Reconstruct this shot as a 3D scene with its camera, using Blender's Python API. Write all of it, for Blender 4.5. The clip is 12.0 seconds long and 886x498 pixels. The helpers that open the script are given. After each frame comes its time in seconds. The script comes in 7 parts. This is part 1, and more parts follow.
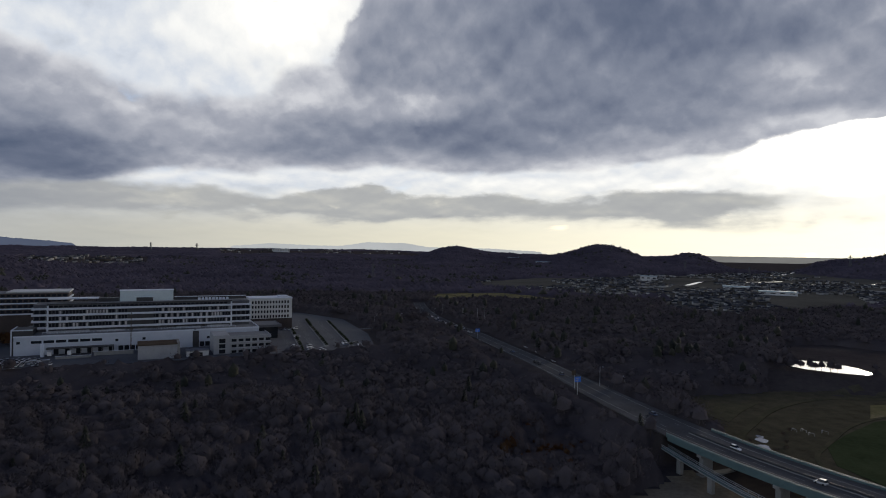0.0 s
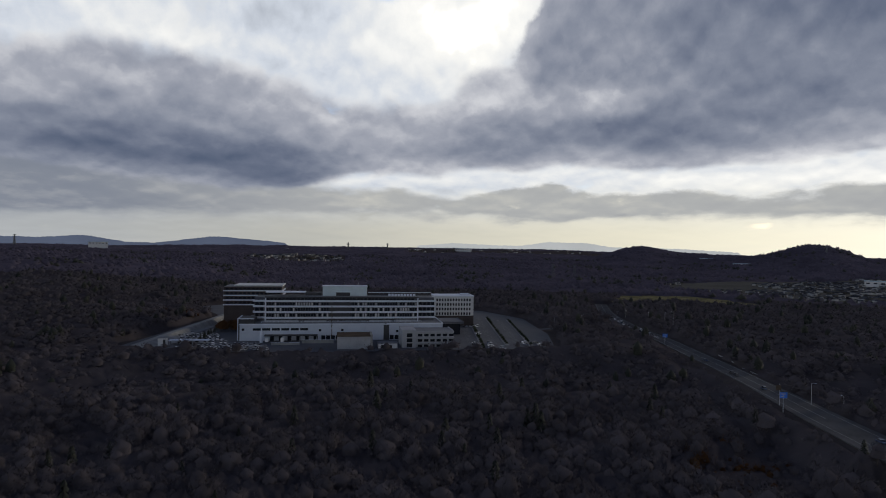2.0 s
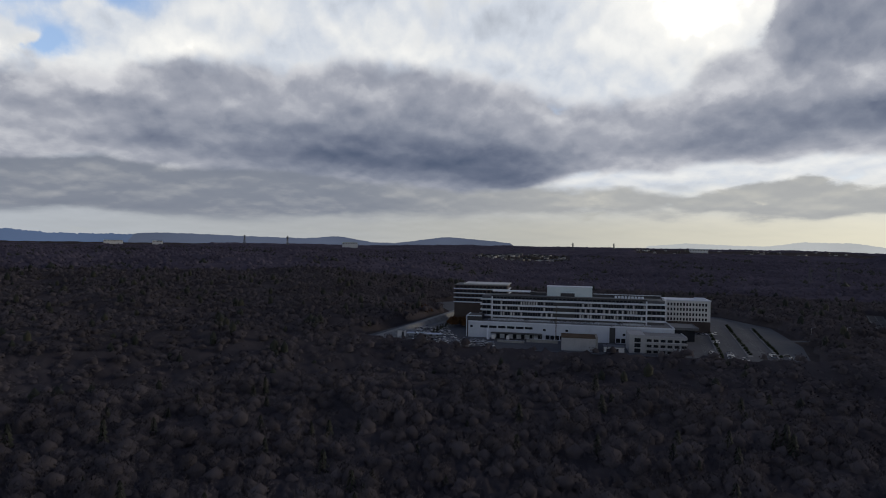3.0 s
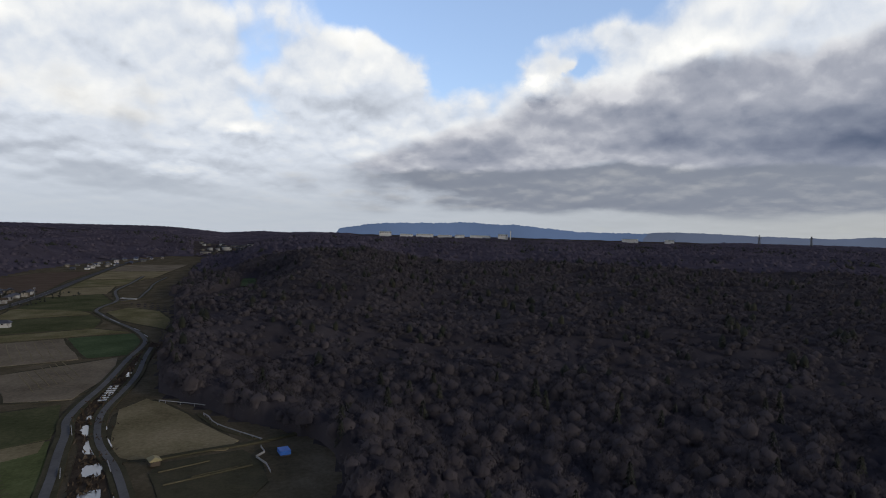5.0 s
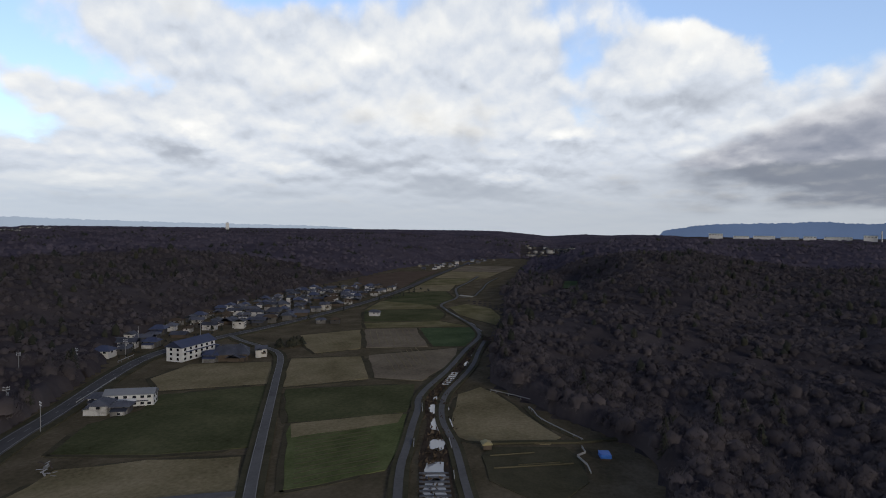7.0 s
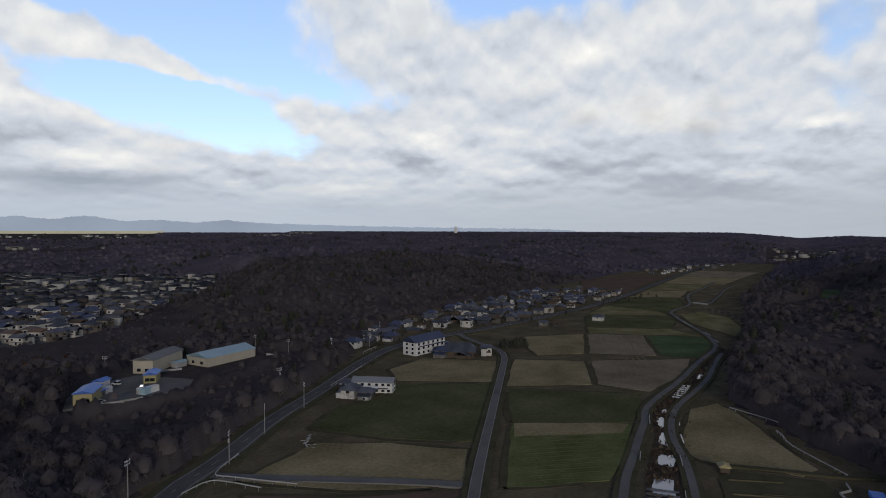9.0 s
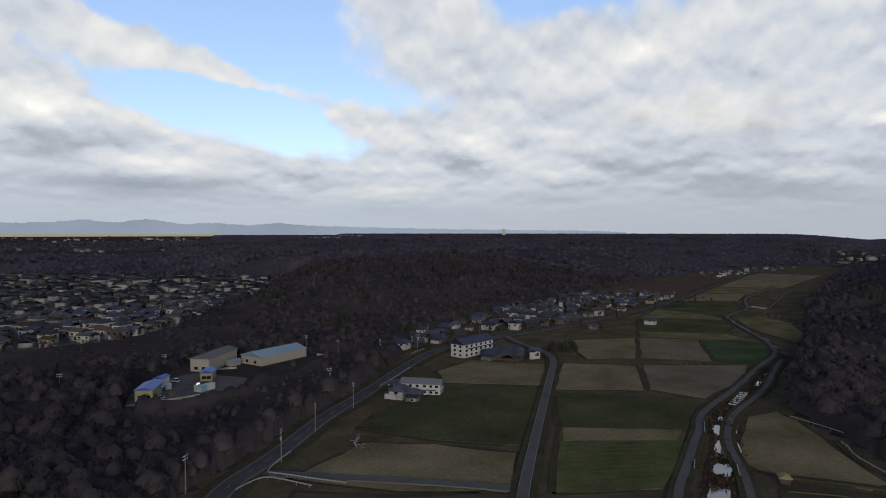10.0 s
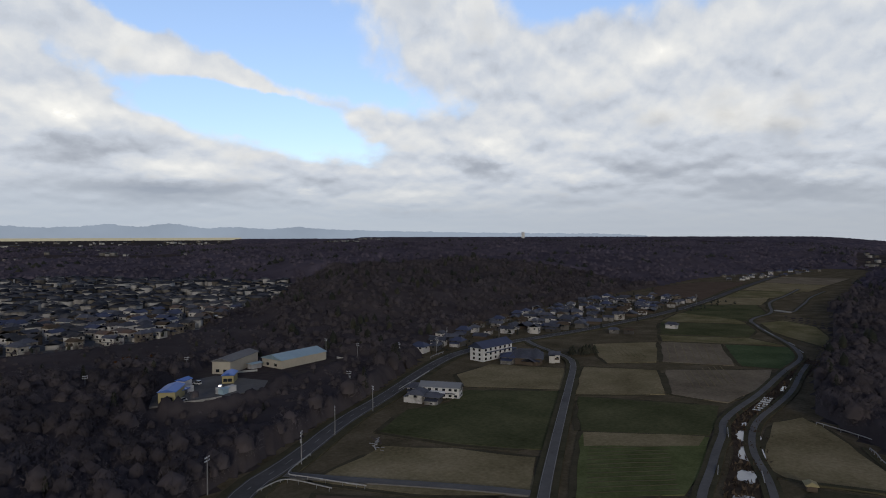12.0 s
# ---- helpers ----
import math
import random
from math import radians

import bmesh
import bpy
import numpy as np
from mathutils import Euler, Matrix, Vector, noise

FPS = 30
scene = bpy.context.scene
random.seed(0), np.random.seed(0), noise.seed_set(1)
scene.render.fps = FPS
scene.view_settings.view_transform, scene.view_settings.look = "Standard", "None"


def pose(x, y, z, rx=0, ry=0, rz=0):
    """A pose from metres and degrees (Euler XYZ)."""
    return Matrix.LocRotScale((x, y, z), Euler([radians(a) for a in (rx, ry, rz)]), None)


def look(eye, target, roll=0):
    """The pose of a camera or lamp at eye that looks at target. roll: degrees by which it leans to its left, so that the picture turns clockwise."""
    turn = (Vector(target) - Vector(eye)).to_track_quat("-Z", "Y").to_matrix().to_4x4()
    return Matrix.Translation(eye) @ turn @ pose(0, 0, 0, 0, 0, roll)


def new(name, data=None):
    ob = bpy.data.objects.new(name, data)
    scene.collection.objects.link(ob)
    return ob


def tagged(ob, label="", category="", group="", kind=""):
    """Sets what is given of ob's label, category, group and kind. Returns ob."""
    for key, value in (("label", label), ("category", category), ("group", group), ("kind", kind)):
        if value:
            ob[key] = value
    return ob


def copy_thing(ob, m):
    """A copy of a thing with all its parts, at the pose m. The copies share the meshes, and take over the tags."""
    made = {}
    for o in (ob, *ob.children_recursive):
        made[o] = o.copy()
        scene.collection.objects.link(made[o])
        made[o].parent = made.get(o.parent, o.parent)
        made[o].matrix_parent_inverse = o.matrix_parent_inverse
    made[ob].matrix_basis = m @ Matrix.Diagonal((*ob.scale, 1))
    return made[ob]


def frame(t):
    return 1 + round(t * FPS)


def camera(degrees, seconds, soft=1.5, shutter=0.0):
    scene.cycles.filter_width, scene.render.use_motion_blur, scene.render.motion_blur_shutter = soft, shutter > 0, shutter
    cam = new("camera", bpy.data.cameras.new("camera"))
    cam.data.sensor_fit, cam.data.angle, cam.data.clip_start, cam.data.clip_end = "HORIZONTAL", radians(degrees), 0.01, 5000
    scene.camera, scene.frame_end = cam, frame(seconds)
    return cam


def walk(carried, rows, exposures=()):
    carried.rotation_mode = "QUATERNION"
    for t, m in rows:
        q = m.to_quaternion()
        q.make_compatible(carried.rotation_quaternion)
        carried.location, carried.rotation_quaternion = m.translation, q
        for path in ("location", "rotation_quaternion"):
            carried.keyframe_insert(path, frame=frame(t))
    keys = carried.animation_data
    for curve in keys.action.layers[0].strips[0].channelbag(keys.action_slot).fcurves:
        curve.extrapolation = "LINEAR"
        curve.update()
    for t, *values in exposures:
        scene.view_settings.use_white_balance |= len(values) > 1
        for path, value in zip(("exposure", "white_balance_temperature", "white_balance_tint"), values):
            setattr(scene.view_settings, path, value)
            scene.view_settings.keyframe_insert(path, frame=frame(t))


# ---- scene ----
# Hovering drone, 70 m over the valley floor, that turns to its left.
cam = camera(71.49, 12.0, soft=1.0)
EYE = (0.0, 0.0, 70.0)
# seconds, heading to the left of +y, tilt, lean (degrees)
PATH = [
    (0.0, 0.00, -0.06, 0.82),
    (0.5, 1.58, -0.08, 0.83),
    (1.0, 5.04, -0.15, 0.89),
    (1.5, 9.59, -0.22, 0.93),
    (2.0, 16.64, -0.32, 0.94),
    (2.5, 26.14, -0.47, 1.02),
    (3.0, 37.31, -0.63, 0.96),
    (3.5, 48.94, -0.86, 1.01),
    (3.7, 53.98, -1.10, 1.44),
    (5.3, 87.42, -1.63, 1.25),
    (5.5, 90.44, -1.67, 1.17),
    (6.0, 97.62, -1.75, 1.16),
    (6.5, 104.64, -1.84, 0.94),
    (7.0, 111.63, -1.89, 0.70),
    (7.5, 118.60, -1.90, 0.49),
    (9.5, 134.74, -1.67, 0.07),
    (10.0, 136.60, -1.57, 0.01),
    (10.5, 137.40, -1.50, 0.01),
    (11.0, 137.95, -1.41, -0.07),
    (11.5, 138.24, -1.32, -0.08),
    (12.0, 138.36, -1.25, -0.14),
]


def aim(yaw, tilt, lean):
    a, p = radians(yaw), radians(tilt)
    ahead = Vector((-math.sin(a) * math.cos(p), math.cos(a) * math.cos(p), math.sin(p)))
    return look(EYE, Vector(EYE) + ahead * 100, lean)


walk(cam, [(t, aim(yaw, tilt, lean)) for t, yaw, tilt, lean in PATH],
     exposures=[(0.0, -0.03), (3.5, -0.1), (5.5, 0.05), (7.5, 0.0), (9.5, -0.14), (12.0, -0.17)])

# ---------------------------------------------------------------- sky and sun
SUN_AZ, SUN_EL = -38.0, 13.0   # degrees to the left of +y, and up


class Nodes:
    """Short hand for building a node tree."""

    def __init__(self, tree):
        self.t = tree
        tree.nodes.clear()

    def n(self, kind, **props):
        node = self.t.nodes.new(kind)
        for k, v in props.items():
            setattr(node, k, v)
        return node

    def put(self, socket, v):
        if isinstance(v, bpy.types.NodeSocket):
            self.t.links.new(v, socket)
        elif v is not None:
            socket.default_value = v

    def math(self, op, a, b=None, c=None, clamp=False):
        node = self.n("ShaderNodeMath", operation=op, use_clamp=clamp)
        for s, v in zip(node.inputs, (a, b, c)):
            self.put(s, v)
        return node.outputs[0]

    def vec(self, op, a, b=None, scale=None):
        node = self.n("ShaderNodeVectorMath", operation=op)
        self.put(node.inputs[0], a)
        if b is not None:
            self.put(node.inputs[1], b)
        if scale is not None:
            self.put(node.inputs["Scale"], scale)
        return node.outputs["Value"] if op in ("DOT_PRODUCT", "LENGTH") else node.outputs[0]

    def join(self, x, y, z=0.0):
        node = self.n("ShaderNodeCombineXYZ")
        for s, v in zip(node.inputs, (x, y, z)):
            self.put(s, v)
        return node.outputs[0]

    def split(self, v):
        node = self.n("ShaderNodeSeparateXYZ")
        self.put(node.inputs[0], v)
        return node.outputs

    def noise(self, v, scale, detail=4.0, rough=0.55, distortion=0.0, color=False):
        node = self.n("ShaderNodeTexNoise")
        self.put(node.inputs["Vector"], v)
        node.inputs["Scale"].default_value = scale
        node.inputs["Detail"].default_value = detail
        node.inputs["Roughness"].default_value = rough
        node.inputs["Distortion"].default_value = distortion
        return node.outputs["Color" if color else 0]

    def cells(self, v, scale, detail=2.0):
        """Round heaps, 1 in the middle of each and falling to its edge."""
        node = self.n("ShaderNodeTexVoronoi", feature="SMOOTH_F1", normalize=True)
        self.put(node.inputs["Vector"], v)
        node.inputs["Scale"].default_value = scale
        node.inputs["Detail"].default_value = detail
        node.inputs["Roughness"].default_value = 0.55
        node.inputs["Smoothness"].default_value = 0.2
        return self.math("SUBTRACT", 1.0, node.outputs["Distance"])

    def step(self, v, lo, hi, a=0.0, b=1.0):
        node = self.n("ShaderNodeMapRange", interpolation_type="SMOOTHSTEP")
        for k, w in (("Value", v), ("From Min", lo), ("From Max", hi), ("To Min", a), ("To Max", b)):
            self.put(node.inputs[k], w)
        return node.outputs[0]

    def ramp(self, v, stops):
        node = self.n("ShaderNodeValToRGB")
        self.put(node.inputs[0], v)
        el = node.color_ramp.elements
        while len(el) < len(stops):
            el.new(0.5)
        for e, (pos, col) in zip(el, stops):
            e.position, e.color = pos, (*col, 1)
        return node.outputs[0]

    def mix(self, f, a, b, kind="MIX"):
        node = self.n("ShaderNodeMix", data_type="RGBA", blend_type=kind)
        self.put(node.inputs[0], f)
        self.put(node.inputs[6], (*a, 1) if isinstance(a, tuple) else a)
        self.put(node.inputs[7], (*b, 1) if isinstance(b, tuple) else b)
        return node.outputs[2]

    def blobs(self, q, base, rows):
        """base plus soft ellipses, rows of (azimuth, elevation, half width, half height, lean, amount)."""
        total = base
        for az, el, sa, se, lean, amount in rows:
            m = self.n("ShaderNodeMapping", vector_type="TEXTURE")
            self.put(m.inputs["Vector"], q)
            m.inputs["Location"].default_value = (az, el, 0)
            m.inputs["Rotation"].default_value = (0, 0, radians(lean))
            m.inputs["Scale"].default_value = (sa, se, 1)
            g = self.n("ShaderNodeTexGradient", gradient_type="QUADRATIC_SPHERE")
            self.put(g.inputs[0], m.outputs[0])
            total = self.math("MULTIPLY_ADD", g.outputs["Fac"], amount, total)
        return total


# the heavy cloud bank reaches from one elevation to another at each azimuth to the left
BANK = [(-45, 9.6, 30), (-32, 9.4, 30), (-24, 8.0, 30), (-10, 7.0, 30), (0, 6.9, 28), (7, 6.8, 24), (10, 6.7, 17.5), (16, 6.6, 13.6), (24, 6.2, 13.4),
        (31, 4.9, 15), (36, 4.5, 15.6), (45, 5.4, 16.6), (55, 5.8, 15.6), (66, 5.9, 14.0), (77, 5.6, 11.6), (84, 5.4, 9.2), (92, 5.4, 5.0), (100, 6.0, 3.0)]
# soft ellipses: azimuth, elevation, half width, half height, lean, amount
BANK_HOLES = [(-35, 17.2, 7, 3.6, 0, -4.0), (-37, 8.5, 14, 5, 8, -3.0)]
BANK_DARK = [(-17, 20, 28, 9, 4, 0.42), (44, 7.2, 26, 5, 2, 0.5), (33, 6.5, 14, 4, 0, 0.25), (-3, 10, 24, 5, -4, 0.22), (-31, 13.5, 9, 5, 0, -0.4), (12, 11.5, 12, 4, 8, -0.16), (68, 9.0, 18, 6, 0, -0.16), (78, 6, 14, 3.5, 4, 0.16), (64, 4.5, 30, 4.5, 0, 0.05), (28, 14.5, 10, 2.5, 6, -0.3), (4, 13.5, 9, 3, 0, -0.25), (-12, 13, 12, 3, -6, 0.2), (32, 6.0, 14, 4.5, 0, 0.22)]
LOW_BANK = [(7, 3.9, 28, 2.2, 0, 2.4), (-20, 3.8, 20, 2.8, 0, 1.5), (60, 4.4, 48, 4.4, 0, 2.8), (29, 3.9, 12, 1.8, 0, 0.7), (-6, 5.9, 44, 1.6, 0, -1.0), (70, 4.4, 22, 2.6, 0, 0.8)]
# how much of the blue is covered
CLOUD_COVER = [
    (22, 22, 4, 2.4, 0, -0.9), (80, 20, 34, 8.5, -6, -2.8), (82, 13.5, 10, 5, 0, -1.3), (72, 14.2, 9, 3.6, 0, -1.4), (90.5, 13.2, 9, 7.5, 0, 2.6), (74, 14.4, 3, 1.8, 0, 1.6), (66, 17.0, 8, 2.0, 12, 0.9),
    (153, 12.0, 27, 7.4, 8, -3.2), (160, 19.5, 30, 6, 6, -2.6), (156, 13.4, 36, 3.2, 14, 2.8), (175, 9.5, 14, 7, 0, 3.0), (126, 21, 18, 5, 0, -2.0), (108, 21.5, 12, 3, 0, -0.9), (154, 3.5, 40, 5.0, 0, 1.6), (133, 8.5, 9, 5, 0, 1.2), (68, 6.0, 20, 5, 0, 3.0),
]
# single heaps of cloud: azimuth, elevation, half width, half height, lean, amount
HEAPS = [
    (161.6, 5.4, 9, 2.6, 0, 0.5), (141.5, 3.7, 8, 1.8, 0, 0.45), (133.7, 8.0, 4.5, 3.0, 20, 0.5), (113.8, 9.3, 8, 3.6, 0, 0.5), (100.7, 8.6, 6, 2.4, 0, 0.5), (105.9, 4.7, 6, 1.8, 0, 0.4), (170, 9.4, 9, 4.2, -10, 0.55),
    (152.2, 16.0, 3.2, 1.8, 0, 0.5), (89.9, 14.2, 8.5, 6.5, 0, 0.6), (73.8, 13.6, 2.4, 1.8, 0, 0.6), (67, 12.2, 8, 3.4, 0, 0.5), (60.5, 16, 8, 2.6, -8, 0.5), (39.8, 16.6, 11, 2.8, 0, 0.4), (23.5, 4.0, 4, 1.3, 0, 0.5), (10, 3.7, 1.6, 0.6, 0, 0.7), (0.5, 4.1, 2.0, 0.5, 0, 0.6),
    (120, 15, 12, 4, 0, 0.3), (126, 5.2, 9, 2.2, 0, 0.35), (151, 4.2, 3, 0.9, 0, 0.4), (14, 13.2, 8, 3.0, 0, 0.4), (2, 12.4, 6, 2.4, -8, 0.35),
]
SUN_GLOW = [(-37, 9, 34, 11, 6, 0.9), (-36, 10, 16, 8, 0, 1.8), (-35, 17, 10, 5, 0, 0.8), (14, 20, 17, 8, 0, 0.8), (32, 19, 12, 5, 0, -0.12), (-8, 6, 50, 2.4, 0, 0.24), (56, 4, 46, 8, 0, -0.75), (108, 4, 44, 6, 0, -0.24), (165, 4.0, 30, 4, 0, -0.26), (157, 13.4, 24, 4, 14, 0.16),
            (161, 3.9, 14, 2.0, 0, -0.41), (149, 5.0, 7, 1.8, 0, -0.34), (111, 3.8, 14, 2.0, 0, -0.31), (121, 5.6, 12, 2.6, 0, -0.27), (110, 12.6, 12, 3.0, 4, -0.2), (97, 7.6, 10, 2.2, 0, -0.31), (168, 7.3, 10, 2.2, -6, -0.41), (135.5, 6.4, 5, 1.5, 0, -0.41), (91, 11.0, 9, 2.4, 0, -0.27), (126, 11.5, 10, 2.0, 8, -0.17), (104, 16, 10, 2.2, 0, -0.14)]


def make_world():
    world = bpy.data.worlds.new("sky")
    scene.world = world
    world.use_nodes = True
    k = Nodes(world.node_tree)
    way = k.vec("NORMALIZE", k.n("ShaderNodeTexCoord").outputs["Generated"])
    x, y, z = k.split(way)
    az = k.math("DEGREES", k.math("ARCTAN2", k.math("MULTIPLY", x, -1.0), y))
    el = k.math("DEGREES", k.math("ARCSINE", z))
    # cloud coordinates: features flatten towards the horizon
    rise = k.math("MULTIPLY", k.math("LOGARITHM", k.math("ADD", k.math("MAXIMUM", el, 0.0), 3.0), math.e), 2.3)
    layer = k.join(k.math("MULTIPLY", az, 0.12), rise)
    swirl = k.noise(layer, 1.1, 7.0, 0.56, color=True)
    drift = k.vec("MULTIPLY", k.vec("SUBTRACT", swirl, (0.5, 0.5, 0.5)), (9.0, 3.6, 0.0))
    q = k.vec("ADD", k.join(az, el), drift)
    qel = k.split(q)[1]
    fray = k.vec("MULTIPLY", k.vec("SUBTRACT", k.noise(layer, 3.2, 5.0, 0.6, color=True), (0.5, 0.5, 0.5)), (0.2, 0.14, 0.0))
    # the same in degrees, for the single heaps
    near = k.vec("ADD", k.join(az, el), k.vec("MULTIPLY", fray, (26.0, 14.0, 0.0)))

    def field(shift):
        p = k.vec("ADD", layer, (7.3, 2.1 + shift, 0.0))
        big = k.noise(p, 0.8, 2.0, 0.5, 0.2)
        p = k.vec("ADD", p, fray)
        lump = k.noise(p, 1.7, 9.0, 0.6)
        heap = k.cells(p, 1.7, 2.0)
        return k.math("MULTIPLY_ADD", heap, 0.9, k.math("MULTIPLY_ADD", big, 0.9, k.math("MULTIPLY", lump, 0.55)))

    here = field(0.0)
    rough = k.math("SUBTRACT", here, 1.33)
    # heaps are light on top and grey under
    heaps = k.blobs(near, 0.0, HEAPS)
    under = k.math("SUBTRACT", heaps, k.blobs(k.vec("ADD", near, (0.0, 1.3, 0.0)), 0.0, HEAPS))
    relief = k.math("MULTIPLY_ADD", under, 0.55, k.math("MULTIPLY", k.math("SUBTRACT", here, field(0.14)), 0.85))
    # thin high cloud, lit from behind on the sunny side
    glow = k.blobs(q, 0.0, SUN_GLOW)
    thin = k.math("ADD", k.math("MULTIPLY_ADD", relief, 1.15, k.math("MULTIPLY", rough, 0.2)), k.math("MULTIPLY_ADD", heaps, 0.25, k.math("ADD", glow, 0.75)))
    thin = k.ramp(k.math("MULTIPLY", thin, 0.5), [(0.0, (0.30, 0.34, 0.42)), (0.2, (0.47, 0.51, 0.58)), (0.33, (0.67, 0.72, 0.80)), (0.45, (0.86, 0.875, 0.885)), (0.58, (1.05, 1.04, 1.0)), (1.0, (3.5, 3.3, 2.9))])
    cover = k.math("MULTIPLY_ADD", rough, 1.5, k.math("ADD", heaps, k.blobs(q, 1.05, CLOUD_COVER)))
    cover = k.step(cover, 0.2, 0.8)
    # the heavy bank before it; its unseen closing overhead is added to dim the ground
    side = k.math("DIVIDE", k.math("ADD", k.math("MULTIPLY_ADD", k.split(drift)[0], 0.6, az), 60.0), 180.0)
    low = k.math("MULTIPLY", k.ramp(side, [((a + 60) / 180, (lo / 40,) * 3) for a, lo, hi in BANK]), 40.0)
    high = k.math("MULTIPLY", k.ramp(side, [((a + 60) / 180, (hi / 40,) * 3) for a, lo, hi in BANK]), 40.0)
    bel = k.math("MULTIPLY_ADD", k.split(drift)[1], 0.35, el)
    edge = k.math("MINIMUM", k.math("DIVIDE", k.math("SUBTRACT", bel, low), 0.9), k.math("DIVIDE", k.math("SUBTRACT", high, qel), 2.4))
    edge = k.math("MULTIPLY_ADD", rough, 1.7, k.blobs(q, edge, BANK_HOLES))
    edge = k.math("MULTIPLY_ADD", k.step(el, 22.5, 32.0), 6.0, k.math("MAXIMUM", edge, -2.0))
    heavy = k.step(edge, -0.1, 0.65)
    thick = k.math("MULTIPLY_ADD", rough, 0.2, k.math("MULTIPLY_ADD", relief, -1.2, k.blobs(q, k.math("MULTIPLY_ADD", k.step(edge, 0.4, 3.0), 0.28, 0.16), BANK_DARK)))
    dark = k.ramp(thick, [(0.0, (0.66, 0.67, 0.71)), (0.25, (0.38, 0.40, 0.465)), (0.5, (0.235, 0.262, 0.335)), (0.75, (0.145, 0.172, 0.245)), (1.0, (0.092, 0.12, 0.188))])
    # out of view overhead: dark blue, added to darken and cool light below
    dark = k.mix(k.step(el, 23.0, 36.0), dark, (0.056, 0.081, 0.158))
    # pale bank low over the horizon
    lower = k.step(k.math("MULTIPLY_ADD", rough, 1.0, k.blobs(q, 0.0, LOW_BANK)), 0.1, 0.75)
    grey = k.mix(k.step(az, 20.0, 50.0), k.ramp(k.math("MULTIPLY_ADD", relief, -0.9, 0.5), [(0.0, (0.72, 0.70, 0.62)), (0.5, (0.45, 0.46, 0.46)), (1.0, (0.33, 0.34, 0.37))]),
                 k.ramp(k.math("MULTIPLY_ADD", relief, -0.9, 0.5), [(0.0, (0.58, 0.58, 0.58)), (0.5, (0.24, 0.265, 0.32)), (1.0, (0.16, 0.19, 0.255))]))
    # haze over the horizon, warm on the sunny side
    haze = k.ramp(side, [(0.1, (1.5, 1.4, 1.1)), (0.33, (0.86, 0.81, 0.63)), (0.5, (0.48, 0.475, 0.425)), (0.6, (0.43, 0.445, 0.45)), (0.8, (0.46, 0.50, 0.555)), (1.0, (0.50, 0.55, 0.62))])
    haze = k.mix(k.step(az, 118.0, 150.0), haze, (0.52, 0.585, 0.67))
    cloud = k.mix(k.math("MULTIPLY", k.step(el, 6.5, 0.8), 0.9), thin, haze)
    cloud = k.mix(k.math("MULTIPLY", lower, k.step(el, 0.8, 2.6)), cloud, grey)
    cloud = k.mix(heavy, cloud, dark)
    sky = k.n("ShaderNodeTexSky", sky_type="NISHITA", sun_disc=False, sun_elevation=radians(SUN_EL), sun_rotation=radians(-SUN_AZ))
    blue = k.mix(0.28, k.mix(1.0, k.vec("SCALE", sky.outputs[0], scale=0.13), (1.45, 1.52, 1.9), "MULTIPLY"), (0.56, 0.74, 1.0))
    colour = k.mix(k.math("MAXIMUM", cover, heavy), blue, cloud)
    # nothing but dull haze under the horizon
    colour = k.mix(k.step(el, -3.0, -0.5), (0.25, 0.26, 0.28), colour)
    bg = k.n("ShaderNodeBackground")
    k.put(bg.inputs[0], colour)
    out = k.n("ShaderNodeOutputWorld")
    k.t.links.new(bg.outputs[0], out.inputs[0])


make_world()
sun = new("sun", bpy.data.lights.new("sun", "SUN"))
sun.data.energy, sun.data.angle, sun.data.color = 1.2, radians(10), (1.0, 0.9, 0.76)
sun.matrix_world = look((300 * math.sin(radians(-SUN_AZ)), 300 * math.cos(radians(SUN_AZ)), 300 * math.tan(radians(SUN_EL)) + 200), (0, 0, 200))

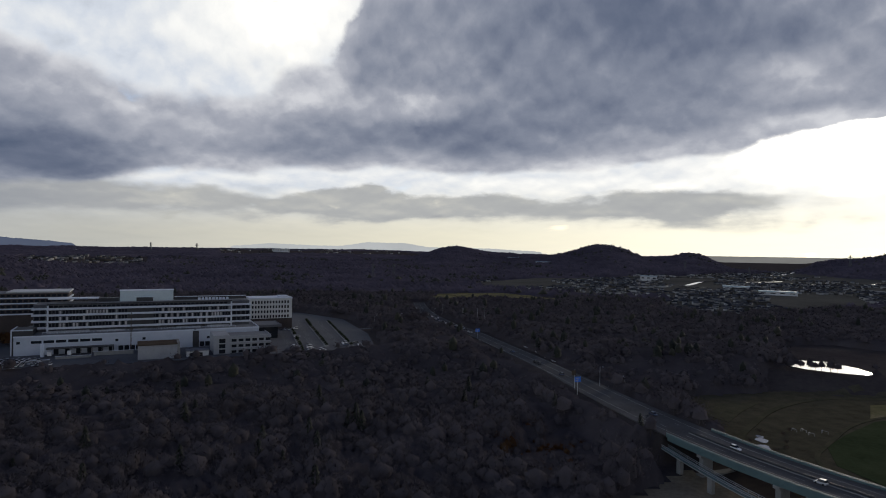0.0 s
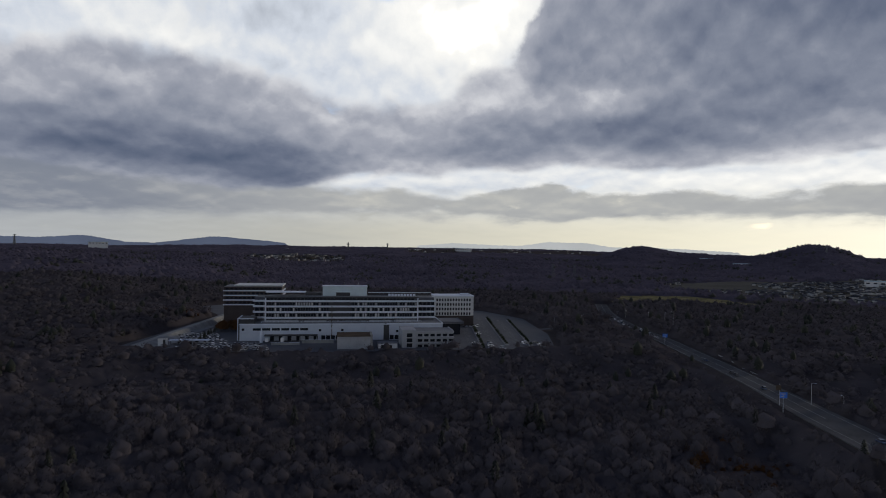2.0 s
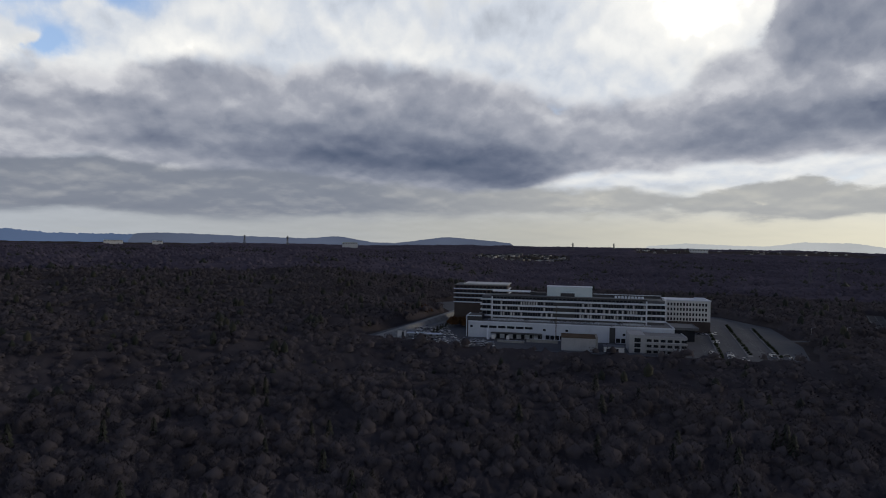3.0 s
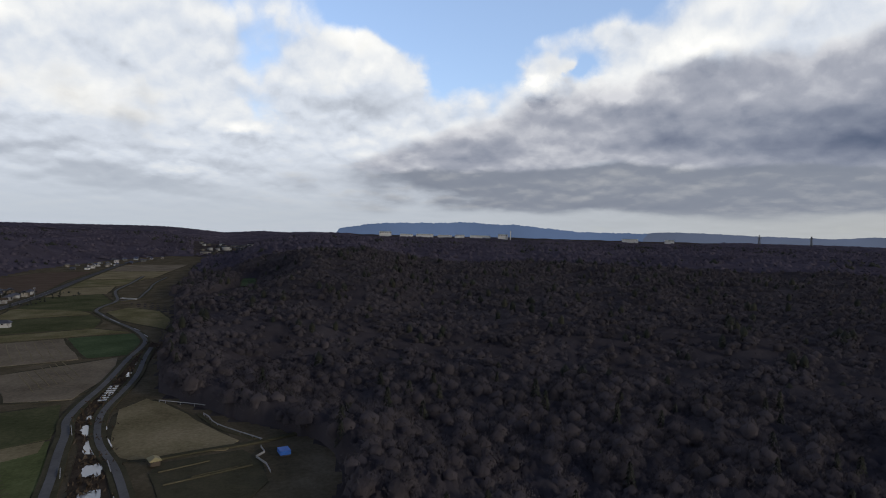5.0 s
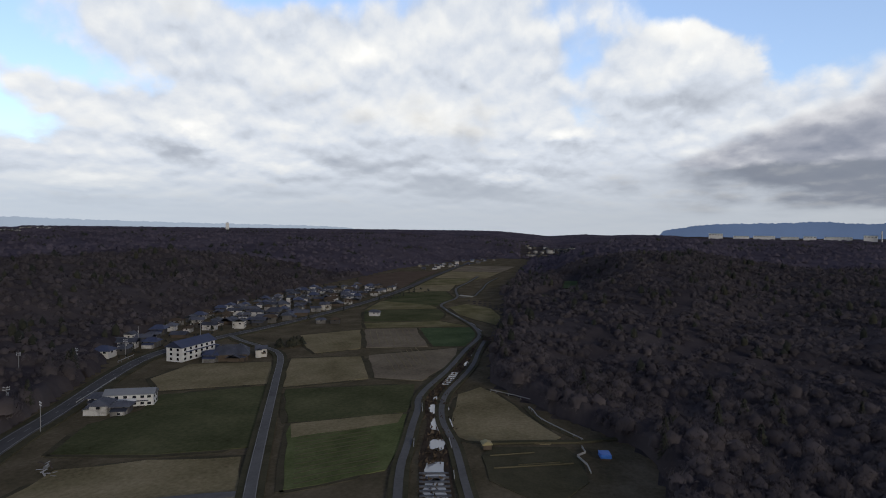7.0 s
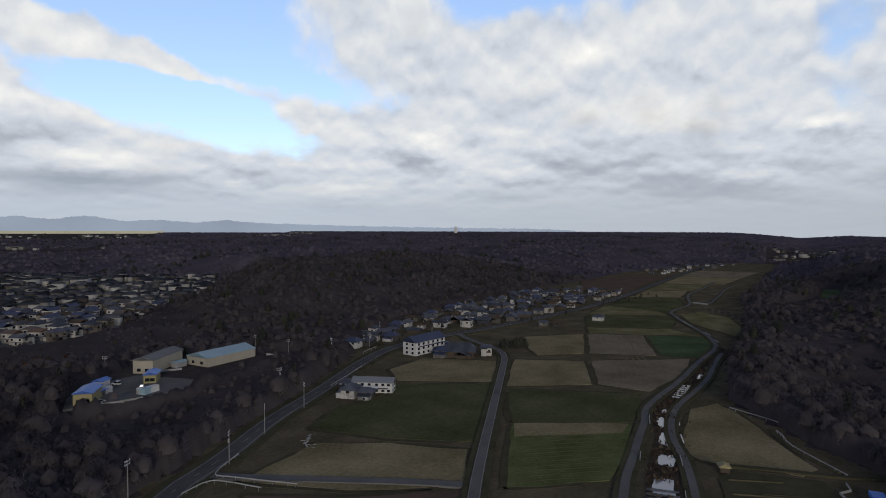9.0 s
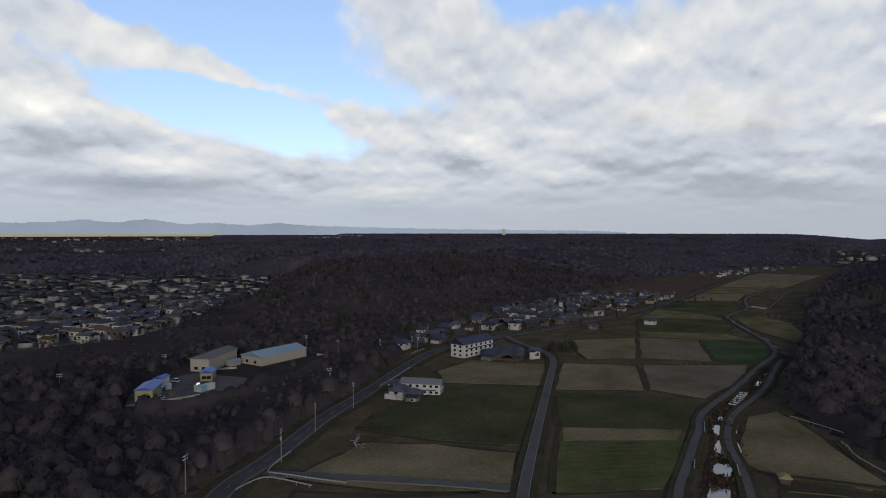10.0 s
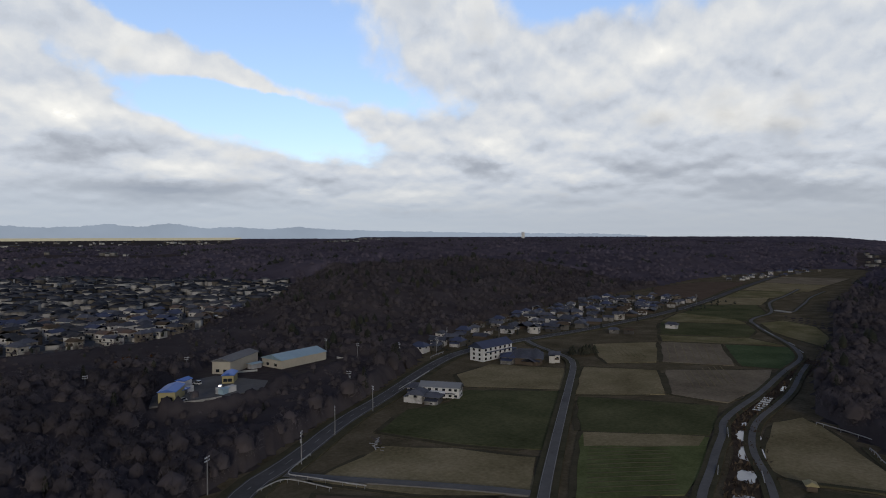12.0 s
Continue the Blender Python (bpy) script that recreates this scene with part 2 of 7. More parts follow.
# ---------------------------------------------------------------- materials
def material(name, colours, scale=1.0, rough=0.85, metal=0.0, bump=0.0, fine=8.0, island=0.0, per_object=0.0, spec=0.3, stretch=(1, 1, 1), local=False, tint=0.0):
    """A surface with two scales of variation between the given colours, in metres; scale is the size of the large patches."""
    m = bpy.data.materials.new(name)
    m.use_nodes = True
    k = Nodes(m.node_tree)
    if local:
        at = k.n("ShaderNodeTexCoord").outputs["Object"]
    else:
        at = k.n("ShaderNodeNewGeometry").outputs["Position"]
    at = k.vec("MULTIPLY", at, stretch)
    big = k.noise(at, 1.0 / scale, 4.0, 0.55)
    small = k.noise(at, fine / scale, 5.0, 0.65)
    v = k.math("MULTIPLY_ADD", small, 0.5, k.math("MULTIPLY", big, 0.75))
    if island:
        v = k.math("MULTIPLY_ADD", k.math("SUBTRACT", k.n("ShaderNodeNewGeometry").outputs["Random Per Island"], 0.5), island, v)
    if per_object:
        v = k.math("MULTIPLY_ADD", k.math("SUBTRACT", k.n("ShaderNodeObjectInfo").outputs["Random"], 0.5), per_object, v)
    if tint:
        # each tree of a wood has its own shade
        own = k.n("ShaderNodeAttribute", attribute_name="tree_shade")
        v = k.math("MULTIPLY_ADD", k.math("SUBTRACT", own.outputs["Fac"], 0.5), tint, v)
    n = len(colours)
    colour = k.ramp(v, [(0.35 + 0.5 * i / max(1, n - 1), c) for i, c in enumerate(colours)])
    b = k.n("ShaderNodeBsdfPrincipled")
    k.put(b.inputs["Base Color"], colour)
    b.inputs["Roughness"].default_value = rough
    b.inputs["Metallic"].default_value = metal
    b.inputs["Specular IOR Level"].default_value = spec if rough < 0.9 else 0.0
    if bump:
        bn = k.n("ShaderNodeBump")
        bn.inputs["Distance"].default_value = bump
        bn.inputs["Strength"].default_value = 0.7
        k.put(bn.inputs["Height"], small)
        k.put(b.inputs["Normal"], bn.outputs[0])
    out = k.n("ShaderNodeOutputMaterial")
    k.t.links.new(b.outputs[0], out.inputs[0])
    return m


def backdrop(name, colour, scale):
    """Glowing far hills and plains, horizon haze or sunlight put into their colour."""
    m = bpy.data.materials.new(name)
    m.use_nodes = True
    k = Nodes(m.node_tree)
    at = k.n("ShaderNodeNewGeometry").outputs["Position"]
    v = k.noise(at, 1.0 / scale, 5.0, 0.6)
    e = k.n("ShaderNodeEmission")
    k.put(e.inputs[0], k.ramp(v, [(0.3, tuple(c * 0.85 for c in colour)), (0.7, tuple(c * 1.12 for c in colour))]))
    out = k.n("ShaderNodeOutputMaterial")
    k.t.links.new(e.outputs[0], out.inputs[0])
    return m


M_LITTER = material("leaf_litter", [(0.03808, 0.03332, 0.03332), (0.06426, 0.05474, 0.05355), (0.08806, 0.07616, 0.06902)], 40, 0.95, bump=0.6, fine=12)
M_TWIG = material("bare_twigs", [(0.04712, 0.04218, 0.04456), (0.08246, 0.07182, 0.07542), (0.1178, 0.1026, 0.1063)], 34, 0.95, fine=3, island=0.05, tint=0.2)
# darker copy of M_TWIG, for the sheet that fills the crowns
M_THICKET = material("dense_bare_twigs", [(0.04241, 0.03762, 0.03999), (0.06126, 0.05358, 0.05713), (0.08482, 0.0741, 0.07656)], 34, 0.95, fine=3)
# paler, bluer copy of M_TWIG: distance haze is put into the colour
M_TWIG_HAZED = material("haze_tinted_far_wood", [(0.05552, 0.04978, 0.06515), (0.08331, 0.07294, 0.09378), (0.1183, 0.103, 0.1277)], 130, 0.95, fine=4, tint=0.16)
M_TWIG_OWN = material("bare_twigs_near", [(0.04712, 0.04218, 0.04456), (0.08246, 0.07182, 0.07542), (0.1178, 0.1026, 0.1063)], 34, 0.95, fine=3, island=0.05, per_object=0.2)
M_RUST = material("rust_leaves", [(0.04375, 0.02187, 0.01125), (0.075, 0.0375, 0.0175), (0.0875, 0.05, 0.025)], 20, 0.9, fine=3, island=0.4)
M_PINE = material("evergreen_needles", [(0.01033, 0.01367, 0.01053), (0.02238, 0.02582, 0.01782), (0.03873, 0.03797, 0.0243)], 18, 0.85, fine=3, island=0.4)
M_BARK = material("bark", [(0.05, 0.043, 0.038), (0.10, 0.088, 0.078)], 2, 0.95)
M_ASPHALT = material("asphalt", [(0.06487, 0.06381, 0.06487), (0.09416, 0.09311, 0.09416), (0.1214, 0.1193, 0.1193)], 14, 0.9, fine=10, spec=0.1)
M_LOT = material("car_park_asphalt", [(0.065, 0.068, 0.078), (0.085, 0.088, 0.1), (0.1, 0.103, 0.115)], 20, 0.85, fine=8, spec=0.12)
M_CONCRETE = material("concrete", [(0.17, 0.172, 0.17), (0.24, 0.24, 0.235), (0.31, 0.308, 0.3)], 5, 0.9, fine=9)
M_WHITE = material("white_wall", [(0.4193, 0.427, 0.4422), (0.5032, 0.5108, 0.5184), (0.549, 0.549, 0.5566)], 9, 0.8, fine=6)
M_GREYWALL = material("grey_wall", [(0.2208, 0.23, 0.253), (0.2852, 0.2944, 0.3174), (0.3312, 0.3404, 0.3588)], 8, 0.8, fine=6)
M_DARKWALL = material("dark_cladding", [(0.03, 0.032, 0.038), (0.05, 0.052, 0.058)], 6, 0.6, fine=6)
M_PAINT = material("road_paint", [(0.16, 0.16, 0.16), (0.288, 0.288, 0.28)], 3, 0.8)
M_METAL = material("galvanised_steel", [(0.35, 0.36, 0.37), (0.5, 0.51, 0.52)], 2, 0.45, 0.8)
M_FIELD_DRY = material("dry_stubble", [(0.1053, 0.08878, 0.04945), (0.2114, 0.1769, 0.1019), (0.3244, 0.2716, 0.1717)], 22, 0.95, bump=0.05, fine=16)
M_FIELD_SOIL = material("ploughed_soil", [(0.09858, 0.08095, 0.05746), (0.189, 0.1566, 0.1133), (0.2851, 0.2396, 0.1719)], 24, 0.95, bump=0.08, fine=16)
M_FIELD_GREEN = material("winter_crop", [(0.03981, 0.04496, 0.02187), (0.08089, 0.08579, 0.04366), (0.1388, 0.1354, 0.07401)], 24, 0.95, bump=0.06, fine=14)
M_FIELD_MIX = material("grassy_stubble", [(0.06738, 0.06887, 0.03121), (0.1576, 0.1403, 0.07204), (0.2577, 0.2232, 0.1331)], 18, 0.95, bump=0.06, fine=14)
M_VERGE = material("verge_grass", [(0.0468, 0.0468, 0.027), (0.0756, 0.0702, 0.045), (0.1044, 0.0936, 0.0612)], 9, 0.95, bump=0.1, fine=9)
# these ranges glow, with blue or pale haze put into the colour
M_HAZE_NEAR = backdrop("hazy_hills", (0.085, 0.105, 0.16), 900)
M_HAZE_BLUE = backdrop("blue_haze_range", (0.085, 0.125, 0.22), 900)
M_HAZE_FAR = backdrop("grey_haze_mountains", (0.32, 0.38, 0.47), 1200)
M_HAZE_PALE = backdrop("pale_haze_mountains", (0.47, 0.49, 0.50), 1200)


def glass_dark(name="window_glass", colour=(0.015, 0.018, 0.024)):
    m = bpy.data.materials.new(name)
    m.use_nodes = True
    b = m.node_tree.nodes["Principled BSDF"]
    b.inputs["Base Color"].default_value = (*colour, 1)
    b.inputs["Roughness"].default_value = 0.08
    b.inputs["Specular IOR Level"].default_value = 0.6
    return m


M_GLASS = glass_dark()


def water(name, colour, rough, bump):
    m = bpy.data.materials.new(name)
    m.use_nodes = True
    k = Nodes(m.node_tree)
    b = k.n("ShaderNodeBsdfPrincipled")
    b.inputs["Base Color"].default_value = (*colour, 1)
    b.inputs["Roughness"].default_value = rough
    b.inputs["IOR"].default_value = 1.33
    b.inputs["Specular IOR Level"].default_value = 1.0
    bn = k.n("ShaderNodeBump")
    bn.inputs["Distance"].default_value = bump
    bn.inputs["Strength"].default_value = 0.3
    k.put(bn.inputs["Height"], k.noise(k.n("ShaderNodeNewGeometry").outputs["Position"], 0.8, 3.0))
    k.put(b.inputs["Normal"], bn.outputs[0])
    out = k.n("ShaderNodeOutputMaterial")
    k.t.links.new(b.outputs[0], out.inputs[0])
    return m


M_WATER = water("still_water", (0.02, 0.025, 0.03), 0.05, 0.02)

# ---------------------------------------------------------------- ground
def smooth(lo, hi, v):
    s = np.clip((v - lo) / (hi - lo), 0, 1)
    return s * s * (3 - 2 * s)


def line_distance(px, py, line):
    """Distance to a line of points in the plan, and how far along it the nearest place lies."""
    best, along, run = np.full(px.shape, 1e9), np.zeros(px.shape), 0.0
    for (ax, ay), (bx, by) in zip(line, line[1:]):
        length = math.hypot(bx - ax, by - ay)
        s = np.clip(((px - ax) * (bx - ax) + (py - ay) * (by - ay)) / length**2, 0, 1)
        d = np.hypot(px - ax - s * (bx - ax), py - ay - s * (by - ay))
        near = d < best
        best[near], along[near] = d[near], (run + s * length)[near]
        run += length
    return best, along


def inside(px, py, poly):
    hit = np.zeros(px.shape, bool)
    for (ax, ay), (bx, by) in zip(poly, poly[1:] + poly[:1]):
        if ay != by:
            hit ^= ((ay > py) != (by > py)) & (px < (bx - ax) * (py - ay) / (by - ay) + ax)
    return hit


def lumps(px, py, size, seed):
    """Cheap smooth noise between about -1 and 1, from a few crossed waves."""
    rng = np.random.default_rng(seed)
    out = np.zeros(px.shape)
    for i in range(7):
        a, ph, f = rng.uniform(0, math.pi), rng.uniform(0, 6.28), rng.uniform(0.6, 1.6) / size
        out += np.sin((px * math.cos(a) + py * math.sin(a)) * f * 6.28 + ph)
    return out / 3.2


# the highway, from beyond the bridge to the far junction
HIGHWAY = [(155, 92), (141, 130), (126, 172), (115, 191), (103, 217), (92, 250), (80.5, 295), (70, 345), (58, 396), (41.5, 454), (27, 512), (9, 556), (-12, 640), (-22, 700), (-30, 790)]
BRIDGE_END = 160.0   # metres along the highway at which the bridge meets the embankment
# the clearing of the hospital
PAD = [(-318, 318), (-240, 338), (-180, 362), (-105, 402), (-46, 430), (-60, 500), (-96, 596), (-150, 650), (-300, 640), (-420, 640), (-440, 560), (-370, 500)]
# the open floor of the farming valley
VALLEY = [(-70, -40), (-120, -10), (-175, 0), (-206, -12), (-228, -40), (-248, -62), (-270, -82), (-330, -100), (-375, -112), (-432, -122), (-560, -160), (-660, -190), (-840, -222),
          (-1180, -290), (-1420, -330), (-1450, -420), (-1200, -470), (-960, -470), (-740, -430), (-610, -412), (-500, -392), (-420, -372), (-330, -345), (-270, -312), (-242, -290), (-212, -262),
          (-165, -231), (-147, -219), (-117, -202), (-84, -181), (-58, -166), (-30, -135)]
TOWN = [(-10, -424), (-60, -415), (-118, -418), (-162, -446), (-235, -540), (-300, -600), (-395, -740), (-430, -800), (-330, -900), (-200, -1090), (-60, -1150), (60, -1100), (80, -700), (60, -500)]
YARD = [(-70, -251), (-100, -247), (-118, -250), (-132, -258), (-150, -264), (-182, -281), (-176, -304), (-140, -314), (-122, -318), (-104, -300), (-90, -284), (-76, -268)]
PLAIN = [(60, 1140), (160, 1010), (330, 900), (260, 720), (300, 660), (420, 720), (760, 930), (1500, 1500), (2600, 2600), (2200, 3000), (1100, 2100), (700, 1750), (300, 1500), (70, 1330)]
GARDEN = [(118, 168), (116, 232), (118, 282), (134, 334), (184, 346), (228, 346), (292, 322), (330, 280), (330, 168), (200, 100)]
POND = [(217, 394), (224, 377), (238, 366), (250, 361), (258, 365), (259, 384), (252, 404), (236, 409)]
HIDDEN = [(-560, -118), (-600, -150), (-690, -135), (-800, -150), (-810, -128), (-700, -108), (-620, -112)]
MEADOW = [(-20, 800), (60, 830), (150, 800), (160, 880), (90, 960), (-10, 930)]


LOWFIELD = [(38, 150), (52, 192), (76, 212), (92, 225), (116, 170), (138, 100), (90, 80)]
# far clearings with settlements: azimuth from, to, distance from, to
FAR_CLEAR = [(25.5, 34.5, 1850, 2550), (3, 20, 3000, 4300), (144, 149.5, 2250, 3450), (160, 178, 1450, 1650), (98.5, 104.5, 1480, 2050), (158, 178, 2300, 2500), (-9, 3, 2850, 3750), (10, 16, 2300, 2450), (112, 116, 2300, 2600)]


def terrain(px, py):
    px, py = np.asarray(px, float), np.asarray(py, float)
    d = np.hypot(px, py)
    az = np.degrees(np.arctan2(-px, py))
    az = np.where(az < -90, az + 360, az)
    z = 30 * smooth(1200, 4700, d) + lumps(px, py, 420, 3) * 3.5 * smooth(500, 1600, d)
    z *= 1 - 0.9 * smooth(-22.5, -24.5, az) * smooth(-33, -30, az)
    # wooded hills between the hospital and the farming valley
    w = smooth(30, 50, az) * smooth(104, 94, az)
    z = np.maximum(z, w * (34 * smooth(330, 1250, d) + lumps(px, py, 190, 5) * 3.0 * smooth(250, 500, d)))
    z += 14 * smooth(84, 90, az) * smooth(106, 97, az) * smooth(330, 800, d) * smooth(1900, 1000, d)
    # plateau behind the village
    edge = np.interp(az, [98, 104, 110, 116, 120, 127, 134, 141, 147, 152, 158, 176, 190], [1300, 1420, 1330, 1040, 850, 640, 460, 425, 370, 700, 1000, 1150, 700])
    w = smooth(98, 108, az) * smooth(205, 188, az)
    rise = 28 * smooth(0, 420, d - edge) + 24 * smooth(300, 2200, d - edge)
    top = np.where(az > 146, 0.82, 1.0)
    rise = rise + smooth(0, 160, d - edge) * (lumps(px, py, 230, 51) * 5.0 + lumps(px, py, 110, 52) * 2.2) * smooth(2600, 1500, d)
    z = np.where(w > 0, np.maximum(z * (1 - w), w * rise * top), z)
    # ridge between the sheds and the town
    z += 15 * np.exp(-(((px + 300) / 95) ** 2 + ((py + 455) / 60) ** 2)) + (-3) * np.exp(-(((px + 110) / 120) ** 2 + ((py + 385) / 32) ** 2))
    z -= 4 * np.exp(-(((px + 75) / 70) ** 2 + ((py + 225) / 28) ** 2))
    # far side of the hospital
    w = smooth(-4, 6, az) * smooth(46, 36, az)
    z += w * 14 * smooth(750, 2400, d)
    z += 16 * np.exp(-(((az - 36) / 5) ** 2 + ((d - 1500) / 450) ** 2))
    # single hills on the plain: azimuth, distance, width in degrees, depth, height
    for a0, d0, wa, wd, h in ((-15.2, 2350, 3.4, 380, 60), (-12.0, 2300, 3.4, 380, 30), (-0.8, 2600, 2.6, 420, 46), (-5.5, 2500, 4.5, 400, 38), (-21.9, 2400, 2.4, 300, 50),
                              (-36.5, 2250, 3.2, 300, 52), (-32, 2250, 2.0, 200, 30), (-43, 2100, 4, 400, 70)):
        z += h * np.exp(-(np.abs(az - a0) / wa) ** 2.2 - ((d - d0) / wd) ** 2)
    # the low wooded ground in front
    low = smooth(-75, -60, az) * smooth(108, 100, az)
    z -= 11.0 * low * smooth(440, 350, d)
    pad = np.where(inside(px, py, PAD), 0.0, line_distance(px, py, PAD + PAD[:1])[0])
    z += (np.maximum(z, -0.15) * 0 - 0.15 - z) * smooth(26, 3, pad)
    # flat floors
    for poly, level, soft in ((VALLEY, -0.1, 60), (TOWN, 2.0, 60), (YARD, 4.0, 7), (GARDEN, -8.0, 40), (LOWFIELD, -9.5, 20), (HIDDEN, 4.0, 60)):
        gap = np.where(inside(px, py, poly), 0.0, line_distance(px, py, poly + poly[:1])[0])
        z += (level - z) * smooth(soft, 0, gap)
    gap = np.where(inside(px, py, POND), 0.0, line_distance(px, py, POND + POND[:1])[0])
    z += (-0.8 - z) * smooth(30, 8, gap)
    z -= 1.2 * inside(px, py, POND)
    # highway embankment
    far, along = line_distance(px, py, HIGHWAY)
    bank = -0.25 - np.maximum(far - 10.0, 0) * 0.55
    z = np.where((along > BRIDGE_END) | (along < 20), np.maximum(z, np.where(bank > -9, bank, -99)), z)
    z = np.where((far < 12) & (along > BRIDGE_END), np.minimum(z, -0.25), z)
    return z


def link_mesh(name, verts, faces, mat, smooth_faces=False, normals=None, shade=None):
    """A mesh object from arrays; all faces have the same number of corners."""
    verts, faces = np.asarray(verts, np.float32), np.asarray(faces, np.int32)
    me = bpy.data.meshes.new(name)
    n, c = faces.shape
    me.vertices.add(len(verts))
    me.vertices.foreach_set("co", verts.ravel())
    me.loops.add(n * c)
    me.loops.foreach_set("vertex_index", faces.ravel())
    me.polygons.add(n)
    me.polygons.foreach_set("loop_start", np.arange(0, n * c, c, dtype=np.int32))
    me.polygons.foreach_set("loop_total", np.full(n, c, np.int32))
    if smooth_faces:
        me.polygons.foreach_set("use_smooth", np.ones(n, bool))
    me.update(calc_edges=True)
    if normals is not None:
        me.attributes.new("custom_normal", "FLOAT_VECTOR", "POINT").data.foreach_set("vector", np.asarray(normals, np.float32).ravel())
    if shade is not None:
        me.attributes.new("tree_shade", "FLOAT", "POINT").data.foreach_set("value", np.asarray(shade, np.float32))
    me.materials.append(mat)
    return new(name, me)


def make_ground():
    az = np.radians(np.concatenate([np.arange(-48, 186, 0.5), np.arange(186, 312, 3.0)]))
    r = np.concatenate([[0.01], 20 * 1.0222 ** np.arange(250)])
    r = np.append(r[r < 4800], 4850)
    a, d = np.meshgrid(az, r)
    px, py = 3 - np.sin(a) * d, 2 + np.cos(a) * d
    v = np.stack([px, py, terrain(px, py)], -1).reshape(-1, 3)
    rows, cols = a.shape
    i, j = np.meshgrid(np.arange(rows - 1), np.arange(cols), indexing="ij")
    nxt = (j + 1) % cols
    f = np.stack([i * cols + j, (i + 1) * cols + j, (i + 1) * cols + nxt, i * cols + nxt], -1).reshape(-1, 4)
    tagged(link_mesh("ground", v, f[:, ::-1], M_LITTER, True), "brown winter woodland and farmland ground reaching the horizon", "ground", kind="structure")


make_ground()

# ---------------------------------------------------------------- woods
def tube(a, b, ra, rb, sides):
    a, b = np.asarray(a, float), np.asarray(b, float)
    w = (b - a) / np.linalg.norm(b - a)
    u = np.cross(w, (0.3, 0.9, 0.2))
    u /= np.linalg.norm(u)
    s = np.cross(w, u)
    ring = [math.cos(t) * u + math.sin(t) * s for t in np.arange(sides) * 2 * math.pi / sides]
    v = [a + ra * p for p in ring] + [b + rb * p for p in ring]
    f = []
    for i in range(sides):
        j = (i + 1) % sides
        f += [(i, j, sides + j), (i, sides + j, sides + i)]
    return np.array(v), np.array(f)


def gather(pieces):
    v, f, n = [], [], 0
    for a, b in pieces:
        v.append(a)
        f.append(b + n)
        n += len(a)
    return np.concatenate(v), np.concatenate(f)


def dome(rng, at, spread, rise, sides, rings):
    """An uneven bough: rings from the rim to a top, as triangles."""
    v, f = [], []
    for j in range(rings):
        t = -0.35 + 1.7 * j / rings
        for i in range(sides):
            a = (i + 0.5 * (j % 2)) * 2 * math.pi / sides
            k = rng.uniform(0.82, 1.16)
            v.append((at[0] + math.cos(a) * math.cos(t) * spread * k, at[1] + math.sin(a) * math.cos(t) * spread * k, at[2] + math.sin(t) * rise * rng.uniform(0.9, 1.12)))
    v.append((at[0] + rng.normal(0, spread * 0.1), at[1] + rng.normal(0, spread * 0.1), at[2] + rise * rng.uniform(1.0, 1.15)))
    for j in range(rings - 1):
        for i in range(sides):
            p, q = j * sides + i, j * sides + (i + 1) % sides
            f += [(p, q, q + sides), (p, q + sides, p + sides)]
    top = (rings - 1) * sides
    f += [(top + i, top + (i + 1) % sides, len(v) - 1) for i in range(sides)]
    return np.array(v), np.array(f)


def broadleaf(rng, blades, height=11.0, spread=3.6, width=0.11, limbs=7):
    """A bare tree: trunk with limbs, and a crown of upward twig blades. Returns both as arrays."""
    wood = [tube((0, 0, -0.6), (0.2, 0.1, height * 0.42), 0.2, 0.13, 5), tube((0.2, 0.1, height * 0.42), (0.1, 0.3, height * 0.8), 0.13, 0.04, 4)]
    ends = []
    for i in range(limbs):
        a = i * 2.4 + rng.uniform(-0.4, 0.4)
        z0, z1 = height * rng.uniform(0.3, 0.55), height * rng.uniform(0.62, 0.92)
        s = spread * rng.uniform(0.45, 0.8)
        e = (math.cos(a) * s, math.sin(a) * s, z1)
        wood.append(tube((0.15, 0.1, z0), e, 0.08, 0.025, 3))
        ends.append(e)
    # the crown: a thin core under many fine twigs that sit in round boughs
    v, f = dome(rng, (0, 0, height * 0.5), spread * 0.62, height * 0.3, 6, 2)
    middle = np.array((0, 0, height * 0.46))
    size = np.array((spread, spread, height * 0.46))
    bough = rng.normal(0, 1, (9, 3)) * (1, 1, 0.6) + (0, 0, 0.25)
    bough /= np.linalg.norm(bough, axis=1)[:, None]
    way = bough[rng.integers(9, size=blades)] * 0.62 + rng.normal(0, 0.34, (blades, 3))
    way[:, 2] = np.where(way[:, 2] < -0.45, -way[:, 2], way[:, 2])
    foot = middle + way * size
    face = way / np.linalg.norm(way, axis=1)[:, None] + (0, 0, 0.9) + rng.normal(0, 0.1, (blades, 3))
    face /= np.linalg.norm(face, axis=1)[:, None]
    out = rng.normal(0, 0.8, (blades, 3)) + (0, 0, 0.7)
    out -= face * ((out * face).sum(1)[:, None] - 0.45)
    out /= np.linalg.norm(out, axis=1)[:, None]
    side = np.cross(out, face)
    side /= np.linalg.norm(side, axis=1)[:, None]
    reach = rng.uniform(0.5, 1.2, blades)[:, None] * spread / 4
    w = width * rng.uniform(0.7, 1.5, blades)[:, None]
    tips = np.stack([foot - side * w, foot + side * w, foot + out * reach], 1).reshape(-1, 3)
    normals = np.concatenate([(v - middle) / size + (0, 0, 0.5), np.repeat(face, 3, 0)])
    normals /= np.linalg.norm(normals, axis=1)[:, None]
    return gather(wood), (np.concatenate([v, tips]), np.concatenate([f, np.arange(len(tips)).reshape(-1, 3) + len(v)]), normals)


